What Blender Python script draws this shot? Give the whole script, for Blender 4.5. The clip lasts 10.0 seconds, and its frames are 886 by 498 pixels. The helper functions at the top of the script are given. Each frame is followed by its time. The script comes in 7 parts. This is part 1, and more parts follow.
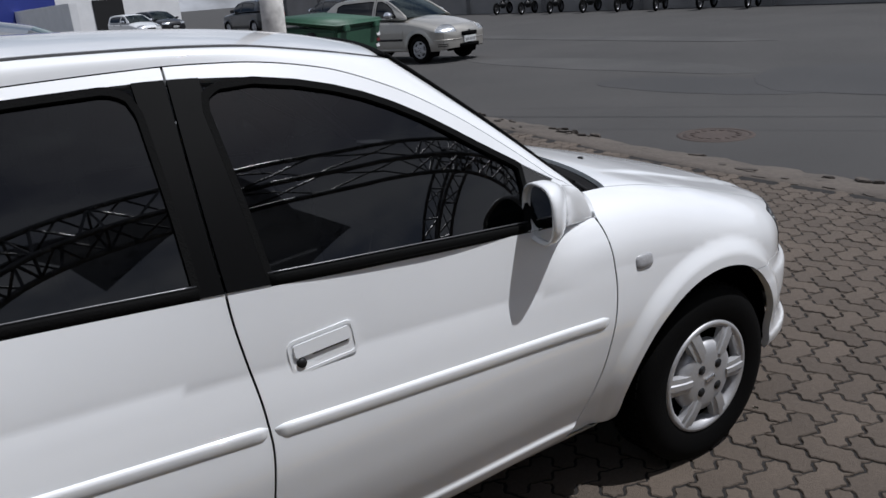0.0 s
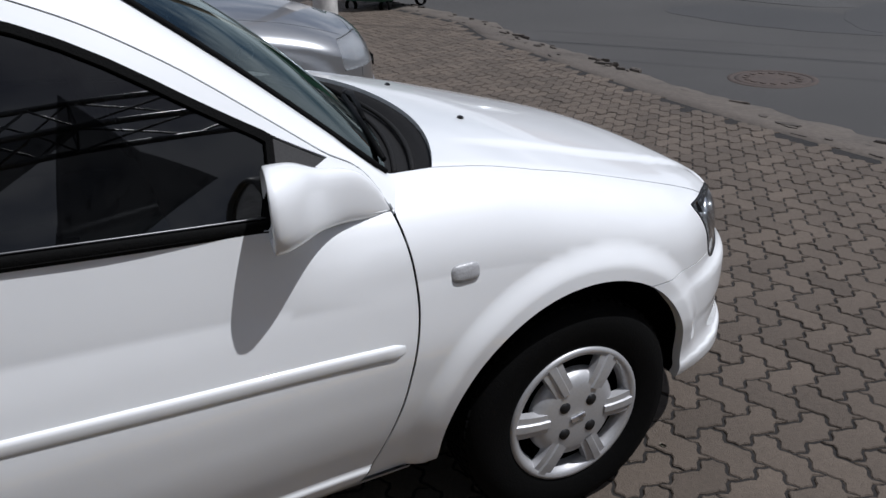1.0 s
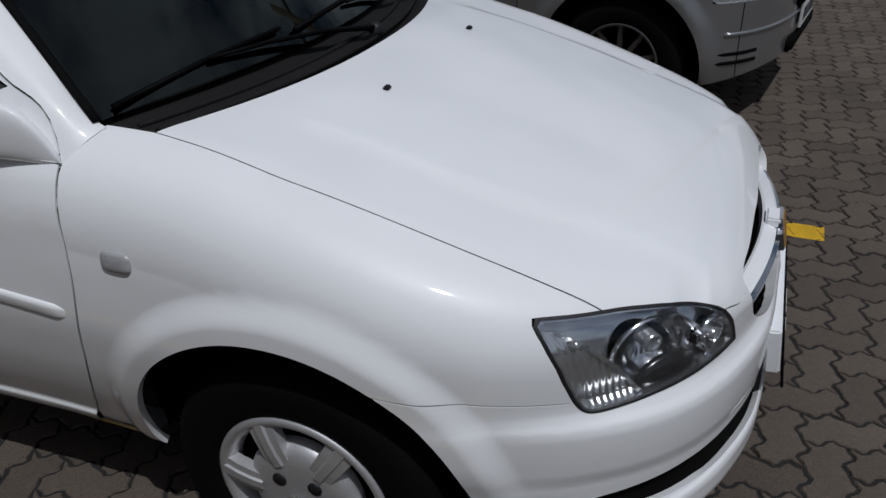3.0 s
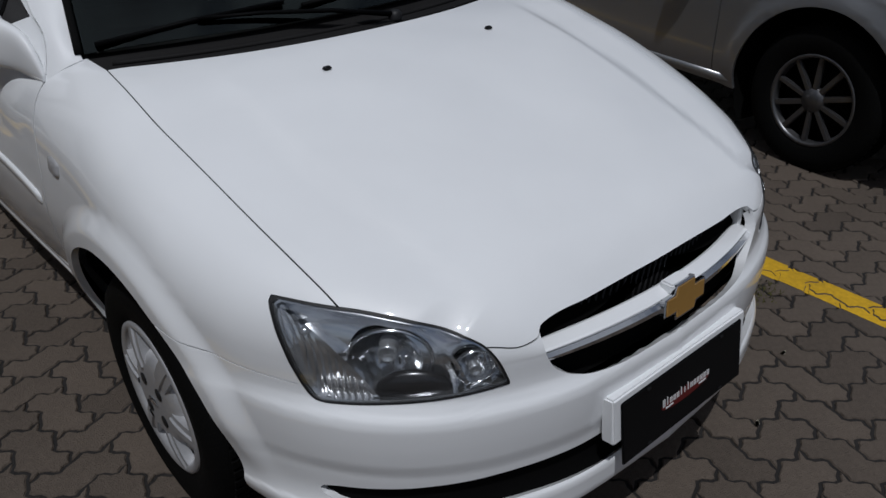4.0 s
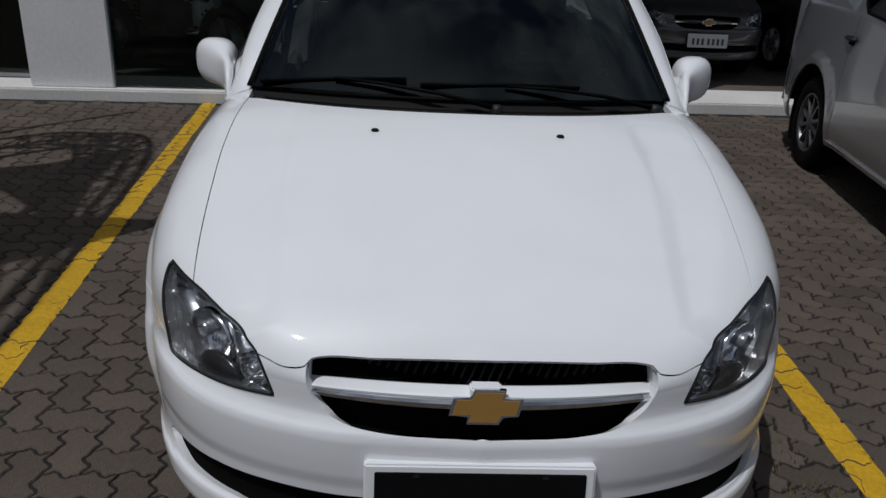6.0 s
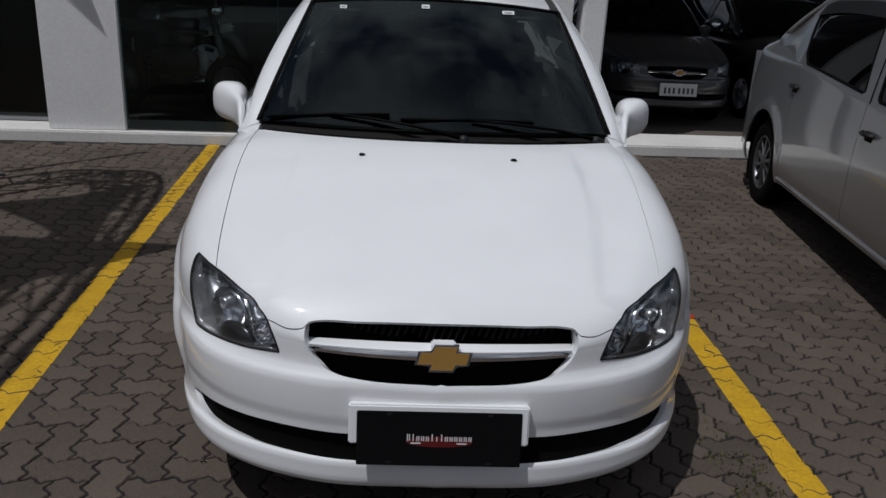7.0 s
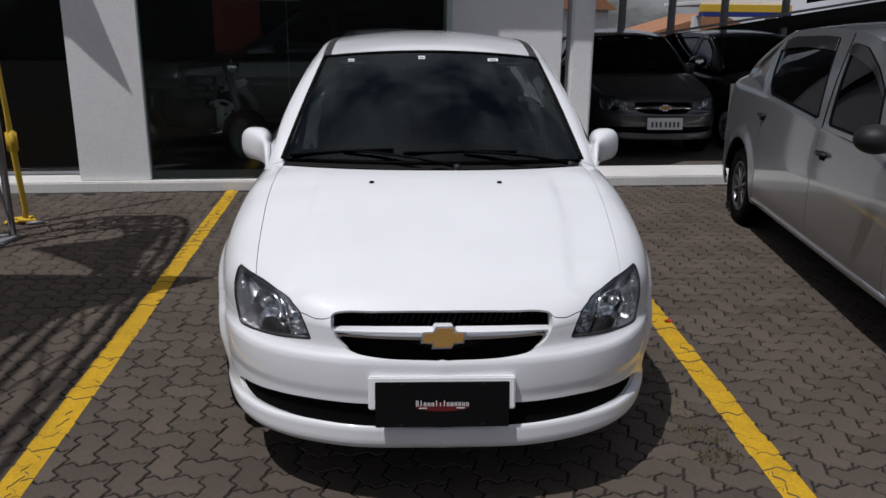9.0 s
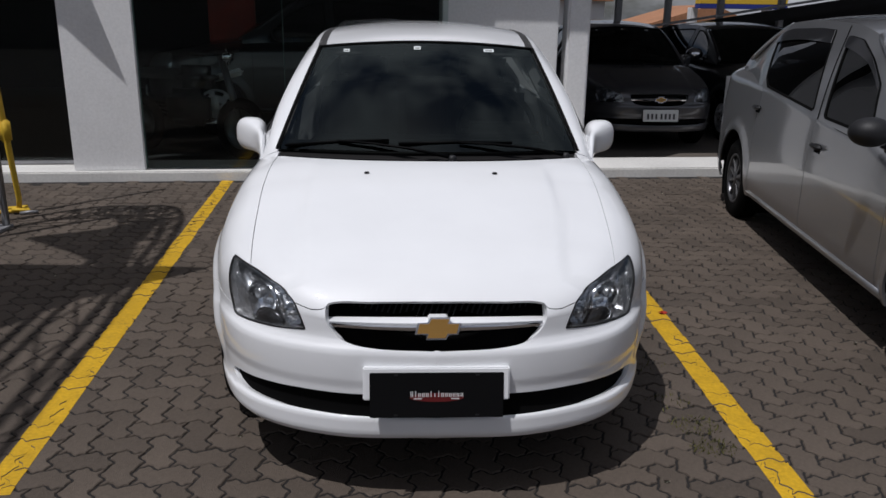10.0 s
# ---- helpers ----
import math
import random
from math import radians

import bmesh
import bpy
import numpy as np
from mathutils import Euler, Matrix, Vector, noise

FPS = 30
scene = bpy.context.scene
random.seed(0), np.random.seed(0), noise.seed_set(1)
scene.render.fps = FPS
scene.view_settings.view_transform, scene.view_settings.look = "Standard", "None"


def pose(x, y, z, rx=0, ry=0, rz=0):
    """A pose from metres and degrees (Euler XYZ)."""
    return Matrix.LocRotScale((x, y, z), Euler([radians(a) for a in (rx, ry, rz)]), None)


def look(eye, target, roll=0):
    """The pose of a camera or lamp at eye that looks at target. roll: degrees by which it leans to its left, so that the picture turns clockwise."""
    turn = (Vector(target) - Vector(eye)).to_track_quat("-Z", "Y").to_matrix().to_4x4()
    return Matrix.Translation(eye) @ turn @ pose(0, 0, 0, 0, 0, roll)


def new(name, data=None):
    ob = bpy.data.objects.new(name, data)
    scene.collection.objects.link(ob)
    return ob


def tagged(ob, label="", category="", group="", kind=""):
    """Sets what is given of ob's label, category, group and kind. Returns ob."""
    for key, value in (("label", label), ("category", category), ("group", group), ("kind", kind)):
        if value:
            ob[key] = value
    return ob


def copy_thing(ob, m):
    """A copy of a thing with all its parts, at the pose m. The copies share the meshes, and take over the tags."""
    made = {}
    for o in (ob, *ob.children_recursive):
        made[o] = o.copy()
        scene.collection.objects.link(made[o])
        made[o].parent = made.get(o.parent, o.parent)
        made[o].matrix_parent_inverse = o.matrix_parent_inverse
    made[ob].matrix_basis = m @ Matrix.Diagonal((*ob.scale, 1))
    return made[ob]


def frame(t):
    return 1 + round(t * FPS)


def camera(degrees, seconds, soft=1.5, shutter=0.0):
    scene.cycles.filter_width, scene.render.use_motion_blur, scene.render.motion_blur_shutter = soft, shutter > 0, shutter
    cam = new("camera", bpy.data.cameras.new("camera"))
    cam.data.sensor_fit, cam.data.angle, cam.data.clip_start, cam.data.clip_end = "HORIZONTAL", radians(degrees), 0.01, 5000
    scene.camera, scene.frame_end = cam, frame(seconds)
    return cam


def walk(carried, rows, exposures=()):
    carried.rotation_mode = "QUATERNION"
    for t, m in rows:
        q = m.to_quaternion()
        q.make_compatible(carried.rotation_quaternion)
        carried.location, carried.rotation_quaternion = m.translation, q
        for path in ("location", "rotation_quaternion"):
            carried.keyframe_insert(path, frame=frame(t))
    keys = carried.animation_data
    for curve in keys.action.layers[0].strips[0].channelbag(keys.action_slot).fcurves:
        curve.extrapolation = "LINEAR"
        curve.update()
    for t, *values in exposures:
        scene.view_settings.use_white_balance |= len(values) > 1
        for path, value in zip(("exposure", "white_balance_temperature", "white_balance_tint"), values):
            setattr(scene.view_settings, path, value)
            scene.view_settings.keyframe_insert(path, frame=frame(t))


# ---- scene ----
cam = camera(58.8, 10.0)
PATH = [
    (0, (-2.128, 1.796, 1.462), (-0.529, 0.772, 0.834), -4.5),
    (0.3, (-2.105, 1.560, 1.42), (-0.479, 0.585, 0.746), -1.0),
    (0.5, (-2.139, 1.386, 1.446), (-0.483, 0.562, 0.686), -3.6),
    (0.7, (-2.080, 1.243, 1.445), (-0.443, 0.400, 0.663), 0.2),
    (1, (-2.008, 0.944, 1.416), (-0.365, 0.146, 0.602), -2.1),
    (1.3, (-1.995, 0.724, 1.412), (-0.286, 0.098, 0.590), -1.0),
    (1.5, (-1.982, 0.541, 1.38), (-0.219, 0.111, 0.539), 0.9),
    (1.7, (-1.957, 0.376, 1.395), (-0.192, 0.133, 0.490), -1.3),
    (2, (-1.862, 0.14, 1.363), (-0.1, 0.01, 0.427), 2.1),
    (2.3, (-1.770, -0.100, 1.390), (-0.042, -0.081, 0.388), 1.6),
    (2.5, (-1.727, -0.249, 1.377), (0.018, -0.039, 0.423), -0.2),
    (2.7, (-1.688, -0.422, 1.390), (0.011, -0.006, 0.421), 0.0),
    (3, (-1.604, -0.653, 1.397), (-0.003, 0.012, 0.399), -2.0),
    (3.2, (-1.515, -0.815, 1.409), (0.025, -0.038, 0.397), 0.8),
    (4.3, (-0.972, -1.547, 1.415), (-0.062, -0.1, 0.376), -4.1),
    (4.5, (-0.853, -1.623, 1.399), (-0.063, -0.151, 0.3), -5.1),
    (4.8, (-0.668, -1.727, 1.455), (0.050, -0.220, 0.362), -3.3),
    (5, (-0.568, -1.819, 1.421), (0.056, -0.237, 0.369), -2.0),
    (5.2, (-0.486, -1.830, 1.428), (0.020, -0.224, 0.356), 1.3),
    (5.5, (-0.344, -1.844, 1.412), (0.013, -0.155, 0.402), 2.8),
    (5.8, (-0.245, -1.885, 1.425), (0.058, -0.124, 0.520), 1.4),
    (6, (-0.15, -1.964, 1.397), (-0.058, -0.119, 0.631), 2.7),
    (7.3, (-0.066, -2.562, 1.439), (0.036, -0.647, 0.87), 2.8),
    (7.5, (-0.035, -2.65, 1.428), (0.052, -0.715, 0.928), 2.3),
    (7.7, (-0.041, -2.709, 1.460), (0.037, -0.788, 0.914), 2.2),
    (8, (-0.019, -2.786, 1.447), (0.021, -0.862, 0.905), 1.6),
    (8.5, (-0.067, -2.874, 1.455), (0.007, -0.952, 0.907), 0.5),
    (9, (-0.087, -2.891, 1.459), (-0.01, -0.968, 0.916), 0.5),
    (9.5, (-0.089, -2.886, 1.458), (-0.005, -0.966, 0.902), 1.0),
    (10, (-0.086, -2.891, 1.458), (0.003, -0.975, 0.894), 0.8),
]
EXPOSURE = [(0, 0.26, 6000, 12), (1, 0.30, 5950, 12), (1.5, 0.0, 5950, 12), (2, -0.2, 5950, 12), (2.5, -0.46, 5950, 12), (3.2, -0.56, 5930, 11), (4.5, -0.75, 5930, 11), (5, -0.73, 5950, 12), (5.5, -0.64, 5970, 12), (6.2, -0.60, 6050, 12), (7.5, -0.39, 6100, 13), (9, -0.15, 6150, 14), (10, -0.13, 6150, 14)]
walk(cam, [(t, look(eye, target, roll)) for t, eye, target, roll in PATH], EXPOSURE)

# ---------------------------------------------------------------- world and sun
SUN_FROM = Vector((-0.29, -0.30, 0.908)).normalized()
world = bpy.data.worlds.new("sky")
scene.world = world
world.use_nodes = True
wn, wl = world.node_tree.nodes, world.node_tree.links
wn.clear()
w_out, w_bg = wn.new("ShaderNodeOutputWorld"), wn.new("ShaderNodeBackground")
w_sky = wn.new("ShaderNodeTexSky")
w_sky.sky_type, w_sky.sun_disc = "NISHITA", False
w_sky.sun_elevation = math.asin(SUN_FROM.z)
w_sky.sun_rotation = math.atan2(SUN_FROM.x, SUN_FROM.y)
w_sky.dust_density, w_sky.air_density = 2.0, 1.0
# broken white cloud over the blue, everywhere round the sky
w_co, w_map, w_no = wn.new("ShaderNodeTexCoord"), wn.new("ShaderNodeMapping"), wn.new("ShaderNodeTexNoise")
w_map.inputs["Scale"].default_value = (1.0, 1.0, 2.6)
w_no.inputs["Scale"].default_value, w_no.inputs["Detail"].default_value, w_no.inputs["Roughness"].default_value = 2.5, 9, 0.58
w_ramp, w_mix = wn.new("ShaderNodeValToRGB"), wn.new("ShaderNodeMix")
w_ramp.color_ramp.elements[0].position, w_ramp.color_ramp.elements[1].position = 0.40, 0.58
w_mix.data_type = "RGBA"
w_mix.inputs["B"].default_value = (10.5, 10.7, 11.2, 1)
wl.new(w_co.outputs["Generated"], w_map.inputs["Vector"])
wl.new(w_map.outputs["Vector"], w_no.inputs["Vector"])
wl.new(w_no.outputs["Fac"], w_ramp.inputs["Fac"])
wl.new(w_ramp.outputs["Color"], w_mix.inputs["Factor"])
wl.new(w_sky.outputs["Color"], w_mix.inputs["A"])
wl.new(w_mix.outputs["Result"], w_bg.inputs["Color"])
w_bg.inputs["Strength"].default_value = 0.040
wl.new(w_bg.outputs["Background"], w_out.inputs["Surface"])

sun_data = bpy.data.lights.new("sun", "SUN")
sun_data.energy, sun_data.angle, sun_data.color = 3.1, radians(0.55), (1.0, 0.975, 0.93)
sun = new("sun", sun_data)
sun.matrix_world = look(tuple(SUN_FROM * 40), (0, 0, 0))

# ---------------------------------------------------------------- materials


def tree(name):
    m = bpy.data.materials.new(name)
    m.use_nodes = True
    return m, m.node_tree.nodes, m.node_tree.links, m.node_tree.nodes["Principled BSDF"]


def surface(name, colour, rough, metal=0.0, vary=0.12, grain=60.0, stain=3.0, bump=0.0, coat=0.0, spec=0.5, rand=0.0, bump_scale=None):
    """A surface with grain and stains at two scales, an uneven gloss and a fine relief."""
    m, n, l, b = tree(name)
    co = n.new("ShaderNodeTexCoord")
    fine, broad = n.new("ShaderNodeTexNoise"), n.new("ShaderNodeTexNoise")
    fine.inputs["Scale"].default_value, fine.inputs["Detail"].default_value = grain, 4
    broad.inputs["Scale"].default_value, broad.inputs["Detail"].default_value = stain, 5
    for t in (fine, broad):
        l.new(co.outputs["Object"], t.inputs["Vector"])
    add = n.new("ShaderNodeMath")
    add.operation = "ADD"
    l.new(fine.outputs["Fac"], add.inputs[0])
    l.new(broad.outputs["Fac"], add.inputs[1])
    last = add.outputs[0]
    if rand:
        info, more = n.new("ShaderNodeObjectInfo"), n.new("ShaderNodeMath")
        isl, both = n.new("ShaderNodeNewGeometry"), n.new("ShaderNodeMath")
        both.operation = "ADD"
        l.new(info.outputs["Random"], both.inputs[0])
        l.new(isl.outputs["Random Per Island"], both.inputs[1])
        frac = n.new("ShaderNodeMath")
        frac.operation = "FRACT"
        l.new(both.outputs[0], frac.inputs[0])
        more.operation = "MULTIPLY_ADD"
        more.inputs[1].default_value = rand
        l.new(frac.outputs[0], more.inputs[0])
        l.new(last, more.inputs[2])
        last = more.outputs[0]
    r = n.new("ShaderNodeMapRange")
    r.inputs["From Min"].default_value, r.inputs["From Max"].default_value = 0.6, 1.4 + rand
    r.inputs["To Min"].default_value, r.inputs["To Max"].default_value = 1 - vary, 1 + vary
    l.new(last, r.inputs["Value"])
    mul = n.new("ShaderNodeVectorMath")
    mul.operation = "SCALE"
    mul.inputs[0].default_value = colour
    l.new(r.outputs["Result"], mul.inputs["Scale"])
    l.new(mul.outputs["Vector"], b.inputs["Base Color"])
    rr = n.new("ShaderNodeMapRange")
    rr.inputs["To Min"].default_value, rr.inputs["To Max"].default_value = max(rough - 0.08, 0.0), min(rough + 0.08, 1.0)
    l.new(broad.outputs["Fac"], rr.inputs["Value"])
    l.new(rr.outputs["Result"], b.inputs["Roughness"])
    b.inputs["Metallic"].default_value = metal
    b.inputs["Specular IOR Level"].default_value = spec
    if coat:
        b.inputs["Coat Weight"].default_value, b.inputs["Coat Roughness"].default_value = coat, 0.03
    if bump:
        rel, bn = n.new("ShaderNodeTexNoise"), n.new("ShaderNodeBump")
        rel.inputs["Scale"].default_value, rel.inputs["Detail"].default_value = bump_scale or grain * 2, 6
        l.new(co.outputs["Object"], rel.inputs["Vector"])
        bn.inputs["Strength"].default_value, bn.inputs["Distance"].default_value = min(bump, 1.0), 0.004 * max(bump, 1.0)
        l.new(rel.outputs["Fac"], bn.inputs["Height"])
        l.new(bn.outputs["Normal"], b.inputs["Normal"])
    return m


def paint(name, colour, flake=0.0):
    """Car lacquer: base coat with a clear coat, and a faint film of dust."""
    m, n, l, b = tree(name)
    co, dust = n.new("ShaderNodeTexCoord"), n.new("ShaderNodeTexNoise")
    dust.inputs["Scale"].default_value, dust.inputs["Detail"].default_value = 4.0, 6
    l.new(co.outputs["Object"], dust.inputs["Vector"])
    r = n.new("ShaderNodeMapRange")
    r.inputs["From Min"].default_value, r.inputs["From Max"].default_value = 0.35, 0.65
    r.inputs["To Min"].default_value, r.inputs["To Max"].default_value = 0.97, 1.0
    l.new(dust.outputs["Fac"], r.inputs["Value"])
    mul = n.new("ShaderNodeVectorMath")
    mul.operation = "SCALE"
    mul.inputs[0].default_value = colour
    l.new(r.outputs["Result"], mul.inputs["Scale"])
    l.new(mul.outputs["Vector"], b.inputs["Base Color"])
    b.inputs["Roughness"].default_value = 0.42 if not flake else 0.34
    b.inputs["Metallic"].default_value = flake
    b.inputs["Specular IOR Level"].default_value = 0.3
    b.inputs["Coat Weight"].default_value, b.inputs["Coat IOR"].default_value = 1.0, 1.5
    rc = n.new("ShaderNodeMapRange")
    rc.inputs["To Min"].default_value, rc.inputs["To Max"].default_value = 0.03, 0.045
    l.new(dust.outputs["Fac"], rc.inputs["Value"])
    l.new(rc.outputs["Result"], b.inputs["Coat Roughness"])
    return m


def pane(name, tint, gloss=(1, 1, 1), ior=1.5, rough=0.0):
    """A thin sheet of glass: it lets tinted light through and mirrors by Fresnel."""
    m, n, l, b = tree(name)
    n.remove(b)
    tr, gl, mix, fr = n.new("ShaderNodeBsdfTransparent"), n.new("ShaderNodeBsdfGlossy"), n.new("ShaderNodeMixShader"), n.new("ShaderNodeFresnel")
    tr.inputs["Color"].default_value = (*tint, 1)
    gl.inputs["Color"].default_value, gl.inputs["Roughness"].default_value = (*gloss, 1), rough
    fr.inputs["IOR"].default_value = ior
    l.new(fr.outputs["Fac"], mix.inputs["Fac"])
    l.new(tr.outputs["BSDF"], mix.inputs[1])
    l.new(gl.outputs["BSDF"], mix.inputs[2])
    l.new(mix.outputs["Shader"], n["Material Output"].inputs["Surface"])
    return m


M = {
    "white_paint": paint("white_paint", (0.80, 0.81, 0.82)),
    "grey_paint": paint("grey_paint", (0.075, 0.075, 0.08), 0.5),
    "silver_paint": paint("silver_paint", (0.31, 0.315, 0.325), 0.76),
    "black_paint": paint("black_paint", (0.012, 0.012, 0.014)),
    "pale_paint": paint("pale_paint", (0.62, 0.63, 0.64)),
    "beige_paint": paint("beige_paint", (0.42, 0.40, 0.36), 0.5),
    # near-black, mostly for gaps and recesses whose shade is in the colour
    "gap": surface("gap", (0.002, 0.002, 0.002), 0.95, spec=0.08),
    "black_plastic": surface("black_plastic", (0.010, 0.010, 0.011), 0.5, grain=300, bump=0.15, vary=0.2, spec=0.35),
    "grey_plastic": surface("grey_plastic", (0.030, 0.029, 0.029), 0.62, grain=200, bump=0.2, vary=0.25, spec=0.35),
    "rubber": surface("rubber", (0.002, 0.002, 0.002), 0.8, grain=120, bump=0.4, vary=0.35, spec=0.10),
    "chrome": surface("chrome", (0.75, 0.76, 0.78), 0.10, 1.0, vary=0.05),
    "gold": surface("gold", (0.36, 0.20, 0.05), 0.40, 0.35, vary=0.18, grain=700, bump=0.1),
    "hubcap": surface("hubcap", (0.46, 0.46, 0.47), 0.50, 0.6, vary=0.08, grain=150),
    "alloy": surface("alloy", (0.12, 0.12, 0.125), 0.36, 0.8, vary=0.1),
    "dark_glass": pane("dark_glass", (0.035, 0.036, 0.038), ior=1.52),
    "windscreen": pane("windscreen", (0.15, 0.165, 0.16), gloss=(0.86, 1.0, 0.97), ior=1.53),
    "shop_glass": pane("shop_glass", (0.82, 0.87, 0.85), ior=1.36),
    "glass_edge": surface("glass_edge", (0.10, 0.16, 0.14), 0.25, vary=0.2, grain=30),
    "lens": pane("lens", (0.93, 0.95, 0.96), ior=1.49),
    "reflector": surface("reflector", (0.82, 0.83, 0.85), 0.12, 1.0, vary=0.06),
    "bulb_chrome": surface("bulb_chrome", (0.60, 0.61, 0.63), 0.24, 0.8, vary=0.15, grain=30),
    "pillar_black": surface("pillar_black", (0.0015, 0.0015, 0.0017), 0.55, grain=200, vary=0.2, spec=0.05),
    "lamp_chrome": surface("lamp_chrome", (0.72, 0.73, 0.75), 0.15, 0.95, vary=0.15, grain=30),
    "shield": surface("shield", (0.06, 0.06, 0.063), 0.22, 0.7, vary=0.2, grain=40),
    "scuttle": surface("scuttle", (0.011, 0.0105, 0.0105), 0.7, grain=200, bump=0.2, vary=0.3, spec=0.15),
    "marker_lens": surface("marker_lens", (0.34, 0.34, 0.35), 0.28, vary=0.15, grain=90, bump=0.3, coat=0.6),
    "seat_cloth": surface("seat_cloth", (0.04, 0.04, 0.043), 0.9, grain=250, bump=0.4, vary=0.3),
    "trim_grey": surface("trim_grey", (0.16, 0.16, 0.16), 0.7, grain=160, bump=0.2),
    "sticker": surface("sticker", (0.72, 0.76, 0.76), 0.5, vary=0.08),
    "plate_black": surface("plate_black", (0.004, 0.004, 0.0045), 0.55, spec=0.12, vary=0.25, grain=300),
    "plate_white": surface("plate_white", (0.62, 0.63, 0.62), 0.45, vary=0.08),
    "print_white": surface("print_white", (0.66, 0.66, 0.66), 0.5, vary=0.1, grain=400),
    "print_red": surface("print_red", (0.10, 0.006, 0.006), 0.45, vary=0.15, grain=200),
    "print_dark": surface("print_dark", (0.05, 0.05, 0.055), 0.5, vary=0.1),
    "mirror": surface("mirror", (0.85, 0.86, 0.87), 0.02, 1.0, vary=0.01),
    "red_lamp": surface("red_lamp", (0.35, 0.01, 0.01), 0.2, coat=0.8),
}

# headlamp chrome with fine upright flutes
_m, _n, _l, _b = tree("flute_chrome")
_b.inputs["Base Color"].default_value = (0.84, 0.84, 0.85, 1)
_b.inputs["Metallic"].default_value, _b.inputs["Roughness"].default_value = 0.93, 0.12
_co, _wv, _bp = _n.new("ShaderNodeTexCoord"), _n.new("ShaderNodeTexWave"), _n.new("ShaderNodeBump")
_wv.inputs["Scale"].default_value, _wv.inputs["Distortion"].default_value, _wv.inputs["Detail Scale"].default_value = 42.0, 0.2, 1.5
_bp.inputs["Strength"].default_value, _bp.inputs["Distance"].default_value = 0.22, 0.004
_l.new(_co.outputs["Object"], _wv.inputs["Vector"])
_l.new(_wv.outputs["Fac"], _bp.inputs["Height"])
_l.new(_bp.outputs["Normal"], _b.inputs["Normal"])
M["flute_chrome"] = _m

# ---------------------------------------------------------------- building blocks


def part(name, bm, material, parent, label=""):
    """Links a bmesh, or a finished mesh, as one object under a thing or a part."""
    if isinstance(bm, bmesh.types.BMesh):
        me = bpy.data.meshes.new(name)
        bm.to_mesh(me)
        bm.free()
    else:
        me = bm
    if material is not None and not me.materials:
        me.materials.append(material)
    ob = new(name, me)
    ob.parent = parent
    if label:
        tagged(ob, label)
    return ob


def thing(name, label, category, m=None, group="", kind=""):
    ob = new(name)
    ob.empty_display_size = 0.1
    if m is not None:
        ob.matrix_basis = m
    return tagged(ob, label, category, group, kind)


def spline(ts, vs):
    """A smooth curve through the knots (cubic, with slopes from the neighbours)."""
    ts, vs = np.array(ts, float), np.array(vs, float)
    h = np.diff(ts)
    d = np.diff(vs) / h
    k = np.empty(len(ts))
    k[0], k[-1] = d[0], d[-1]
    for i in range(1, len(ts) - 1):
        k[i] = 0 if d[i - 1] * d[i] <= 0 else (h[i - 1] + h[i]) / (h[i] / d[i - 1] + h[i - 1] / d[i]) if abs(d[i - 1]) > 0 else 0
    def at(t):
        i = int(min(max(np.searchsorted(ts, t) - 1, 0), len(h) - 1))
        u = (t - ts[i]) / h[i]
        if u <= 0 and i == 0:
            return float(vs[0] + k[0] * (t - ts[0]))
        if u >= 1 and i == len(h) - 1:
            return float(vs[-1] + k[-1] * (t - ts[-1]))
        return float(vs[i] * (1 + 2 * u) * (1 - u) ** 2 + k[i] * h[i] * u * (1 - u) ** 2 + vs[i + 1] * u * u * (3 - 2 * u) + k[i + 1] * h[i] * u * u * (u - 1))
    return at


def smooth(a, b, t):
    u = min(max((t - a) / (b - a), 0.0), 1.0)
    return u * u * (3 - 2 * u)


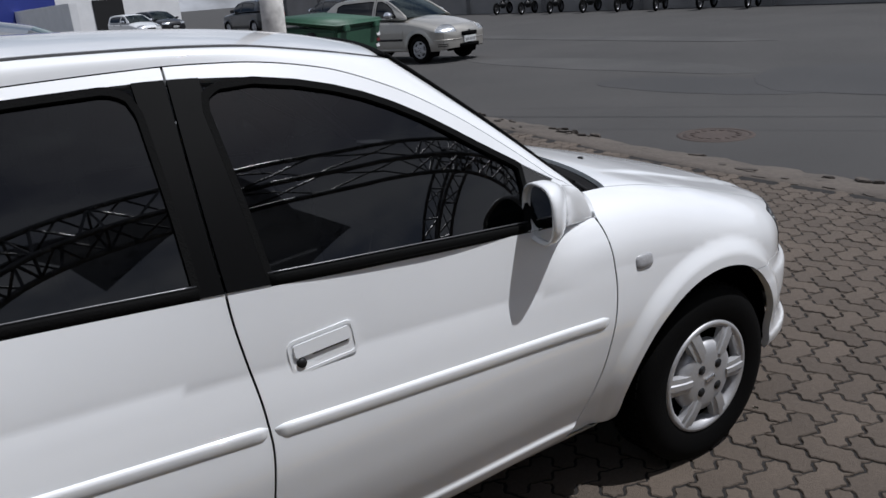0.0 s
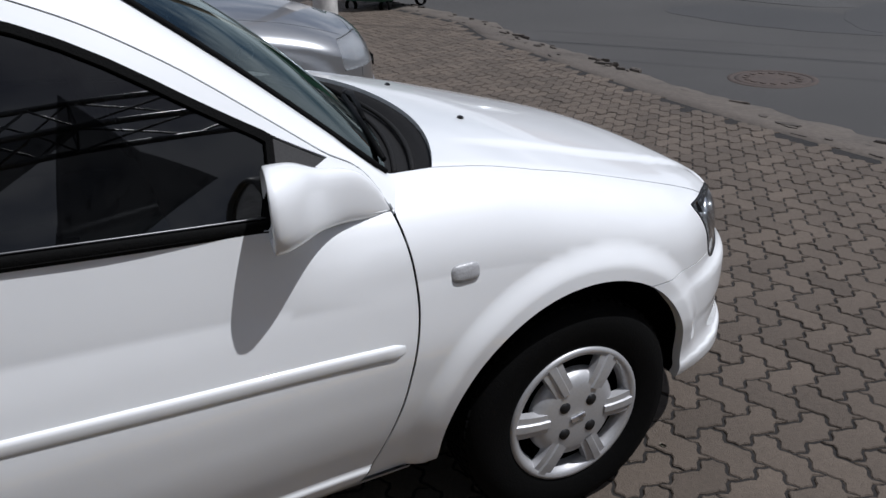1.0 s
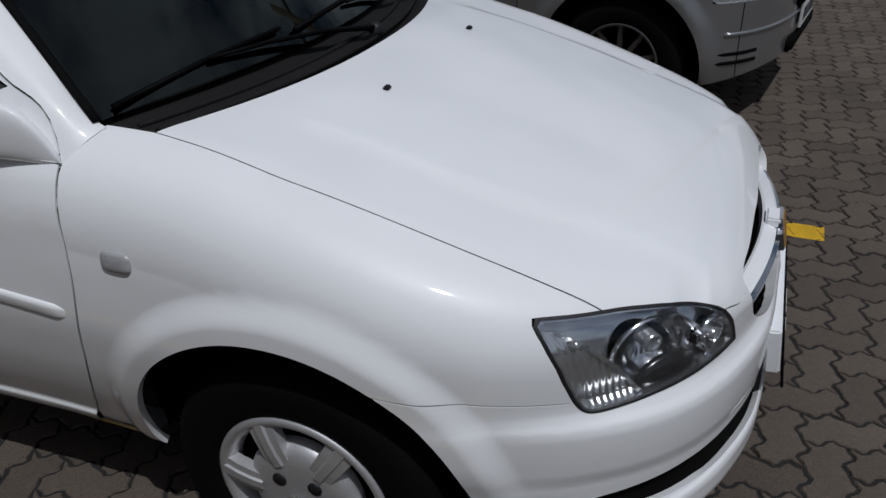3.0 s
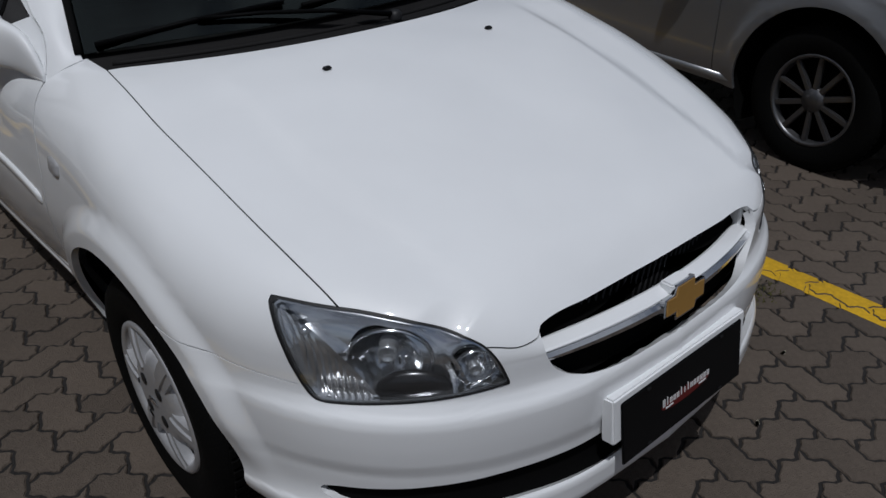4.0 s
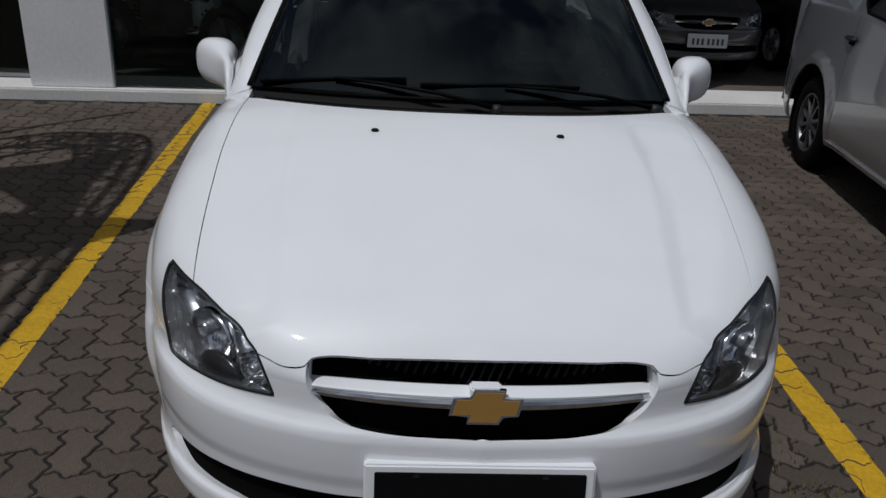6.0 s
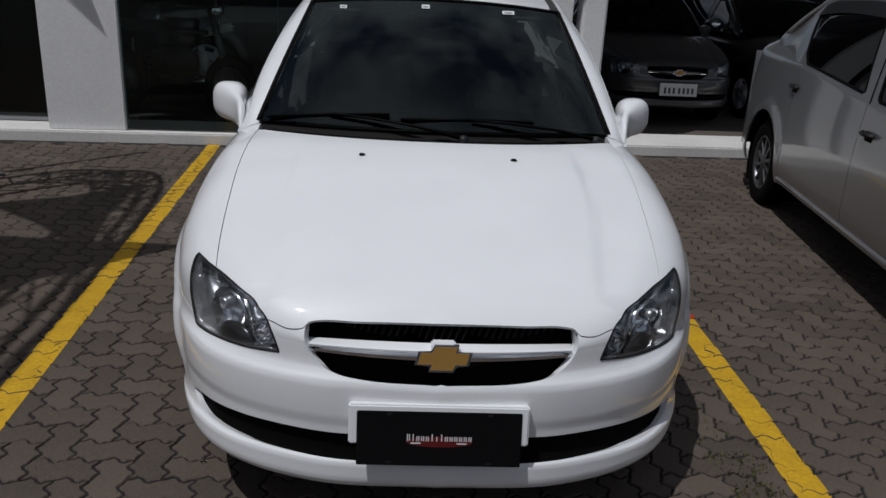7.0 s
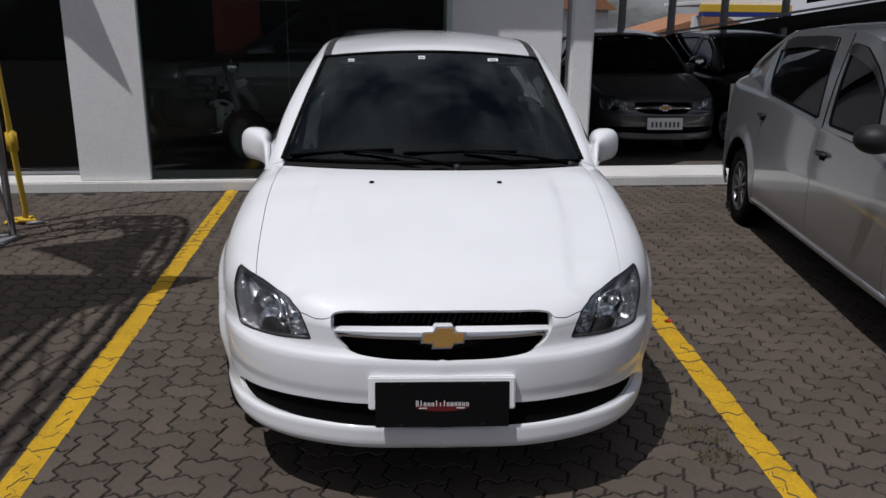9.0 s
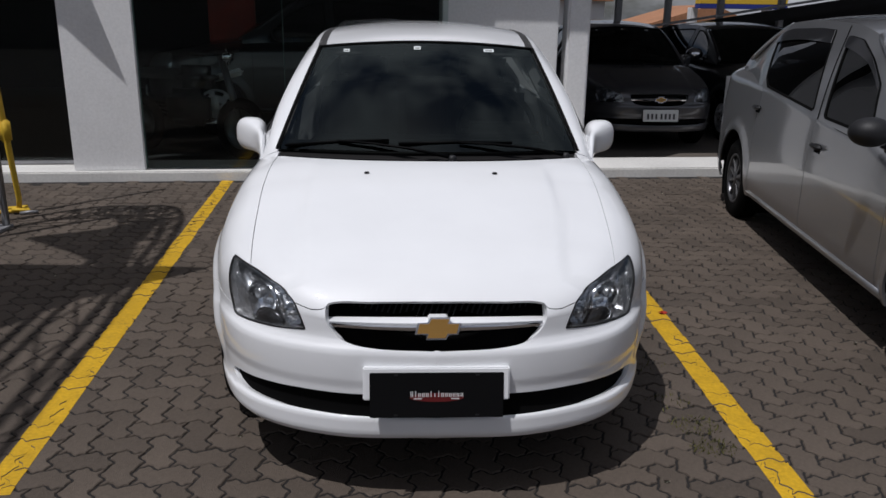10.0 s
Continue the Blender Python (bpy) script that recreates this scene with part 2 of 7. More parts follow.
class Sheet:
    """A piece of a curved skin: corners, their normals and faces."""

    def __init__(self):
        self.v, self.n, self.f = [], [], []

    def cut(self, side):
        """The part where side(x, y, z) is below zero, with a clean edge."""
        out, place, made = Sheet(), {}, {}
        s = [side(*p) for p in self.v]

        def keep(i):
            if i not in place:
                place[i] = len(out.v)
                out.v.append(self.v[i])
                out.n.append(self.n[i])
            return place[i]

        def edge(i, j):
            key = (min(i, j), max(i, j))
            if key not in made:
                t = s[i] / (s[i] - s[j])
                a, b = np.array(self.v[i]), np.array(self.v[j])
                for _ in range(2):
                    p = a + (b - a) * t
                    g = side(*p)
                    if abs(g) < 1e-5:
                        break
                    if (g < 0) == (s[i] < 0):
                        t = t + (1 - t) * g / (g - s[j]) if g != s[j] else t
                    else:
                        t = t * s[i] / (s[i] - g) if g != s[i] else t
                p = a + (b - a) * t
                nn = np.array(self.n[i]) * (1 - t) + np.array(self.n[j]) * t
                made[key] = len(out.v)
                out.v.append(tuple(p))
                out.n.append(tuple(nn / (np.linalg.norm(nn) + 1e-9)))
            return made[key]

        for f in self.f:
            ins = [s[i] < 0 for i in f]
            if all(ins):
                out.f.append(tuple(keep(i) for i in f))
            elif any(ins):
                poly = []
                for a, b in zip(f, f[1:] + f[:1]):
                    if s[a] < 0:
                        poly.append(keep(a))
                    if (s[a] < 0) != (s[b] < 0):
                        poly.append(edge(a, b))
                if len(poly) > 2:
                    out.f.append(tuple(poly))
        return out

    def joined(self, other):
        k = len(self.v)
        out = Sheet()
        out.v, out.n = self.v + other.v, self.n + other.n
        out.f = self.f + [tuple(i + k for i in f) for f in other.f]
        return out

    def mirrored(self):
        out = Sheet()
        out.v = [(-x, y, z) for x, y, z in self.v]
        out.n = [(-x, y, z) for x, y, z in self.n]
        out.f = [tuple(reversed(f)) for f in self.f]
        return out

    def pushed(self, d):
        out = Sheet()
        out.v = [tuple(np.array(p) + d * np.array(n)) for p, n in zip(self.v, self.n)]
        out.n, out.f = list(self.n), list(self.f)
        return out

    def mesh(self, name, depth=0.012, smooth_shade=True):
        """A mesh with the rim turned inwards by depth, so that the panel has an edge."""
        v, n, f = list(self.v), list(self.n), list(self.f)
        if depth:
            count = {}
            for face in self.f:
                for a, b in zip(face, face[1:] + face[:1]):
                    count[(a, b)] = count.get((a, b), 0) + 1
            rim = [(a, b) for a, b in count if (b, a) not in count]
            twin = {}
            for a, b in rim:
                pa, pb = np.array(self.v[a]), np.array(self.v[b])
                side = np.cross(pb - pa, np.array(self.n[a]))
                side = side / (np.linalg.norm(side) + 1e-9)
                ids = []
                for i, p in ((a, pa), (b, pb)):
                    ids.append(len(v))
                    v.append(tuple(p))
                    n.append(tuple(side))
                for i, p in ((b, pb), (a, pa)):
                    ids.append(len(v))
                    v.append(tuple(p - depth * np.array(self.n[i])))
                    n.append(tuple(side))
                f.append((ids[1], ids[0], ids[3], ids[2]))
        me = bpy.data.meshes.new(name)
        me.from_pydata(v, [], f)
        me.polygons.foreach_set("use_smooth", [True] * len(f))
        me.update()
        me.normals_split_custom_set_from_vertices([Vector(q) for q in n])
        return me


def woven(fn, us, vs, out=1):
    """A sheet from fn(u, v), with its normals; out turns the outside."""
    s = Sheet()
    nu, nv = len(us), len(vs)
    e = 1e-4
    for u in us:
        for v in vs:
            p = np.array(fn(u, v))
            hu = e if u + e <= us[-1] + 1e-9 else -e
            hv = e if v + e <= vs[-1] + 1e-9 else -e
            du, dv = (np.array(fn(u + hu, v)) - p) / hu, (np.array(fn(u, v + hv)) - p) / hv
            q = np.cross(du, dv) * out
            s.v.append(tuple(p))
            s.n.append(tuple(q / (np.linalg.norm(q) + 1e-12)))
    for i in range(nu - 1):
        for j in range(nv - 1):
            a, b, c, d = i * nv + j, (i + 1) * nv + j, (i + 1) * nv + j + 1, i * nv + j + 1
            s.f.append((a, b, c, d) if out > 0 else (d, c, b, a))
    return s


def inside(poly):
    """The signed distance to an outline in the plane: below zero inside."""
    p = np.array(poly, float)
    q = np.roll(p, -1, 0)
    d = q - p
    dd = (d * d).sum(1)

    def at(x, y):
        w = np.array((x, y)) - p
        t = np.clip((w * d).sum(1) / dd, 0, 1)
        e = w - d * t[:, None]
        near = math.sqrt((e * e).sum(1).min())
        c = ((p[:, 1] > y) != (q[:, 1] > y)) & (x < d[:, 0] * (y - p[:, 1]) / np.where(np.abs(d[:, 1]) < 1e-12, 1e-12, d[:, 1]) + p[:, 0])
        return -near if c.sum() % 2 else near

    return at


def box(sx, sy, sz, at=(0, 0, 0), bevel=0.0, seg=2, turn=None):
    bm = bmesh.new()
    bmesh.ops.create_cube(bm, size=1)
    bmesh.ops.scale(bm, vec=(sx, sy, sz), verts=bm.verts)
    if bevel:
        bmesh.ops.bevel(bm, geom=bm.edges[:], offset=bevel, segments=seg, affect="EDGES")
    if turn is not None:
        bmesh.ops.transform(bm, matrix=turn.to_4x4(), verts=bm.verts)
    bmesh.ops.translate(bm, vec=at, verts=bm.verts)
    return bm


def merge(*bms):
    """Several bmeshes that make one part."""
    first = bms[0]
    for b in bms[1:]:
        me = bpy.data.meshes.new("piece")
        b.to_mesh(me)
        b.free()
        first.from_mesh(me)
        bpy.data.meshes.remove(me)
    return first


def soft(bm):
    for f in bm.faces:
        f.smooth = True
    return bm


def tube(points, radius, sides=10, cap=True, flat=1.0):
    """A round bar along a line of points."""
    bm = bmesh.new()
    pts = [Vector(p) for p in points]
    rings = []
    for i, p in enumerate(pts):
        d = (pts[min(i + 1, len(pts) - 1)] - pts[max(i - 1, 0)]).normalized()
        ref = Vector((0, 0, 1)) if abs(d.z) < 0.9 else Vector((1, 0, 0))
        a = d.cross(ref).normalized()
        b = a.cross(d)
        r = radius[i] if isinstance(radius, (list, tuple)) else radius
        rings.append([bm.verts.new(p + a * math.cos(k * 2 * math.pi / sides) * r + b * math.sin(k * 2 * math.pi / sides) * r * flat) for k in range(sides)])
    for r0, r1 in zip(rings, rings[1:]):
        for k in range(sides):
            bm.faces.new((r0[k], r1[k], r1[(k + 1) % sides], r0[(k + 1) % sides]))
    if cap:
        bm.faces.new(rings[0])
        bm.faces.new(list(reversed(rings[-1])))
    bmesh.ops.recalc_face_normals(bm, faces=bm.faces)
    return soft(bm)


def lathe(profile, sides=48, axis="X"):
    """Turns a profile of (along, radius) round an axis."""
    bm = bmesh.new()
    rings = []
    for a, r in profile:
        ring = []
        for k in range(sides):
            c, s = math.cos(k * 2 * math.pi / sides) * r, math.sin(k * 2 * math.pi / sides) * r
            ring.append(bm.verts.new((a, c, s) if axis == "X" else (c, s, a) if axis == "Z" else (c, a, s)))
        rings.append(ring)
    for r0, r1 in zip(rings, rings[1:]):
        for k in range(sides):
            bm.faces.new((r0[k], r1[k], r1[(k + 1) % sides], r0[(k + 1) % sides]))
    bmesh.ops.remove_doubles(bm, verts=bm.verts, dist=1e-6)
    bmesh.ops.recalc_face_normals(bm, faces=bm.faces)
    return soft(bm)


def prism(outline, z0, z1, bevel=0.0, plane="XY"):
    """An outline pulled to a solid; plane XZ pulls along y."""
    bm = bmesh.new()
    low = [bm.verts.new((x, y, z0)) for x, y in outline]
    high = [bm.verts.new((x, y, z1)) for x, y in outline]
    n = len(outline)
    bm.faces.new(list(reversed(low)))
    top = bm.faces.new(high)
    for k in range(n):
        bm.faces.new((low[k], low[(k + 1) % n], high[(k + 1) % n], high[k]))
    if bevel:
        bmesh.ops.bevel(bm, geom=list(top.edges), offset=bevel, segments=2, affect="EDGES")
    if plane == "XZ":
        bmesh.ops.rotate(bm, matrix=Matrix.Rotation(radians(90), 3, "X"), verts=bm.verts)
    bmesh.ops.recalc_face_normals(bm, faces=bm.faces)
    return bm


def steps(a, b, n):
    return [a + (b - a) * i / n for i in range(n + 1)]

# ---------------------------------------------------------------- the sedan (front axle at y = 0, nose towards -y)

# plan outline of the nose: x, y, y on the spine, height and depth of the shoulder's rounding, share of the bumper's profile
NOSE = [
    (0.000, -0.785, -0.620, 0.020, 0.050, 1.0),
    (-0.250, -0.768, -0.600, 0.020, 0.055, 1.0),
    (-0.420, -0.720, -0.570, 0.040, 0.070, 1.0),
    (-0.560, -0.638, -0.530, 0.085, 0.095, 1.0),
    (-0.645, -0.545, -0.470, 0.110, 0.120, 0.9),
    (-0.697, -0.450, -0.400, 0.120, 0.140, 0.55),
    (-0.737, -0.320, -0.300, 0.130, 0.160, 0.15),
    (-0.762, -0.150, -0.140, 0.140, 0.170, 0.0),
    (-0.772, 0.050, 0.055, 0.155, 0.180, 0.0),
    (-0.773, 0.300, 0.300, 0.170, 0.190, 0.0),
    (-0.776, 0.550, 0.550, 0.170, 0.190, 0.0),
]
_len = [0.0]
for _a, _b in zip(NOSE, NOSE[1:]):
    _len.append(_len[-1] + math.hypot(_b[0] - _a[0], _b[1] - _a[1]))
nose = [spline(_len, [r[k] for r in NOSE]) for k in range(6)]
side_curve = spline([0.24, 0.27, 0.30, 0.34, 0.40, 0.50, 0.60, 0.70, 0.78, 0.90], [0.105, 0.080, 0.064, 0.050, 0.031, 0.010, 0, 0.006, 0.018, 0.05])

bumper_side = spline([0.24, 0.27, 0.30, 0.34, 0.40, 0.50, 0.60, 0.70, 0.78, 0.90], [0.045, 0.012, 0.004, 0.004, 0.003, 0, 0, 0.006, 0.018, 0.05])
fender_x = spline([0.60, 0.698, 0.747, 0.779, 0.808, 0.833, 0.856, 0.875, 0.892], [0.774, 0.768, 0.762, 0.758, 0.751, 0.740, 0.726, 0.708, 0.688])


def side_in(z):
    """How far the flank lies inside its widest line, with a small lip along the sill."""
    return side_curve(z) - 0.008 * (1 - smooth(0.298, 0.312, z))


front_in = spline([0.22, 0.240, 0.252, 0.268, 0.292, 0.304, 0.312, 0.39, 0.43, 0.47, 0.502, 0.518, 0.532, 0.547, 0.60, 0.65, 0.72], [0.036, 0.012, 0.003, 0.000, 0.000, 0.003, 0.014, 0.022, 0.014, 0.012, 0.013, 0.019, 0.036, 0.048, 0.054, 0.064, 0.08])
hood_mid = spline([-0.80, -0.74, -0.70, -0.66, -0.60, -0.50, -0.40, -0.20, 0.0, 0.14, 0.30, 0.55], [0.540, 0.605, 0.650, 0.687, 0.725, 0.763, 0.792, 0.846, 0.895, 0.920, 0.937, 0.95])
hood_bow = spline([-0.8, -0.48, 0.0, 0.3, 0.55], [0.13, 0.125, 0.075, 0.055, 0.055])
ARCH = (0.005, 0.300, 0.345)
REAR_AXLE = 2.443


def hood_z(x, y):
    a = abs(x)
    ridge = 0.447 - 0.045 * smooth(-0.2, -0.62, y)
    return hood_mid(y) - hood_bow(y) * x * x - 0.007 * smooth(ridge - 0.025, ridge + 0.025, a) * smooth(0.2, 0.0, y)


def flare(y, z, yc):
    r = math.hypot(y - yc, z - ARCH[1])
    return 0.020 * (1 - smooth(0.372, 0.430, r)) * smooth(0.12, 0.22, z)


def nose_skin(s, v):
    x, y, yc, r1, r2, wf = (f(s) for f in nose)
    x = min(x, 0.0)
    d = np.array((0 - x, yc - y))
    reach = np.linalg.norm(d)
    d = d / reach
    k_b = 1 - smooth(-0.28, 0.20, y)
    inset = lambda z: wf * front_in(z) + (1 - wf) * (k_b * bumper_side(z) + (1 - k_b) * side_curve(z))
    d0 = wf * 0.060 + (1 - wf) * 0.013
    ze = hood_z(*(np.array((x, y)) + d * (d0 + 0.3 * r2)))
    za, zb = ze - r1, 0.235 * wf + 0.262 * (1 - wf)
    if v <= 1:
        z = zb + (za - zb) * v
        i = inset(z)
    elif v <= 2:
        t = v - 1
        ib = d0 + r2
        zb2 = hood_z(*(np.array((x, y)) + d * ib))
        slope = (zb2 - hood_z(*(np.array((x, y)) + d * (ib + 0.01)))) / -0.01
        ic = inset(za) + (1 - wf) * 0.012
        zc = zb2 - slope * (ib - ic)
        i = (1 - t) ** 2 * inset(za) + 2 * t * (1 - t) * ic + t * t * ib
        z = (1 - t) ** 2 * za + 2 * t * (1 - t) * zc + t * t * zb2
    else:
        i = d0 + r2 + (reach - d0 - r2) * (v - 2)
        z = hood_z(x + d[0] * i, y + d[1] * i)
    if abs(x) > 0.5:
        i = i - flare(y, z, ARCH[0]) * (1 - (1 - smooth(0.30, 0.46, z)) * smooth(-0.15, -0.34, y))
    return (x + d[0] * i, y + d[1] * i, z)


door_y = spline([0.25, 0.367, 0.516, 0.706, 0.865, 0.95], [0.535, 0.479, 0.428, 0.397, 0.415, 0.445])
hood_x = spline([-0.75, -0.60, -0.479, -0.35, -0.2, 0.05, 0.285, 0.5], [-0.535, -0.565, -0.585, -0.599, -0.610, -0.621, -0.612, -0.58])
hood_front = spline([0, 0.20, 0.318, 0.336, 0.37, 0.41, 0.6], [0.650, 0.6475, 0.643, 0.629, 0.625, 0.634, 0.66])
LAMP = [(-0.6515, 0.7050), (-0.644, 0.7044), (-0.60, 0.6990), (-0.556, 0.6940), (-0.505, 0.6820), (-0.455, 0.6615), (-0.425, 0.640), (-0.408, 0.607), (-0.3945, 0.570), (-0.392, 0.562), (-0.400, 0.5620), (-0.47, 0.554), (-0.55, 0.546), (-0.615, 0.5395), (-0.636, 0.5390), (-0.645, 0.5430), (-0.654, 0.572), (-0.663, 0.612), (-0.666, 0.655), (-0.661, 0.685), (-0.655, 0.700)]
GRILLE = [(0.05, 0.672), (-0.15, 0.668), (-0.300, 0.655), (-0.322, 0.645), (-0.330, 0.630), (-0.329, 0.600), (-0.312, 0.566), (-0.285, 0.544), (-0.24, 0.530), (-0.15, 0.521), (0.05, 0.517)]
SLOT = [(0.05, 0.377), (-0.25, 0.378), (-0.42, 0.378), (-0.52, 0.373), (-0.60, 0.364), (-0.635, 0.359), (-0.652, 0.354), (-0.657, 0.345), (-0.653, 0.334), (-0.640, 0.325), (-0.60, 0.317), (-0.50, 0.314), (-0.36, 0.312), (-0.20, 0.309), (0.05, 0.308)]


def rounded_line(line, k=0.2, times=2):
    """Cuts the corners of an outline, so that it runs in a curve."""
    for _ in range(times):
        line = [q for a, b in zip(line, line[1:] + line[:1]) for q in ((a[0] + (b[0] - a[0]) * k, a[1] + (b[1] - a[1]) * k), (b[0] - (b[0] - a[0]) * k, b[1] - (b[1] - a[1]) * k))]
    return line


lamp_in, grille_in, slot_in = inside(rounded_line(LAMP)), inside(rounded_line(GRILLE)), inside(SLOT)
GAP = 0.0026


def cowl_y(x):
    return 0.143 + 0.142 * abs(x / 0.613) ** 2.2


def bumper_top(x, y):
    a = abs(x)
    top = hood_front(a)
    low = 0.591 + 0.094 * (y + 0.177)
    return top + (low - top) * smooth(0.625, 0.66, a)


def arch_cut(yc):
    return lambda x, y, z: ARCH[2] - math.hypot(y - yc, z - ARCH[1]) if abs(x) > 0.45 else -1


def both(sheet):
    return sheet.joined(sheet.mirrored())


belt_z = spline([0.3, 0.42, 0.68, 1.33, 1.9, 2.4], [0.862, 0.876, 0.905, 0.955, 0.985, 1.0])
flank_x = spline([0.3, 0.55, 0.9, 1.35, 1.9, 2.4, 2.9, 3.3], [0.773, 0.776, 0.790, 0.804, 0.806, 0.80, 0.775, 0.70])
taper = spline([0.30, 0.43, 0.68, 1.0, 1.25, 2.4], [0.15, 0.107, 0.045, 0.010, 0.0, 0.02])


def house_x(y, z):
    """The side of the cabin, which leans in towards the roof."""
    return -(0.770 - 0.587 * (z - 0.952)) + taper(y) - 0.010 * math.sin(math.pi * min(max((z - 0.93) / 0.45, 0), 1))


def flank(y, v):
    zt = belt_z(y)
    z = 0.262 + (zt - 0.262) * v
    # the waist runs into the leaning cabin side
    drop = max(0.0, (z - (zt - 0.16)) / 0.16)
    top = flank_x(y) + house_x(y, zt)
    i = side_in(min(z, zt - 0.16))
    i = i + (max(top, i + 0.012) - i) * drop ** 1.5
    # the door's leading edge takes up the fender's rounding
    lead = (1 - smooth(0.42, 0.68, y)) * smooth(0.60, 0.72, z)
    i = i * (1 - lead) + (flank_x(y) - fender_x(z)) * lead
    return (-(flank_x(y) - i + flare(y, z, REAR_AXLE)), y, z)


SEAM = spline([0.413, 0.420, 0.445, 0.531, 0.631, 0.777, 0.917, 1.066, 1.256, 1.402, 1.8, 2.1, 2.35], [0.868, 0.888, 0.938, 1.003, 1.081, 1.188, 1.268, 1.324, 1.354, 1.360, 1.352, 1.315, 1.25])
GLASS_TOP = spline([0.46, 0.622, 0.744, 0.858, 0.983, 1.128, 1.24, 1.45, 1.75, 2.0, 2.15], [0.95, 1.043, 1.119, 1.193, 1.256, 1.300, 1.318, 1.330, 1.326, 1.30, 1.26])


def b_seam(z):
    return 1.387 + 0.018 * math.sin(math.pi * min(max((z - 0.55) / 0.8, 0), 1)) - 0.02 * smooth(0.95, 0.70, z) + 0.02 * smooth(0.66, 0.50, z)


def house(y, v):
    z0, z1 = belt_z(y), SEAM(y)
    z = z0 + (z1 - z0) * v
    return (house_x(y, z), y, z)


def screen(a, b):
    """The windscreen: a across from -1 to 1, b from the base up."""
    x0, y0, z0 = 0.628 * a, 0.272 + 0.122 * a * a, 0.936 - 0.012 * a ** 6
    x1, y1, z1 = 0.488 * a, 0.80 + 0.065 * a * a, 1.350 - 0.028 * a * a
    k = 0.022 * (1 - a * a) * math.sin(math.pi * b)
    rise = 0.010 * math.sin(math.pi * b)
    return (x0 + (x1 - x0) * b, y0 + (y1 - y0) * b - k * 0.6, z0 + (z1 - z0) * b + k * 0.7 + rise)


roof_mid = spline([0.78, 0.95, 1.15, 1.5, 1.9, 2.2, 2.38], [1.345, 1.384, 1.410, 1.432, 1.440, 1.425, 1.39])
roof_rim = spline([0.865, 1.06, 1.22, 1.46, 1.65, 2.0, 2.35], [1.322, 1.360, 1.384, 1.398, 1.402, 1.392, 1.345])
roof_half = spline([0.8, 1.0, 1.5, 2.0, 2.35], [0.456, 0.468, 0.468, 0.458, 0.43])


def roof(a, k):
    y = 0.80 + 0.065 * a * a + (2.35 - 0.80 - 0.065 * a * a) * k
    ze, zm = roof_rim(y), roof_mid(y)
    return (roof_half(y) * a, y, zm - (zm - ze) * abs(a) ** 2.3)


def pillar(k, w):
    """The white band from the fender up the windscreen and along the roof."""
    ys = 0.413 + (2.32 - 0.413) * k
    zl = SEAM(ys)
    low = np.array((house_x(ys, zl), ys, zl))
    if k < 0.06:
        # leaves the fender flat and bends up into the screen pillar
        u = k / 0.06
        p0, p1 = np.array((-0.628, 0.376, 0.9175)), np.array(screen(-1, 0.2))
        t0, t1 = np.array((0.0, 0.10, 0.006)), (np.array(screen(-1, 0.21)) - p1) / 0.05
        up = p0 * (1 + 2 * u) * (1 - u) ** 2 + t0 * u * (1 - u) ** 2 + p1 * u * u * (3 - 2 * u) + t1 * 0.05 * 4 * u * u * (u - 1)
    elif k < 0.30:
        up = np.array(screen(-1, k / 0.30))
    else:
        yy = 0.865 + (2.33 - 0.865) * (k - 0.30) / 0.70
        up = np.array((-roof_half(yy) - 0.038, yy, roof_rim(yy) - 0.006))
    bulge = np.array((-0.5, -0.15, 0.8)) * 0.009 * math.sin(math.pi * w)
    return tuple(low + (up - low) * w + bulge)


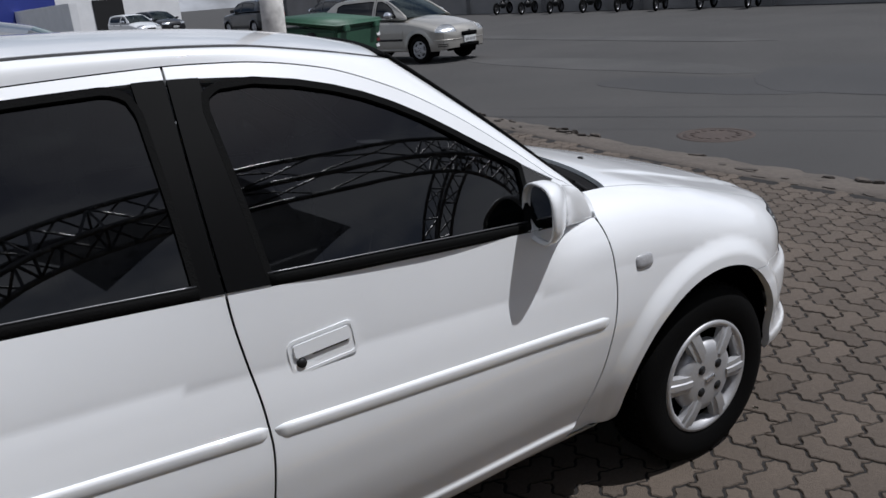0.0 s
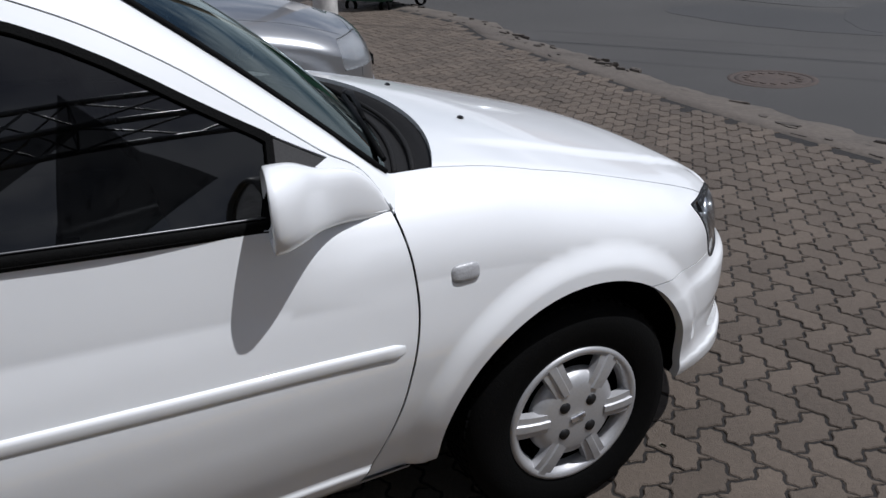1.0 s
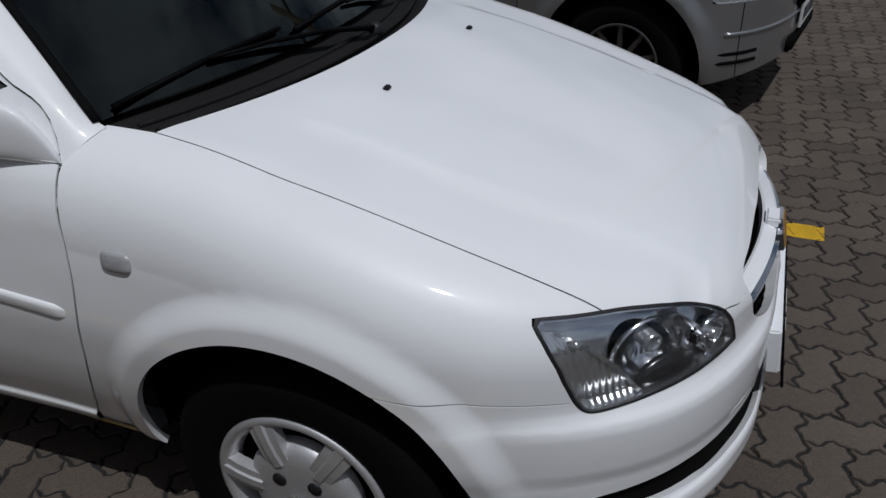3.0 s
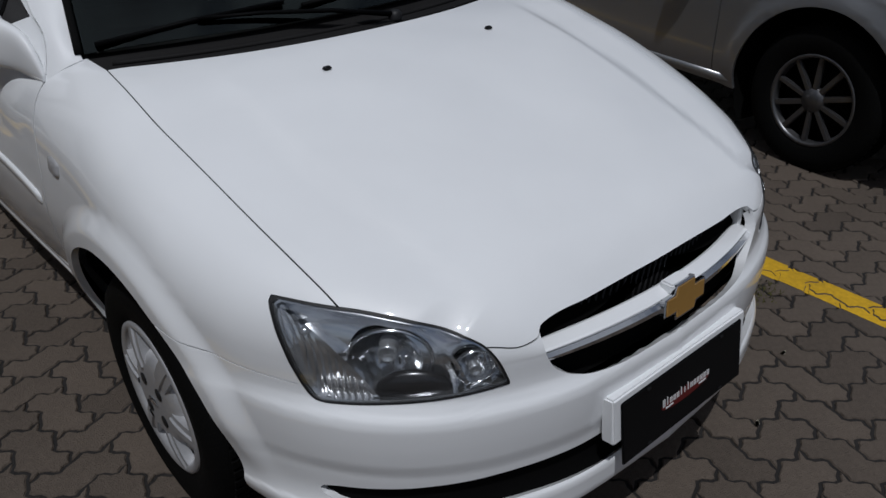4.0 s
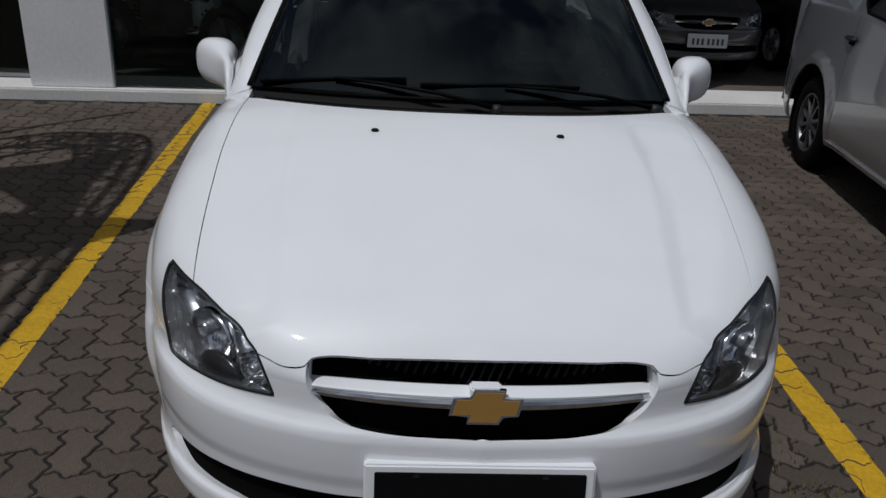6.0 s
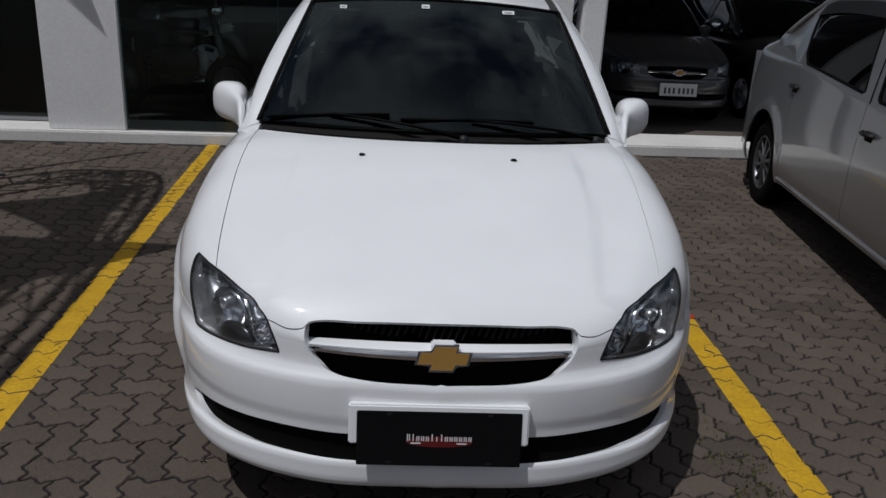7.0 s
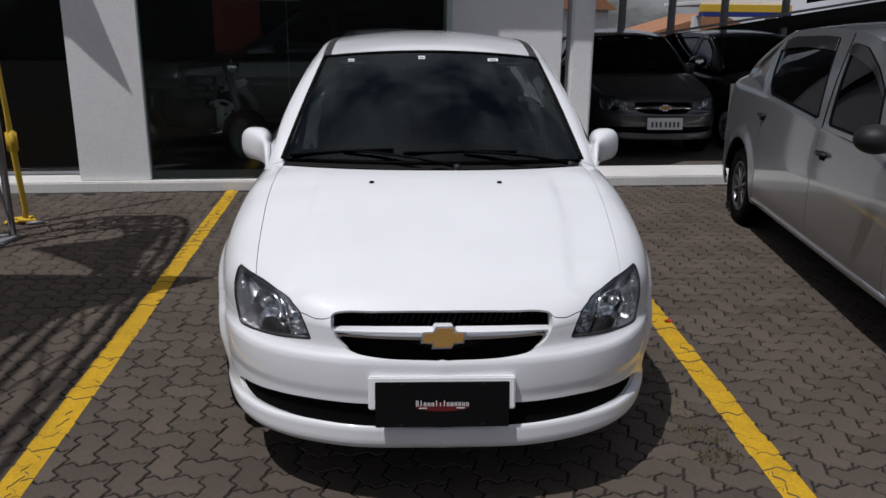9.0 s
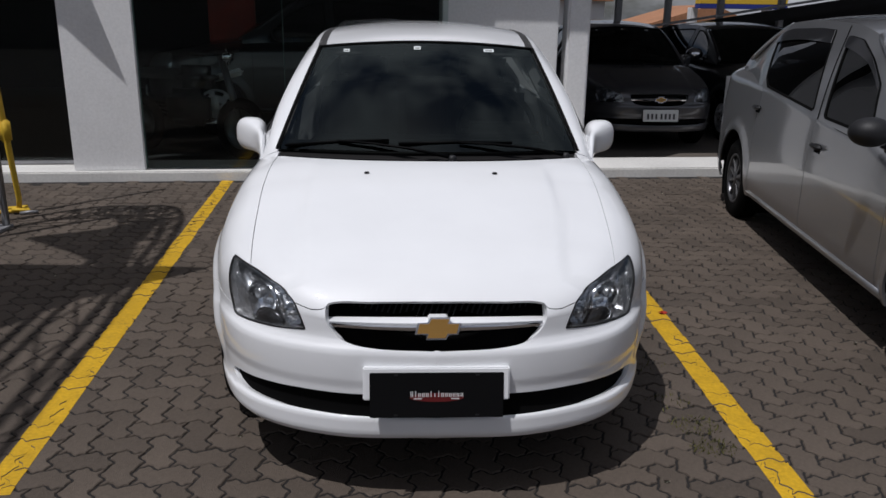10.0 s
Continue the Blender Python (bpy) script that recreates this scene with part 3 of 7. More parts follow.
def wheel(x, y, side, parent, cap=True):
    """A steel wheel with tyre and six-spoke cover; side -1 looks to -x."""
    w = new("wheel")
    w.parent = parent
    w.matrix_basis = Matrix.Translation((x, y, 0.285)) @ Matrix.Rotation(0 if side > 0 else math.pi, 4, "Z") @ Matrix.Rotation(radians(11), 4, "X")
    rim_r = 0.180
    prof = [(-0.075, 0.165), (-0.082, 0.19), (-0.088, 0.23), (-0.080, 0.265), (-0.062, 0.281), (-0.03, 0.285), (0.03, 0.285), (0.062, 0.281), (0.080, 0.265), (0.088, 0.235), (0.086, 0.215), (0.083, 0.195), (0.078, 0.182), (0.066, 0.170)]
    tyre = part("tyre", lathe(prof, 64), M["rubber"], w)
    bm = bmesh.new()
    for k in range(64):
        for off in (-0.045, -0.016, 0.016, 0.045):
            b = box(0.020, 0.017, 0.006, (off, 0, 0.2845), 0)
            bmesh.ops.rotate(b, matrix=Matrix.Rotation(k * math.pi / 32 + off * 2.2, 3, "X"), verts=b.verts)
            bm = merge(bm, b)
    part("tread", bm, M["rubber"], tyre)
    part("rim", lathe([(-0.07, 0.165), (-0.05, 0.155), (0.02, 0.150), (0.030, 0.05), (0.030, 0.0)], 40), M["gap"], w)
    if cap:
        ring = lathe([(0.046, 0.150), (0.064, 0.152), (0.078, 0.160), (0.084, 0.170), (0.080, 0.179), (0.066, 0.181)], 64)
        part("cover_ring", ring, M["hubcap"], w)
        for k in range(6):
            bm = bmesh.new()
            rows = ((0.078, 0.0245, 0.0865), (0.105, 0.0250, 0.0865), (0.135, 0.0265, 0.084), (0.168, 0.029, 0.0785))
            vs = []
            for r, h, x0 in rows:
                vs.append([bm.verts.new((x0 + d, h * q, r)) for d, q in ((-0.022, -1.08), (-0.001, -1.0), (0.0, -0.42), (0.0045, -0.32), (0.0045, 0.32), (0.0, 0.42), (-0.001, 1.0), (-0.022, 1.08))])
            for r0, r1 in zip(vs, vs[1:]):
                for i in range(7):
                    bm.faces.new((r0[i], r0[i + 1], r1[i + 1], r1[i]))
            bmesh.ops.recalc_face_normals(bm, faces=bm.faces)
            bmesh.ops.rotate(bm, matrix=Matrix.Rotation(k * math.pi / 3 + 0.25, 3, "X"), verts=bm.verts)
            part("spoke", bm, M["hubcap"], w)
        part("hub", lathe([(0.050, 0.118), (0.064, 0.116), (0.076, 0.108), (0.083, 0.096), (0.0870, 0.082), (0.0885, 0.05), (0.090, 0.0)], 48), M["hubcap"], w)
        for k in range(4):
            b = lathe([(0.080, 0.0), (0.0902, 0.0), (0.0902, 0.0145), (0.080, 0.0145)], 16)
            bmesh.ops.translate(b, vec=(0, 0, 0.052), verts=b.verts)
            bmesh.ops.rotate(b, matrix=Matrix.Rotation(k * math.pi / 2 + 0.6, 3, "X"), verts=b.verts)
            part("bolt_hole", b, M["black_plastic"], w)
        part("badge", box(0.004, 0.040, 0.015, (0.092, 0, 0), 0.0015), M["chrome"], w)
    else:
        part("cover_ring", lathe([(0.046, 0.160), (0.064, 0.165), (0.078, 0.168), (0.080, 0.179), (0.066, 0.183)], 48), M["alloy"], w)
        for k in range(10):
            b = box(0.02, 0.022, 0.135, (0.060, 0, 0.10), 0.004)
            bmesh.ops.rotate(b, matrix=Matrix.Rotation(k * math.pi / 5, 3, "X"), verts=b.verts)
            part("spoke", b, M["alloy"], w)
        part("hub", lathe([(0.040, 0.050), (0.070, 0.046), (0.074, 0.0)], 24), M["alloy"], w)
    return w


def door_mirror(side, parent, paint_m):
    """Body-coloured housing on a sail-shaped arm, glass to the rear."""
    keys = [(-0.700, 0.418, 0.872, 0.004, 0.006), (-0.704, 0.446, 0.900, 0.009, 0.030), (-0.712, 0.490, 0.923, 0.016, 0.049), (-0.724, 0.530, 0.932, 0.021, 0.053), (-0.738, 0.560, 0.938, 0.028, 0.056), (-0.752, 0.588, 0.945, 0.042, 0.061), (-0.766, 0.612, 0.950, 0.056, 0.067), (-0.777, 0.636, 0.952, 0.067, 0.071), (-0.782, 0.656, 0.952, 0.071, 0.0725), (-0.782, 0.668, 0.952, 0.0705, 0.072)]
    run = [0.0]
    for p, q in zip(keys, keys[1:]):
        run.append(run[-1] + math.dist(p[:3], q[:3]))
    lines = [spline(run, [k[i] for k in keys]) for i in range(5)]
    rows = [[f(u) for f in lines] for u in steps(0, run[-1], 26)]
    path, half = [r[:3] for r in rows], [r[3:] for r in rows]
    bm = bmesh.new()
    rings = []
    for (x, y, z), (hx, hz) in zip(path, half):
        ring = []
        for k in range(28):
            a = k * 2 * math.pi / 28
            c, s = math.cos(a), math.sin(a)
            c, s = math.copysign(abs(c) ** 0.75, c), math.copysign(abs(s) ** 0.75, s)
            ring.append(bm.verts.new((x + c * hx, y - 0.16 * (x + c * hx + 0.784) * smooth(0.56, 0.64, y), z + s * hz)))
        rings.append(ring)
    for r0, r1 in zip(rings, rings[1:]):
        for k in range(28):
            bm.faces.new((r0[k], r0[(k + 1) % 28], r1[(k + 1) % 28], r1[k]))
    bm.faces.new(rings[0])
    last = rings[-1]
    mid = Vector((0, 0, 0))
    for v in last:
        mid += v.co / 28
    inner = [bm.verts.new(mid + (v.co - mid) * 0.93 + Vector((0, 0.003, 0))) for v in last]
    deep = [bm.verts.new(mid + (v.co - mid) * 0.90 + Vector((0, -0.012, 0))) for v in last]
    for r0, r1 in ((last, inner), (inner, deep)):
        for k in range(28):
            bm.faces.new((r0[k], r0[(k + 1) % 28], r1[(k + 1) % 28], r1[k]))
    g = bmesh.new()
    g.faces.new([g.verts.new(v.co + Vector((0, 0.0035, 0))) for v in deep])
    rim = bmesh.new()
    rim.faces.new([rim.verts.new(v.co) for v in deep])
    for b in (bm, g, rim):
        if side > 0:
            bmesh.ops.scale(b, vec=(-1, 1, 1), verts=b.verts)
        bmesh.ops.recalc_face_normals(b, faces=b.faces)
    m = part("door_mirror", soft(bm), paint_m, parent, "glossy body-coloured door mirror housing")
    part("mirror_glass", g, M["mirror"], m, "mirror glass")
    part("mirror_back", rim, M["black_plastic"], m)
    return m


def strip_bar(y0, y1, z0, z1, side, parent, material):
    """The rub strip along a door, with rounded ends."""
    prof = [(0.0, -0.019), (0.003, -0.018), (0.0055, -0.011), (0.0075, 0.004), (0.0065, 0.009), (0.003, 0.013), (0.0, 0.014)]
    bm = bmesh.new()
    rows = []
    n = 40
    for i in range(n + 1):
        t = i / n
        y, z = y0 + (y1 - y0) * t, z0 + (z1 - z0) * t
        e = min(t * (y1 - y0), (1 - t) * (y1 - y0)) / 0.02
        k = math.sqrt(max(0.0, 1 - (1 - min(e, 1)) ** 2)) * 0.9 + 0.1
        vv = (z - 0.262) / (belt_z(y) - 0.262)
        x = flank(y, vv)[0]
        rows.append([bm.verts.new((x - p * k + 0.001, y, z + q * (0.55 + 0.45 * k))) for p, q in prof])
    for r0, r1 in zip(rows, rows[1:]):
        for a, b, c, d in zip(r0, r0[1:], r1[1:], r1):
            bm.faces.new((a, b, c, d))
    bm.faces.new(rows[0])
    bm.faces.new(rows[-1])
    if side > 0:
        bmesh.ops.scale(bm, vec=(-1, 1, 1), verts=bm.verts)
    bmesh.ops.recalc_face_normals(bm, faces=bm.faces)
    return part("rub_strip", soft(bm), material, parent)


def pull_handle(y, z, side, parent, paint_m):
    """A flush door handle: framed recess, flap and key lock."""
    vv = (z - 0.262) / (belt_z(y) - 0.262)
    x = flank(y, vv)[0]

    def rounded(w, h, r, n=5):
        pts = []
        for cx, cy, a0 in ((w - r, h - r, 0), (-w + r, h - r, 90), (-w + r, -h + r, 180), (w - r, -h + r, 270)):
            for k in range(n + 1):
                a = radians(a0 + 90 * k / n)
                pts.append((cx + r * math.cos(a), cy + r * math.sin(a)))
        return pts

    def plate(w, h, r, d0, d1, oy=0.0, oz=0.0, hole=None):
        bm = bmesh.new()
        out = rounded(w, h, r)
        rows = [[bm.verts.new((-d0, p, q)) for p, q in out], [bm.verts.new((-d1, p, q)) for p, q in out]]
        if hole:
            inn = rounded(*hole)
            rows += [[bm.verts.new((-d1, p, q)) for p, q in inn], [bm.verts.new((-d0, p, q)) for p, q in inn]]
        for r0, r1 in zip(rows, rows[1:]):
            n = len(r0)
            for k in range(n):
                bm.faces.new((r0[k], r0[(k + 1) % n], r1[(k + 1) % n], r1[k]))
        if not hole:
            bm.faces.new(rows[-1])
        bmesh.ops.translate(bm, vec=(0, oy, oz), verts=bm.verts)
        turn = Matrix.Rotation(radians(-4), 3, "X") @ Matrix.Rotation(radians(4), 3, "Y")
        bmesh.ops.rotate(bm, matrix=turn, verts=bm.verts)
        bmesh.ops.translate(bm, vec=(x, y, z), verts=bm.verts)
        if side > 0:
            bmesh.ops.scale(bm, vec=(-1, 1, 1), verts=bm.verts)
        bmesh.ops.recalc_face_normals(bm, faces=bm.faces)
        return bm

    h = part("door_handle", plate(0.074, 0.036, 0.016, -0.004, 0.0035, hole=(0.068, 0.030, 0.012)), paint_m, parent)
    part("recess", plate(0.068, 0.030, 0.012, -0.006, 0.0012), paint_m, h)
    part("flap", plate(0.062, 0.0135, 0.006, 0.0, 0.0065, 0.0, 0.0125), paint_m, h)
    part("grip_shadow_slot", plate(0.040, 0.0035, 0.003, 0.0, 0.0018, -0.015, -0.003), M["trim_grey"], h)
    lock = lathe([(0.0, 0.0), (0.010, 0.0), (0.010, 0.0095), (0.0, 0.011)], 20)
    bmesh.ops.rotate(lock, matrix=Matrix.Rotation(math.pi, 3, "Z"), verts=lock.verts)
    bmesh.ops.translate(lock, vec=(x + 0.002, y + 0.050, z - 0.017), verts=lock.verts)
    if side > 0:
        bmesh.ops.scale(lock, vec=(-1, 1, 1), verts=lock.verts)
    part("key_lock", lock, M["black_plastic"], h)
    return h


# bowls of the headlamp: centre, radius, depth, aim, squash
MAIN_BOWL = (-0.5365, -0.562, 0.608, 0.068, 0.046, -42, 0.86)
BEAM_BOWL = (-0.4325, -0.654, 0.594, 0.033, 0.028, -28, 0.95)


def lamp_reflectors(side, parent):
    """Bowls, bulb caps and a dark shield behind the clear lens."""
    def placed(bm, name, mat_m, at, aim, lab=""):
        bmesh.ops.rotate(bm, matrix=Matrix.Rotation(radians(aim), 3, "Z"), verts=bm.verts)
        bmesh.ops.translate(bm, vec=at, verts=bm.verts)
        if side > 0:
            bmesh.ops.scale(bm, vec=(-1, 1, 1), verts=bm.verts)
            bmesh.ops.reverse_faces(bm, faces=bm.faces)
        return part(name, bm, mat_m, parent, lab)

    for (cx, cy, cz, r, deep, aim, squash), nm in ((MAIN_BOWL, "main_reflector"), (BEAM_BOWL, "beam_reflector")):
        b = lathe([(deep, 0.0), (deep * 0.94, r * 0.30), (deep * 0.72, r * 0.58), (deep * 0.36, r * 0.84), (0.0, r), (-0.004, r * 1.01), (-0.004, r * 1.05), (0.004, r * 1.07)], 36, "Y")
        bmesh.ops.scale(b, vec=(1, 1, squash), verts=b.verts)
        placed(b, nm, M["reflector"], (cx, cy, cz), aim)
    # bulb caps
    for cx, cy, cz, r, aim in ((-0.546, -0.569, 0.632, 0.0165, -42), (-0.436, -0.657, 0.594, 0.011, -28)):
        placed(lathe([(-0.004, 0.0), (-0.004, r * 0.72), (-0.007, r * 0.80), (-0.006, r * 0.98), (0.002, r), (0.026, r)], 28, "Y"), "bulb", M["bulb_chrome"], (cx, cy, cz), aim)
    b = bmesh.new()
    bmesh.ops.create_uvsphere(b, u_segments=16, v_segments=10, radius=0.008)
    placed(soft(b), "bulb", M["bulb_chrome"], (-0.632, -0.464, 0.660), 0)
    # dark shield under the main beam
    b = bmesh.new()
    bmesh.ops.create_uvsphere(b, u_segments=28, v_segments=16, radius=1.0)
    bmesh.ops.scale(b, vec=(0.064, 0.017, 0.037), verts=b.verts)
    placed(soft(b), "beam_shield", M["shield"], (-0.5130, -0.594, 0.556), -40, "dark beam shield")
    # short upright ribs of the main bowl
    for k in range(5):
        u = -0.022 + 0.011 * k
        c, q = math.cos(radians(-42)), math.sin(radians(-42))
        placed(box(0.006, 0.004, 0.018, (0, 0, 0), 0.0015, 1), "flute", M["bulb_chrome"], (-0.5375 + u * c + 0.014, -0.567 + u * q + 0.015, 0.596), -42)


def sedan(name, label, paint_m, group=""):
    car = thing(name, label, "car", group=group)
    s_end = _len[-1]
    us = steps(0, 0.95, 118) + steps(0.95, s_end, 96)[1:]
    vs = steps(0, 1, 64) + steps(1, 2, 18)[1:] + steps(2, 3, 26)[1:]
    skin = woven(nose_skin, us, vs, -1)
    body = skin.cut(arch_cut(ARCH[0]))
    clear_lamp = body.cut(lambda x, y, z: 0.0020 - lamp_in(x, z))
    # bonnet
    hood = clear_lamp.cut(lambda x, y, z: hood_x(y) + GAP / 2.0 - x).cut(lambda x, y, z: hood_front(abs(x)) + GAP / 2.0 - z).cut(lambda x, y, z: y - cowl_y(x))
    bonnet = part("bonnet", both(hood).mesh("bonnet", 0.014), paint_m, car, "smooth pressed bonnet with two soft creases")
    # fenders
    fen = clear_lamp.cut(lambda x, y, z: x - hood_x(y) + GAP / 2.0).cut(lambda x, y, z: y - (door_y(z) if z < 0.87 else 0.414 - 0.70 * (z - 0.868)) + (GAP if z < 0.868 else -0.003)).cut(lambda x, y, z: 0.591 + 0.094 * (y + 0.177) + GAP / 2.0 - z if y < -0.1 else -1).cut(lambda x, y, z: x + 0.613 + 0.06 * (y - 0.285) if y > 0.285 else -1)
    # front bumper
    bump = clear_lamp.cut(lambda x, y, z: z - bumper_top(x, y) + GAP / 2.0).cut(lambda x, y, z: 0.0 - grille_in(x, z)).cut(lambda x, y, z: 0.0 - slot_in(x, z) if y < -0.3 else -1).cut(lambda x, y, z: y + 0.1)
    # near-black strips behind the panel gaps, standing for their shade
    hood_joint = clear_lamp.cut(lambda x, y, z: abs(x - hood_x(y)) - 0.009).cut(lambda x, y, z: 0.64 - z).cut(lambda x, y, z: y - 0.28)
    bumper_joint = clear_lamp.cut(lambda x, y, z: abs(z - 0.591 - 0.094 * (y + 0.177)) - 0.009 if x < -0.64 and y < -0.1 else 1)
    front_joint = clear_lamp.cut(lambda x, y, z: abs(z - hood_front(abs(x))) - 0.008 if -0.45 < x < -0.325 and y < -0.5 else 1)
    for joint in (hood_joint, bumper_joint, front_joint):
        if joint.f:
            for sheet in (joint.pushed(-0.006), joint.pushed(-0.006).mirrored()):
                part("panel_joint", sheet.mesh("panel_joint", 0), M["gap"], car)
    bumper = part("front_bumper", both(bump).mesh("front_bumper", 0.022), paint_m, car, "body-coloured bumper with a protruding lower lip")
    # near-black sheets close the gaps and the intake slot, in place of shade
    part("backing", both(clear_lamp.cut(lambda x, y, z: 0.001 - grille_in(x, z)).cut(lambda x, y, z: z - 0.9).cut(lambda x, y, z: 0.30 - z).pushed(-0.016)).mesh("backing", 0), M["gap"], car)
    part("air_intake", both(body.cut(lambda x, y, z: slot_in(x, z) - 0.012 if y < -0.3 else 1).pushed(-0.020)).mesh("air_intake", 0), M["gap"], bumper, "lower intake, its shaded recess drawn as a near-black sheet")
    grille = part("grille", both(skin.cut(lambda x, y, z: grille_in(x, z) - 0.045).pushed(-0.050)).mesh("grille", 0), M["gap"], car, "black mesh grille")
    # slanted grille bars
    for k in range(36):
        x = -0.318 + 0.018 * k
        y = -0.688 + 0.42 * x * x
        part("grille_bar", tube([(x - 0.018, y, 0.530), (x + 0.022, y + 0.012, 0.640)], 0.0030, 6), M["black_plastic"], grille)
    # the bar across the grille: body-coloured top, chrome foot
    def cross_bar(section, mat_m, nm, lab):
        bm = bmesh.new()
        rows = []
        for i in range(41):
            t = -1 + i / 20
            rows.append([bm.verts.new((t * w, y0 + (y1 - y0) * t * t, z0 + (z1 - z0) * t * t)) for w, y0, z0, y1, z1 in section])
        for r0, r1 in zip(rows, rows[1:]):
            for a, b, c, d in zip(r0, r0[1:], r1[1:], r1):
                bm.faces.new((a, b, c, d))
        bm.faces.new(rows[0])
        bm.faces.new(rows[-1])
        bmesh.ops.recalc_face_normals(bm, faces=bm.faces)
        return part(nm, bm, mat_m, car, lab)
    # half width, then y and z in the middle and at the ends
    cross_bar([(0.322, -0.712, 0.592, -0.655, 0.575), (0.322, -0.717, 0.608, -0.662, 0.590), (0.324, -0.722, 0.610, -0.668, 0.592), (0.332, -0.744, 0.603, -0.693, 0.591), (0.333, -0.748, 0.600, -0.698, 0.590), (0.333, -0.747, 0.5945, -0.697, 0.587)], paint_m, "grille_cross_bar", "body-coloured bar across the grille")
    cross_bar([(0.333, -0.747, 0.594, -0.698, 0.5865), (0.338, -0.757, 0.590, -0.707, 0.584), (0.336, -0.757, 0.580, -0.706, 0.578), (0.328, -0.746, 0.568, -0.698, 0.571), (0.320, -0.724, 0.563, -0.682, 0.568)], M["chrome"], "chrome_trim", "chrome strip under the grille bar")
    for side in (-1, 1):
        part("grille_side", box(0.03, 0.07, 0.07, (side * 0.350, -0.640, 0.555), 0.004), M["gap"], grille)
        part("grille_cheek", box(0.012, 0.05, 0.060, (side * 0.330, -0.655, 0.606), 0.005), paint_m, car)
    # cross-shaped badge
    shape = [(-0.068, -0.018), (-0.030, -0.018), (-0.035, -0.034), (0.024, -0.034), (0.031, -0.018), (0.060, -0.018), (0.068, 0.015), (0.031, 0.015), (0.036, 0.032), (-0.022, 0.032), (-0.030, 0.015), (-0.060, 0.015)]
    badge = part("badge", prism([(x * 1.0, z * 1.0) for x, z in shape], 0.0, 0.012, 0.002, "XZ"), M["chrome"], car, "gold cross badge with a chrome rim")
    badge.matrix_basis = pose(0.002, -0.752, 0.588, -14, 0, 0)
    face = part("badge_face", prism([(x * 0.90, z * 0.84) for x, z in shape], 0.012, 0.0138, 0.0, "XZ"), M["gold"], badge, "gold face")
    part("badge_mount", box(0.058, 0.030, 0.022, (0.001, -0.738, 0.611), 0.004), paint_m, car)
    # number plate holder and dealer's plate
    holder = part("plate_holder", box(0.432, 0.03, 0.100, (0, 0, 0), 0.004), paint_m, car, "white plate holder on the bumper")
    holder.matrix_basis = pose(-0.002, -0.775, 0.424, -7, 0, 0)
    dealer = part("dealer_plate", box(0.394, 0.006, 0.136, (0.0, 0, 0), 0.002), M["plate_black"], car, "black dealer plate with a pale word-mark and red underline")
    dealer.matrix_basis = pose(-0.001, -0.797, 0.394, -9, 0, 0)
    # pale word-mark as plain bars over a dark red oval
    for k in range(14):
        tall = k in (0, 1, 5, 7)
        h = 0.0170 if tall else 0.0115
        for dx in ((-0.0024, 0.0024) if k not in (1, 5, 6, 7) else (0.0,)):
            part("letter_bar", box(0.0024, 0.0012, h, (-0.0735 + 0.0113 * k + dx, -0.0042, h / 2 - 0.004)), M["print_white"], dealer)
    oval = [(0.080 * math.cos(a), 0.0135 * math.sin(a)) for a in steps(0, 2 * math.pi, 36)[:-1]]
    red = part("red_oval", prism(oval, 0.0030, 0.0034, 0, "XZ"), M["print_red"], dealer)
    red.matrix_basis = Matrix.Translation((0.0, 0, -0.006))
    for x in (-0.056, 0.054):
        part("small_print_bar", box(0.024, 0.0012, 0.0026, (x, -0.0042, -0.0095)), M["print_white"], dealer)
    for x in (-0.12, 0.12):
        for z in (0.062, -0.060):
            part("screw", box(0.012, 0.003, 0.006, (x, -0.004, z), 0.001), M["black_plastic"], dealer)
    # lamps
    lens = body.cut(lambda x, y, z: lamp_in(x, z) + 0.0015)
    rim = body.cut(lambda x, y, z: lamp_in(x, z) - 0.0010).cut(lambda x, y, z: -0.0018 - lamp_in(x, z))
    wall = body.cut(lambda x, y, z: lamp_in(x, z) + 0.0005).cut(lambda x, y, z: -0.0045 - lamp_in(x, z))
    for side in (-1, 1):
        t = (lambda q: q) if side < 0 else (lambda q: q.mirrored())
        lamp = part("headlamp", t(lens.pushed(0.001)).mesh("headlamp", 0.006), M["lens"], car, "clear headlamp with bright reflectors")
        lamp.visible_shadow = False
        part("lamp_seal", t(rim.pushed(0.0018)).mesh("lamp_seal", 0.004), M["black_plastic"], lamp)
        part("lamp_wall", t(wall.pushed(-0.003)).mesh("lamp_wall", 0.034), M["lamp_chrome"], lamp)
        housing = lens.pushed(-0.034)
        for cx, cy, cz, r, deep, aim, squash in (MAIN_BOWL, BEAM_BOWL):
            housing = housing.cut(lambda x, y, z: 1.0 - ((x - cx) / (0.86 * r * math.cos(radians(aim)))) ** 2 - ((z - cz) / (0.86 * r * squash)) ** 2)
        part("lamp_housing", t(housing).mesh("lamp_housing", 0), M["lamp_chrome"], lamp)
        turn = body.cut(lambda x, y, z: lamp_in(x, z) + 0.004).cut(lambda x, y, z: x + 0.616 + 0.5 * (z - 0.62))
        part("turn_reflector", t(turn.pushed(-0.016)).mesh("turn_reflector", 0), M["flute_chrome"], lamp, "fluted turn signal")
        for off, lean, half in ((0.612, 0.5, 0.0035), (0.474, 0.35, 0.0030)):
            part("lamp_bezel", t(body.cut(lambda x, y, z: lamp_in(x, z) + 0.006).cut(lambda x, y, z: abs(x + off + lean * (z - 0.62)) - half).pushed(-0.012)).mesh("lamp_bezel", 0.03), M["lamp_chrome"], lamp)
        lamp_reflectors(side, lamp)
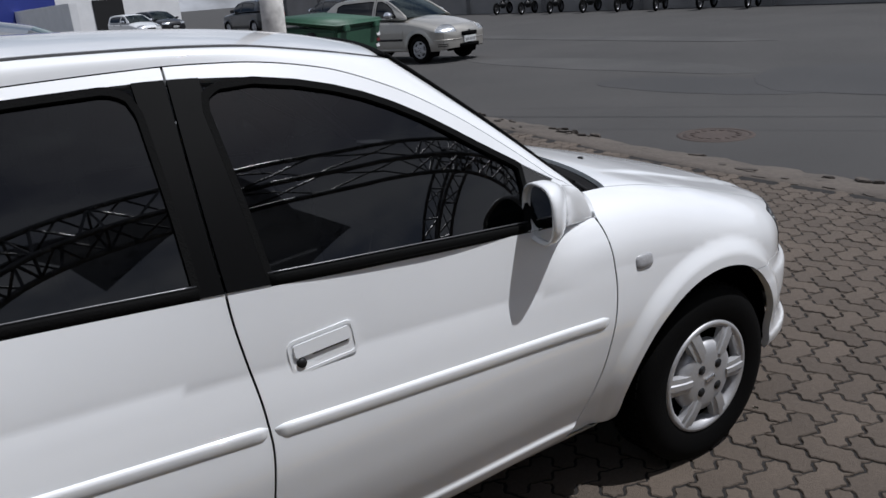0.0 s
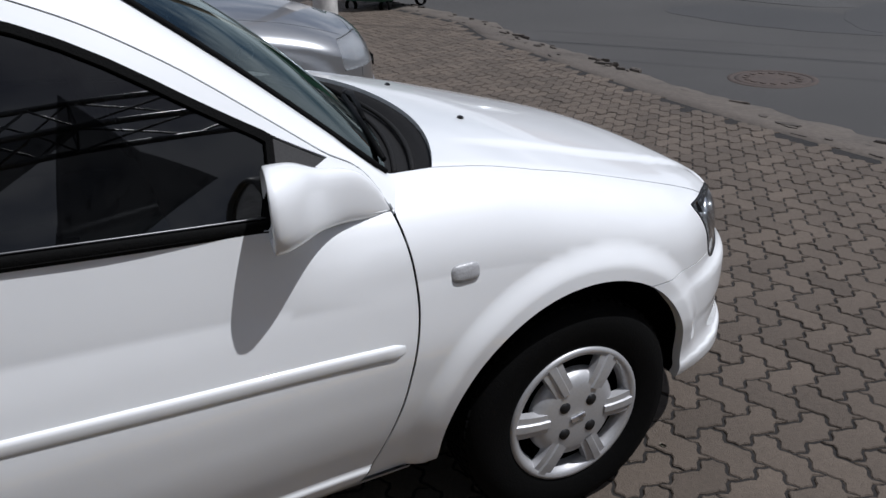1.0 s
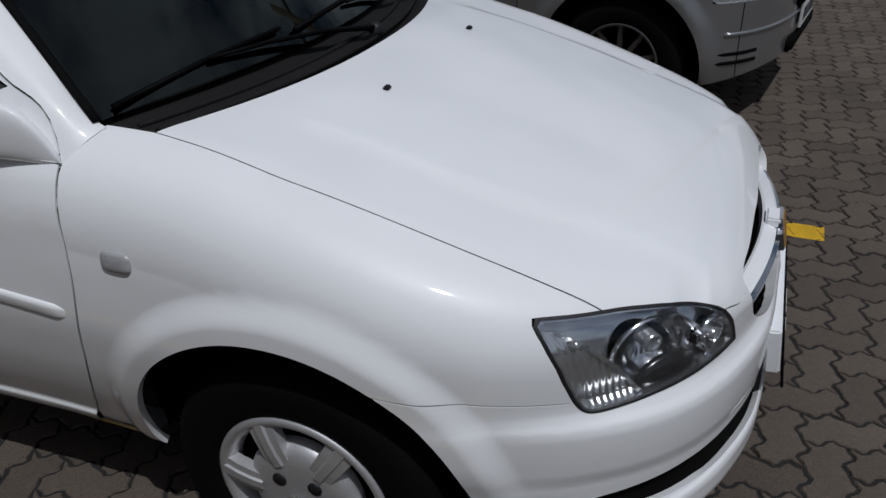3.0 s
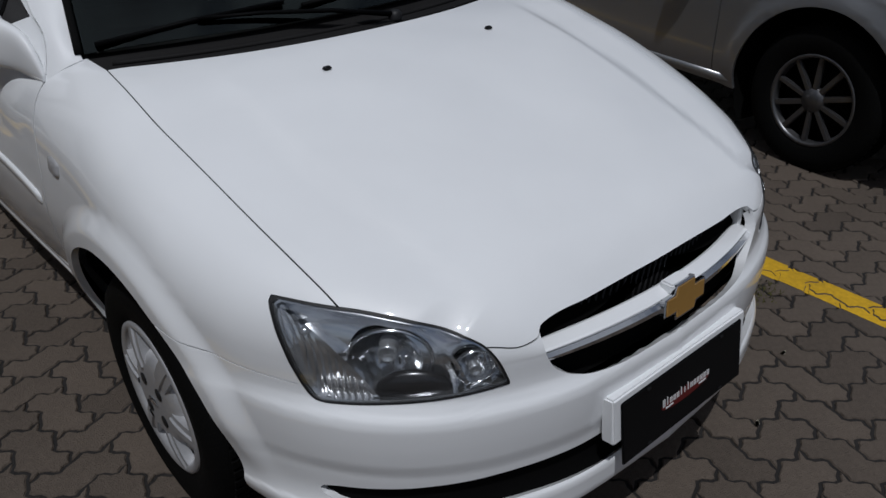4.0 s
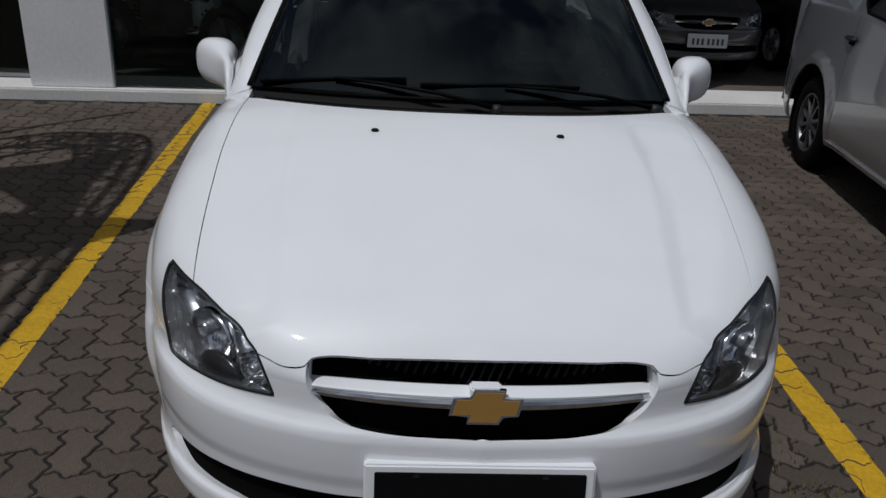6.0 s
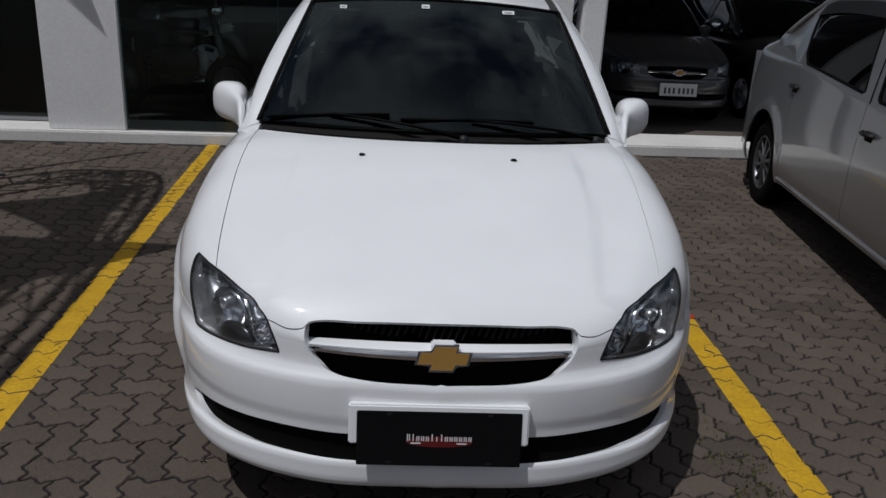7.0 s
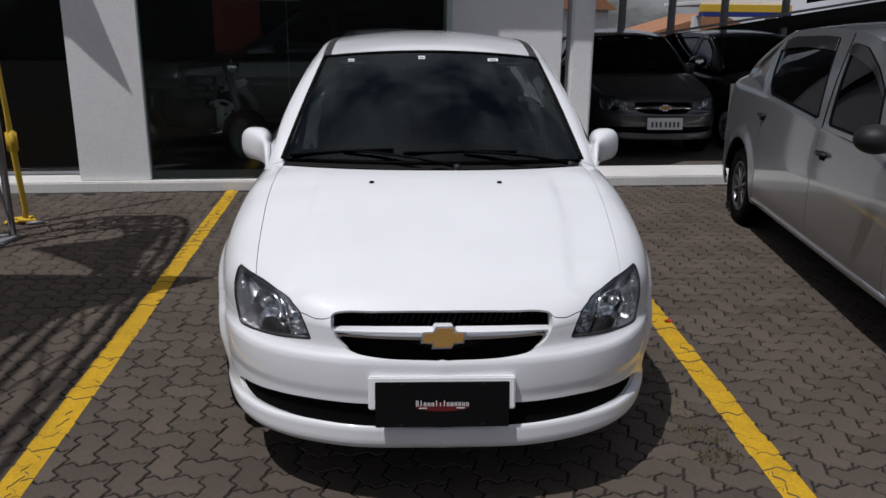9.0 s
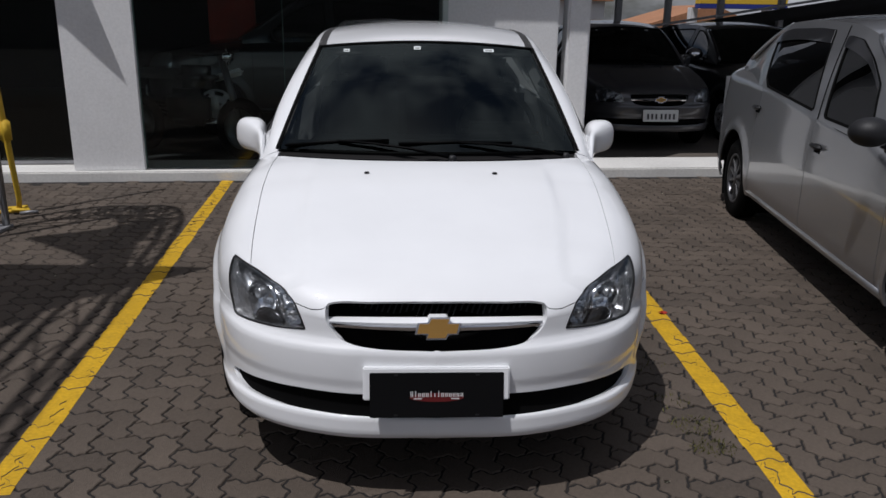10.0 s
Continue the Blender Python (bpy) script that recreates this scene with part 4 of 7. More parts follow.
        f = part("front_fender", t(fen).mesh("front_fender", 0.016), paint_m, car)
        # side marker
        mk = lathe([(0.0, 0.036), (0.004, 0.0355), (0.009, 0.032), (0.0115, 0.02), (0.012, 0.0)], 28)
        for v in mk.verts:
            c, q = v.co.y, v.co.z
            r = math.hypot(c, q)
            if r > 1e-6:
                k = (abs(c / r) ** 4 + abs(q / r) ** 4) ** -0.25
                v.co.y, v.co.z = c * k * 0.93, q * k * 0.56
        bmesh.ops.rotate(mk, matrix=Matrix.Rotation(radians(-10), 3, "Y"), verts=mk.verts)
        bmesh.ops.translate(mk, vec=(0.757, 0.291, 0.736), verts=mk.verts)
        if side < 0:
            bmesh.ops.scale(mk, vec=(-1, 1, 1), verts=mk.verts)
            bmesh.ops.reverse_faces(mk, faces=mk.faces)
        seal_m = mk.copy()
        for v in seal_m.verts:
            v.co = Vector((side * 0.757 * 0.9985, 0.291, 0.736)) + Vector(((v.co.x - side * 0.757) * 0.35, (v.co.y - 0.291) * 1.10, (v.co.z - 0.736) * 1.16))
        marker = part("side_marker", mk, M["marker_lens"], f, "clear side marker lamp")
        part("marker_seal", seal_m, M["black_plastic"], marker)
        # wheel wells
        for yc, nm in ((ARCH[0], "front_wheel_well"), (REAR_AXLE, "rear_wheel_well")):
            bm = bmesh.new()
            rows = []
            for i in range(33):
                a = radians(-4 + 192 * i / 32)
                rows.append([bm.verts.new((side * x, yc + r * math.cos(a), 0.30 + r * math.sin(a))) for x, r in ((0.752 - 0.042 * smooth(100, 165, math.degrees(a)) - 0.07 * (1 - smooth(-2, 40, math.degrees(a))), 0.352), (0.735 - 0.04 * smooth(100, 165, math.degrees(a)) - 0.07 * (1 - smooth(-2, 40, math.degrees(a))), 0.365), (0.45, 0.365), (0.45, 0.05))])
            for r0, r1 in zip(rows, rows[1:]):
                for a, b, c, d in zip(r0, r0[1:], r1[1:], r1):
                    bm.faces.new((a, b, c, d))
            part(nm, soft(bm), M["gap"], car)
        # doors and quarter panel
        ys = steps(0.40, 2.95, 150)
        low = woven(flank, ys, steps(0, 1, 44), -1).cut(arch_cut(REAR_AXLE))
        cabin = woven(house, steps(0.40, 2.30, 130), steps(0, 1, 36), -1)
        def door(y_from, y_to, nm, glass_poly, lab):
            d = part(nm, t(low.cut(lambda x, y, z: y_from(z) + GAP - y).cut(lambda x, y, z: y - y_to(z) + GAP)).mesh(nm, 0.018), paint_m, car, lab)
            gl = inside(glass_poly)
            fr = cabin.cut(lambda x, y, z: y_from(z) + GAP - y).cut(lambda x, y, z: y - y_to(z) + GAP).cut(lambda x, y, z: z - SEAM(y) + 0.0035)
            pil = lambda x, y, z: smooth(0.0, 1.0, 0) + (1.318 + 0.02 * (z - 0.95) - y if y < 1.39 else y - 1.452)
            dark = fr.cut(lambda x, y, z: -gl(y, z)).cut(pil).cut(lambda x, y, z: z - GLASS_TOP(y) - 0.005)
            white = fr.cut(lambda x, y, z: 0.004 - gl(y, z)).cut(lambda x, y, z: GLASS_TOP(y) + 0.004 - z)
            part("window_frame", t(white.pushed(0.002)).mesh("window_frame", 0.02), paint_m, d)
            if dark.f:
                part("pillar_trim", t(dark.pushed(0.0025)).mesh("pillar_trim", 0.01), M["pillar_black"], d, "matt black pillar trim")
            seal = fr.cut(lambda x, y, z: gl(y, z) - 0.005).cut(lambda x, y, z: -0.009 - gl(y, z))
            part("window_seal", t(seal.pushed(0.003)).mesh("window_seal", 0.012), M["rubber"], d)
            pane_o = part("window_glass", t(cabin.cut(lambda x, y, z: gl(y, z) + 0.004).pushed(-0.006)).mesh("window_glass", 0), M["dark_glass"], d, "dark tinted window")
            wz = [(y, belt_z(y)) for y in steps(glass_poly[0][0], glass_poly[1][0], 24)]
            part("waist_seal", tube([(side * -(house_x(y, z + 0.006) + 0.001), y, z + 0.006) for y, z in wz], 0.0065, 8, flat=2.0), M["rubber"], d)
            part("waist_trim", tube([(side * -(house_x(y, z + 0.020) - 0.001), y, z + 0.021) for y, z in wz], 0.0022, 6), M["alloy"], d)
            return d
        front_glass = [(0.665, 0.912), (1.318, 0.962), (1.324, 1.10), (1.333, 1.27), (1.325, 1.300), (1.295, 1.314)] + [(y, GLASS_TOP(y)) for y in (1.22, 1.128, 1.05, 0.983, 0.92, 0.858, 0.80, 0.744, 0.68, 0.624)] + [(0.632, 0.99)]
        rear_glass = [(1.452, 0.973), (2.02, 1.005), (2.05, 1.10), (2.03, 1.22), (1.98, 1.29)] + [(y, GLASS_TOP(y)) for y in (1.90, 1.75, 1.60, 1.50)] + [(1.465, 1.315), (1.452, 1.28), (1.450, 1.10)]
        fd = door(door_y, b_seam, "front_door", front_glass, "front door with a dark tinted window")
        rd = door(b_seam, lambda z: 2.10 + 0.0 * z if z > 0.66 else 2.10 - 1.1 * (0.66 - z), "rear_door", rear_glass, "rear door with a dark tinted window")
        # corner plate before the window, over the mirror's foot
        tri = [(0.520, 0.978), (0.640, 0.945), (0.628, 0.99), (0.624, GLASS_TOP(0.624) - 0.001)] + [(y, GLASS_TOP(y) - 0.001) for y in (0.58, 0.55, 0.53)]
        tg = inside(tri)
        part("corner_plate", t(cabin.cut(lambda x, y, z: tg(y, z)).pushed(0.001)).mesh("corner_plate", 0.01), M["grey_plastic"], fd)
        sail = inside([(0.405, 0.855), (0.68, 0.895), (0.65, 0.945), (0.54, 0.985), (0.50, 1.0), (0.43, 0.96)])
        part("mirror_foot", t(cabin.cut(lambda x, y, z: sail(y, z)).cut(lambda x, y, z: z - SEAM(y) + 0.0035).cut(lambda x, y, z: door_y(z) + GAP - y if z < 0.87 else -1).pushed(0.0022)).mesh("mirror_foot", 0.01), paint_m, fd)
        # near-black tubes fill the door gaps, in place of their shade
        part("door_seal", tube([(side * -(flank(door_y(z), (z - 0.262) / (belt_z(door_y(z)) - 0.262))[0] + 0.007), door_y(z), z) for z in steps(0.275, 0.868, 30)], 0.0045, 6), M["gap"], fd)
        part("door_seal", tube([(side * -(house_x(y, SEAM(y) - 0.002) + 0.006), y, SEAM(y) - 0.002) for y in steps(0.416, 2.05, 70)], 0.0045, 6), M["gap"], fd)
        part("door_seal", tube([(side * -(flank(b_seam(z), (z - 0.262) / (belt_z(b_seam(z)) - 0.262))[0] + 0.007), b_seam(z), z) for z in steps(0.275, 0.95, 24)], 0.0045, 6), M["gap"], rd)
        strip_bar(0.432, 1.366, 0.610, 0.668, side, fd, paint_m)
        strip_bar(1.378, 2.05, 0.674, 0.718, side, rd, paint_m)
        pull_handle(1.236, 0.802, side, fd, paint_m)
        pull_handle(1.98, 0.86, side, rd, paint_m)
        door_mirror(side, fd, paint_m)
        quarter = low.cut(lambda x, y, z: (2.10 if z > 0.66 else 2.10 - 1.1 * (0.66 - z)) + GAP - y)
        part("rear_quarter", t(quarter).mesh("rear_quarter", 0.018), paint_m, car)
        sill = bmesh.new()
        rows = [[sill.verts.new((side * x, y, z)) for x, z in ((0.702, 0.266), (0.692, 0.252), (0.66, 0.240), (0.60, 0.232))] for y in steps(0.41, 2.1, 12)]
        for r0, r1 in zip(rows, rows[1:]):
            for a, b, c, d in zip(r0, r0[1:], r1[1:], r1):
                sill.faces.new((a, b, c, d))
        part("sill", soft(sill), paint_m, car)
        band = woven(pillar, steps(0, 1, 110), steps(0, 1, 8), -1)
        part("roof_pillar", t(band.pushed(0.001)).mesh("roof_pillar", 0.012), paint_m, car)
        part("roof_ditch", t(woven(lambda k, w: (-(roof_half(0.868 + 1.46 * k) - 0.002 + 0.040 * w), 0.868 + 1.46 * k, roof_rim(0.868 + 1.46 * k) - 0.003 - 0.004 * w + 0.004 * math.sin(math.pi * w)), steps(0, 1, 40), steps(0, 1, 6), 1)).mesh("roof_ditch", 0.004), M["grey_plastic"], car, "dark roof ditch moulding")
        part("screen_seal", tube([tuple(np.array(screen(side, b)) + np.array((side * 0.002, -0.002, 0.004))) for b in steps(0.0, 1, 24)], 0.0085, 8, flat=0.6), M["rubber"], car)
        for y, s2 in ((0.0, side), (REAR_AXLE, side)):
            wheel(side * 0.672, y, s2, car)
        # washer jet
        part("washer_jet", box(0.020, 0.014, 0.008, (side * 0.24, 0.022, hood_z(0.24, 0.022) + 0.003), 0.003), M["black_plastic"], bonnet)
    # inner lining behind the gaps of the cabin
    # windscreen, roof, rear
    ws = part("windscreen", woven(screen, steps(-0.985, 0.985, 40), steps(0.0, 1, 30), 1).mesh("windscreen", 0), M["windscreen"], car, "slightly tinted windscreen")
    part("top_seal", tube([tuple(np.array(screen(a, 1.0)) + np.array((0, 0.002, 0.001))) for a in steps(-1, 1, 30)], 0.007, 8), M["rubber"], ws)
    frit = woven(screen, steps(-0.985, 0.985, 60), steps(0, 1, 40), 1).cut(lambda x, y, z: -1 if (z < 0.965 or z > 1.335 - 0.1 * x * x or abs(x) > 0.628 - 0.337 * (z - 0.936) - 0.028) else 1)
    part("black_border", frit.pushed(-0.002).mesh("black_border", 0), M["gap"], ws)
    part("roof", woven(roof, steps(-1, 1, 48), steps(0, 1, 50), 1).mesh("roof", 0.015), paint_m, car)
    cowl = woven(lambda a, b: (0.622 * a, cowl_y(0.613 * a) - 0.004 + (0.272 + 0.122 * a * a + 0.03 - cowl_y(0.613 * a)) * b, hood_z(0.6 * a, cowl_y(0.6 * a)) - 0.012 - 0.016 * math.sin(math.pi * min(b * 1.15, 1)) + 0.012 * b + 0.005 * math.sin(b * 14) * (1 - a * a)), steps(-1, 1, 50), steps(0, 1, 16), 1)
    scuttle = part("scuttle_panel", cowl.mesh("scuttle_panel", 0.004), M["scuttle"], car, "dark plastic scuttle under the windscreen")
    for b_k in (0.34, 0.62):
        ridge = [(0.60 * a, cowl_y(0.59 * a) + (0.272 + 0.122 * a * a + 0.026 - cowl_y(0.59 * a)) * b_k, hood_z(0.6 * a, cowl_y(0.6 * a)) - 0.020 + 0.012 * b_k) for a in steps(-0.96, 0.96, 40)]
        part("ridge", tube(ridge, 0.006, 8), M["scuttle"], scuttle)
    # wipers
    def wiper(pivot, tip, b0, b1):
        piv, tp = Vector(pivot), Vector(tip)
        w = part("wiper", tube([piv, piv.lerp(tp, 0.35) + Vector((0, 0, 0.012)), piv.lerp(tp, 0.7) + Vector((0, 0, 0.010)), tp], [0.011, 0.008, 0.007, 0.005], 8, flat=0.7), M["pillar_black"], car, "black windscreen wiper")
        part("wiper_blade", tube([Vector(b0), Vector(b0).lerp(Vector(b1), 0.5) + Vector((0, 0, 0.005)), Vector(b1)], 0.0065, 8, flat=0.9), M["pillar_black"], w)
        part("wiper_cap", lathe([(0.0, 0.018), (0.014, 0.017), (0.022, 0.010), (0.023, 0.0)], 16, "Z"), M["black_plastic"], w).matrix_basis = Matrix.Translation(piv - Vector((0, 0, 0.012)))
    def on_screen(x, up):
        z_t = 0.936 + up
        p = screen(x / 0.60, up / 0.414)
        return (p[0], p[1] - 0.006, p[2] + 0.009)
    wiper((0.09, 0.205, 0.925), on_screen(-0.36, 0.022), on_screen(-0.57, 0.006), on_screen(-0.16, 0.028))
    wiper((0.56, 0.285, 0.925), on_screen(0.12, 0.022), on_screen(-0.12, 0.018), on_screen(0.33, 0.020))
    # boot and rear end
    def tail(a, k):
        y = 2.35 + 1.0 * k
        prof = spline([0, 0.12, 0.36, 0.42, 0.8, 0.95, 1.0], [1.37, 1.28, 1.06, 1.03, 1.03, 0.98, 0.80])
        half_w = 0.46 + 0.24 * smooth(0.0, 0.36, k) - 0.16 * smooth(0.8, 1, k)
        return (half_w * a, y, prof(k) - 0.05 * abs(a) ** 3)
    part("boot", woven(tail, steps(-1, 1, 20), steps(0, 1, 30), 1).mesh("boot", 0), paint_m, car)
    part("rear_window", woven(lambda a, k: tuple(np.array(tail(a * 0.88, 0.02 + 0.33 * k)) + np.array((0, 0, 0.006))), steps(-1, 1, 14), steps(0, 1, 12), 1).mesh("rear_window", 0), M["black_paint"], car)
    part("rear_panel", woven(lambda a, k: (0.74 * a, 3.30 + 0.06 * math.cos(a * 1.2) + 0.03 * math.sin(math.pi * k), 0.28 + 0.62 * k), steps(-1, 1, 16), steps(0, 1, 10), 1).mesh("rear_panel", 0), paint_m, car)
    part("c_pillar", both(woven(lambda k, w: tuple(np.array((house_x(2.08 + 0.30 * k, SEAM(2.08)) + 0.03 * k, 2.08 + 0.30 * k, 1.33)) * (1 - w) + np.array((-0.765, 2.08 + 0.55 * k, 1.0)) * w), steps(0, 1, 6), steps(0, 1, 6), 1)).mesh("c_pillar", 0), paint_m, car)
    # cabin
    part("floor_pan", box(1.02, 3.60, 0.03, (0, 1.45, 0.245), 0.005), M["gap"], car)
    # hidden plate added to stop sun leaking onto the ground below
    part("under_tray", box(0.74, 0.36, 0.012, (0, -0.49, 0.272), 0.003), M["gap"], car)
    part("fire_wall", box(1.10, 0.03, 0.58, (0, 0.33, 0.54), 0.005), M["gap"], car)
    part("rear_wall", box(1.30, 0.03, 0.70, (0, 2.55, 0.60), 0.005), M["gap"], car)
    dash = part("dashboard", soft(box(1.14, 0.36, 0.15, (0, 0.62, 0.865), 0.06, 4)), M["grey_plastic"], car)
    part("instrument_hood", soft(box(0.34, 0.20, 0.08, (0.33, 0.68, 0.965), 0.035, 4)), M["grey_plastic"], dash)
    sw = part("steering_wheel", soft(lathe([(0.012 * math.cos(a), 0.183 + 0.014 * math.sin(a)) for a in steps(0, 2 * math.pi, 10)], 36, "Y")), M["black_plastic"], car)
    sw.matrix_basis = pose(0.33, 0.86, 0.955, -24, 0, 0)
    part("wheel_hub", soft(box(0.16, 0.05, 0.11, (0, 0.0, 0), 0.02, 3)), M["black_plastic"], sw)
    for dx in (-0.11, 0.11):
        part("wheel_spoke", soft(box(0.14, 0.02, 0.035, (dx, 0.0, -0.005), 0.008, 2)), M["black_plastic"], sw)
    for x in (-0.33, 0.33):
        seat = part("seat", soft(box(0.48, 0.50, 0.16, (x, 1.22, 0.48), 0.06, 4)), M["seat_cloth"], car)
        part("backrest", soft(box(0.47, 0.13, 0.60, (x, 1.52, 0.82), 0.055, 4, Matrix.Rotation(radians(-12), 3, "X"))), M["seat_cloth"], seat)
        part("headrest", soft(box(0.26, 0.09, 0.17, (x, 1.59, 1.20), 0.04, 4)), M["seat_cloth"], seat)
    bench = part("rear_bench", soft(box(1.20, 0.48, 0.16, (0, 2.05, 0.50), 0.06, 4)), M["seat_cloth"], car)
    part("bench_back", soft(box(1.20, 0.14, 0.55, (0, 2.32, 0.82), 0.055, 4, Matrix.Rotation(radians(-14), 3, "X"))), M["seat_cloth"], bench)
    part("headliner", woven(lambda a, k: tuple(np.array(roof(a * 0.96, k)) - np.array((0, 0, 0.03))), steps(-1, 1, 12), steps(0.03, 1, 12), -1).mesh("headliner", 0), M["trim_grey"], car)
    part("rear_view_mirror", soft(box(0.22, 0.03, 0.065, (0.0, 0.86, 1.275), 0.014, 3)), M["black_plastic"], car)
    for x in (-0.33, 0.33):
        part("sun_visor", soft(box(0.36, 0.14, 0.018, (x, 0.93, 1.315), 0.007, 2, Matrix.Rotation(radians(20), 3, "X"))), M["trim_grey"], car)
    for a, w, h in ((-0.73, 0.026, 0.018), (-0.09, 0.030, 0.021), (0.56, 0.046, 0.019)):
        p0 = np.array(screen(a, 0.925))
        st = part("window_sticker", box(w, 0.0015, h, (0, 0, 0)), M["sticker"], ws, "small pale inspection sticker")
        st.matrix_basis = pose(p0[0], p0[1] - 0.004, p0[2] + 0.002, -52, 0, -5 * a)
        part("sticker_print", box(w * 0.7, 0.0012, h * 0.28, (0, -0.0016, -h * 0.12)), M["trim_grey"], st)
    return car


white_car = sedan("parked_car", "white four-door sedan with dark windows parked in a bay", M["white_paint"])

# ---------------------------------------------------------------- setting: ground, kerb, road
M.update({
    "asphalt": surface("asphalt", (0.046, 0.0435, 0.0415), 0.88, grain=70, stain=0.45, vary=0.38, bump=1.2, bump_scale=160),
    "old_asphalt": surface("old_asphalt", (0.055, 0.053, 0.051), 0.9, grain=60, stain=0.8, vary=0.4, bump=1.2, bump_scale=130),
    "paver": surface("paver", (0.094, 0.074, 0.058), 0.74, spec=0.35, grain=90, stain=2.2, vary=0.42, bump=1.3, rand=0.55, bump_scale=260),
    "joint": surface("joint", (0.013, 0.011, 0.010), 0.95, grain=90, stain=4, vary=0.5, bump=1.0),
    # brown kept dark: the yard's shade is put into it
    "yard_floor": surface("yard_floor", (0.10, 0.085, 0.07), 0.8, grain=30, stain=1.5, vary=0.3, bump=0.4),
    "fresh_asphalt": surface("fresh_asphalt", (0.037, 0.036, 0.036), 0.85, grain=80, stain=0.9, vary=0.3, bump=1.0, bump_scale=150),
    "rubble": surface("rubble", (0.060, 0.051, 0.043), 0.95, grain=40, vary=0.4, bump=1.2),
    "concrete": surface("concrete", (0.074, 0.062, 0.052), 0.92, grain=25, stain=2.6, vary=0.6, bump=1.5, bump_scale=60, rand=0.4),
    "yellow_line": surface("yellow_line", (0.53, 0.31, 0.003), 0.75, grain=70, stain=5, vary=0.28, bump=0.8, bump_scale=200),
    "white_wall": surface("white_wall", (0.72, 0.72, 0.72), 0.85, grain=40, stain=1.2, vary=0.10, bump=0.35, bump_scale=70),
    "white_step": surface("white_step", (0.66, 0.65, 0.62), 0.7, grain=40, stain=2.0, vary=0.14, bump=0.4),
    # near-black: the shade of unlit rooms is put into this colour
    "shade_black": surface("shade_black", (0.005, 0.005, 0.0055), 0.8, vary=0.3, grain=8, stain=0.5),
    "dark_red": surface("dark_red", (0.26, 0.03, 0.018), 0.7, vary=0.3, grain=8),
    "steel": surface("steel", (0.36, 0.36, 0.37), 0.36, 0.85, vary=0.12, grain=60),
    "galvanised": surface("galvanised", (0.30, 0.30, 0.31), 0.55, 0.5, vary=0.2, grain=40),
    "strap": surface("strap", (0.62, 0.40, 0.02), 0.7, grain=300, vary=0.2, bump=0.5),
    "sail": surface("sail", (0.06, 0.06, 0.07), 0.85, grain=150, vary=0.2),
    "moss": surface("moss", (0.085, 0.080, 0.024), 0.95, grain=60, vary=0.5),
    "dry_leaf": surface("dry_leaf", (0.45, 0.42, 0.33), 0.8, vary=0.2),
    "red_leaf": surface("red_leaf", (0.40, 0.03, 0.01), 0.7, vary=0.2),
    "green_bin": surface("green_bin", (0.028, 0.085, 0.050), 0.55, grain=30, stain=2, vary=0.25),
    "bark": surface("bark", (0.16, 0.12, 0.085), 0.95, grain=25, stain=3, vary=0.35, bump=1.5, bump_scale=30),
    "limewash": surface("limewash", (0.60, 0.58, 0.55), 0.9, grain=12, stain=5, vary=0.3, bump=0.8),
    "roof_tile": surface("roof_tile", (0.34, 0.16, 0.08), 0.85, grain=14, stain=1, vary=0.3),
    "blue_board": surface("blue_board", (0.02, 0.035, 0.22), 0.5, vary=0.1),
    "yellow_board": surface("yellow_board", (0.65, 0.42, 0.03), 0.5, vary=0.1),
    "grey_wall": surface("grey_wall", (0.24, 0.235, 0.23), 0.85, grain=20, stain=0.7, vary=0.25, bump=0.5),
    "rusty": surface("rusty", (0.055, 0.040, 0.033), 0.85, grain=50, stain=6, vary=0.4, bump=1.0),
})


def setting(name, bm, material, label="", smooth_shade=False):
    if smooth_shade:
        soft(bm)
    return tagged(part(name, bm, material, None), label, kind="structure")


TILT = radians(3.9)


def front_y(x):
    """The foot of the white step before the showroom."""
    return 4.365 + math.tan(TILT) * x


def kerb_y(x):
    return -3.42 + 0.10 * math.sin(x * 0.8) - 0.035 * (x - 2) + (-0.30 if x > 5.5 else 0) * smooth(5.5, 7, x)


# one sheet of road that reaches the horizon, gently crowned
bm = bmesh.new()
bmesh.ops.create_grid(bm, x_segments=90, y_segments=90, size=1)
for v in bm.verts:
    v.co.x, v.co.y = math.copysign(abs(v.co.x) ** 2.2, v.co.x) * 420, math.copysign(abs(v.co.y) ** 2.2, v.co.y) * 420
    v.co.z = -0.045 + 0.001 * noise.noise(Vector((v.co.x * 0.5, v.co.y * 0.5, 0)))
road = setting("road", bm, M["asphalt"], "worn grey asphalt road with patches and a manhole", True)
bed = bmesh.new()
N = 60
low, high = [], []
for i in range(N + 1):
    x = -9 + 20 * i / N
    low.append(bed.verts.new((x, kerb_y(x) + 0.25, 0.0040)))
    high.append(bed.verts.new((x, front_y(x) + 0.1, 0.0040)))
for i in range(N):
    bed.faces.new((low[i], low[i + 1], high[i + 1], high[i]))
pavement = setting("pavement", bed, M["joint"], "forecourt of interlocking concrete pavers")

# broken concrete edge between forecourt and road
rng = random.Random(11)
rib = bmesh.new()
rows_k = []
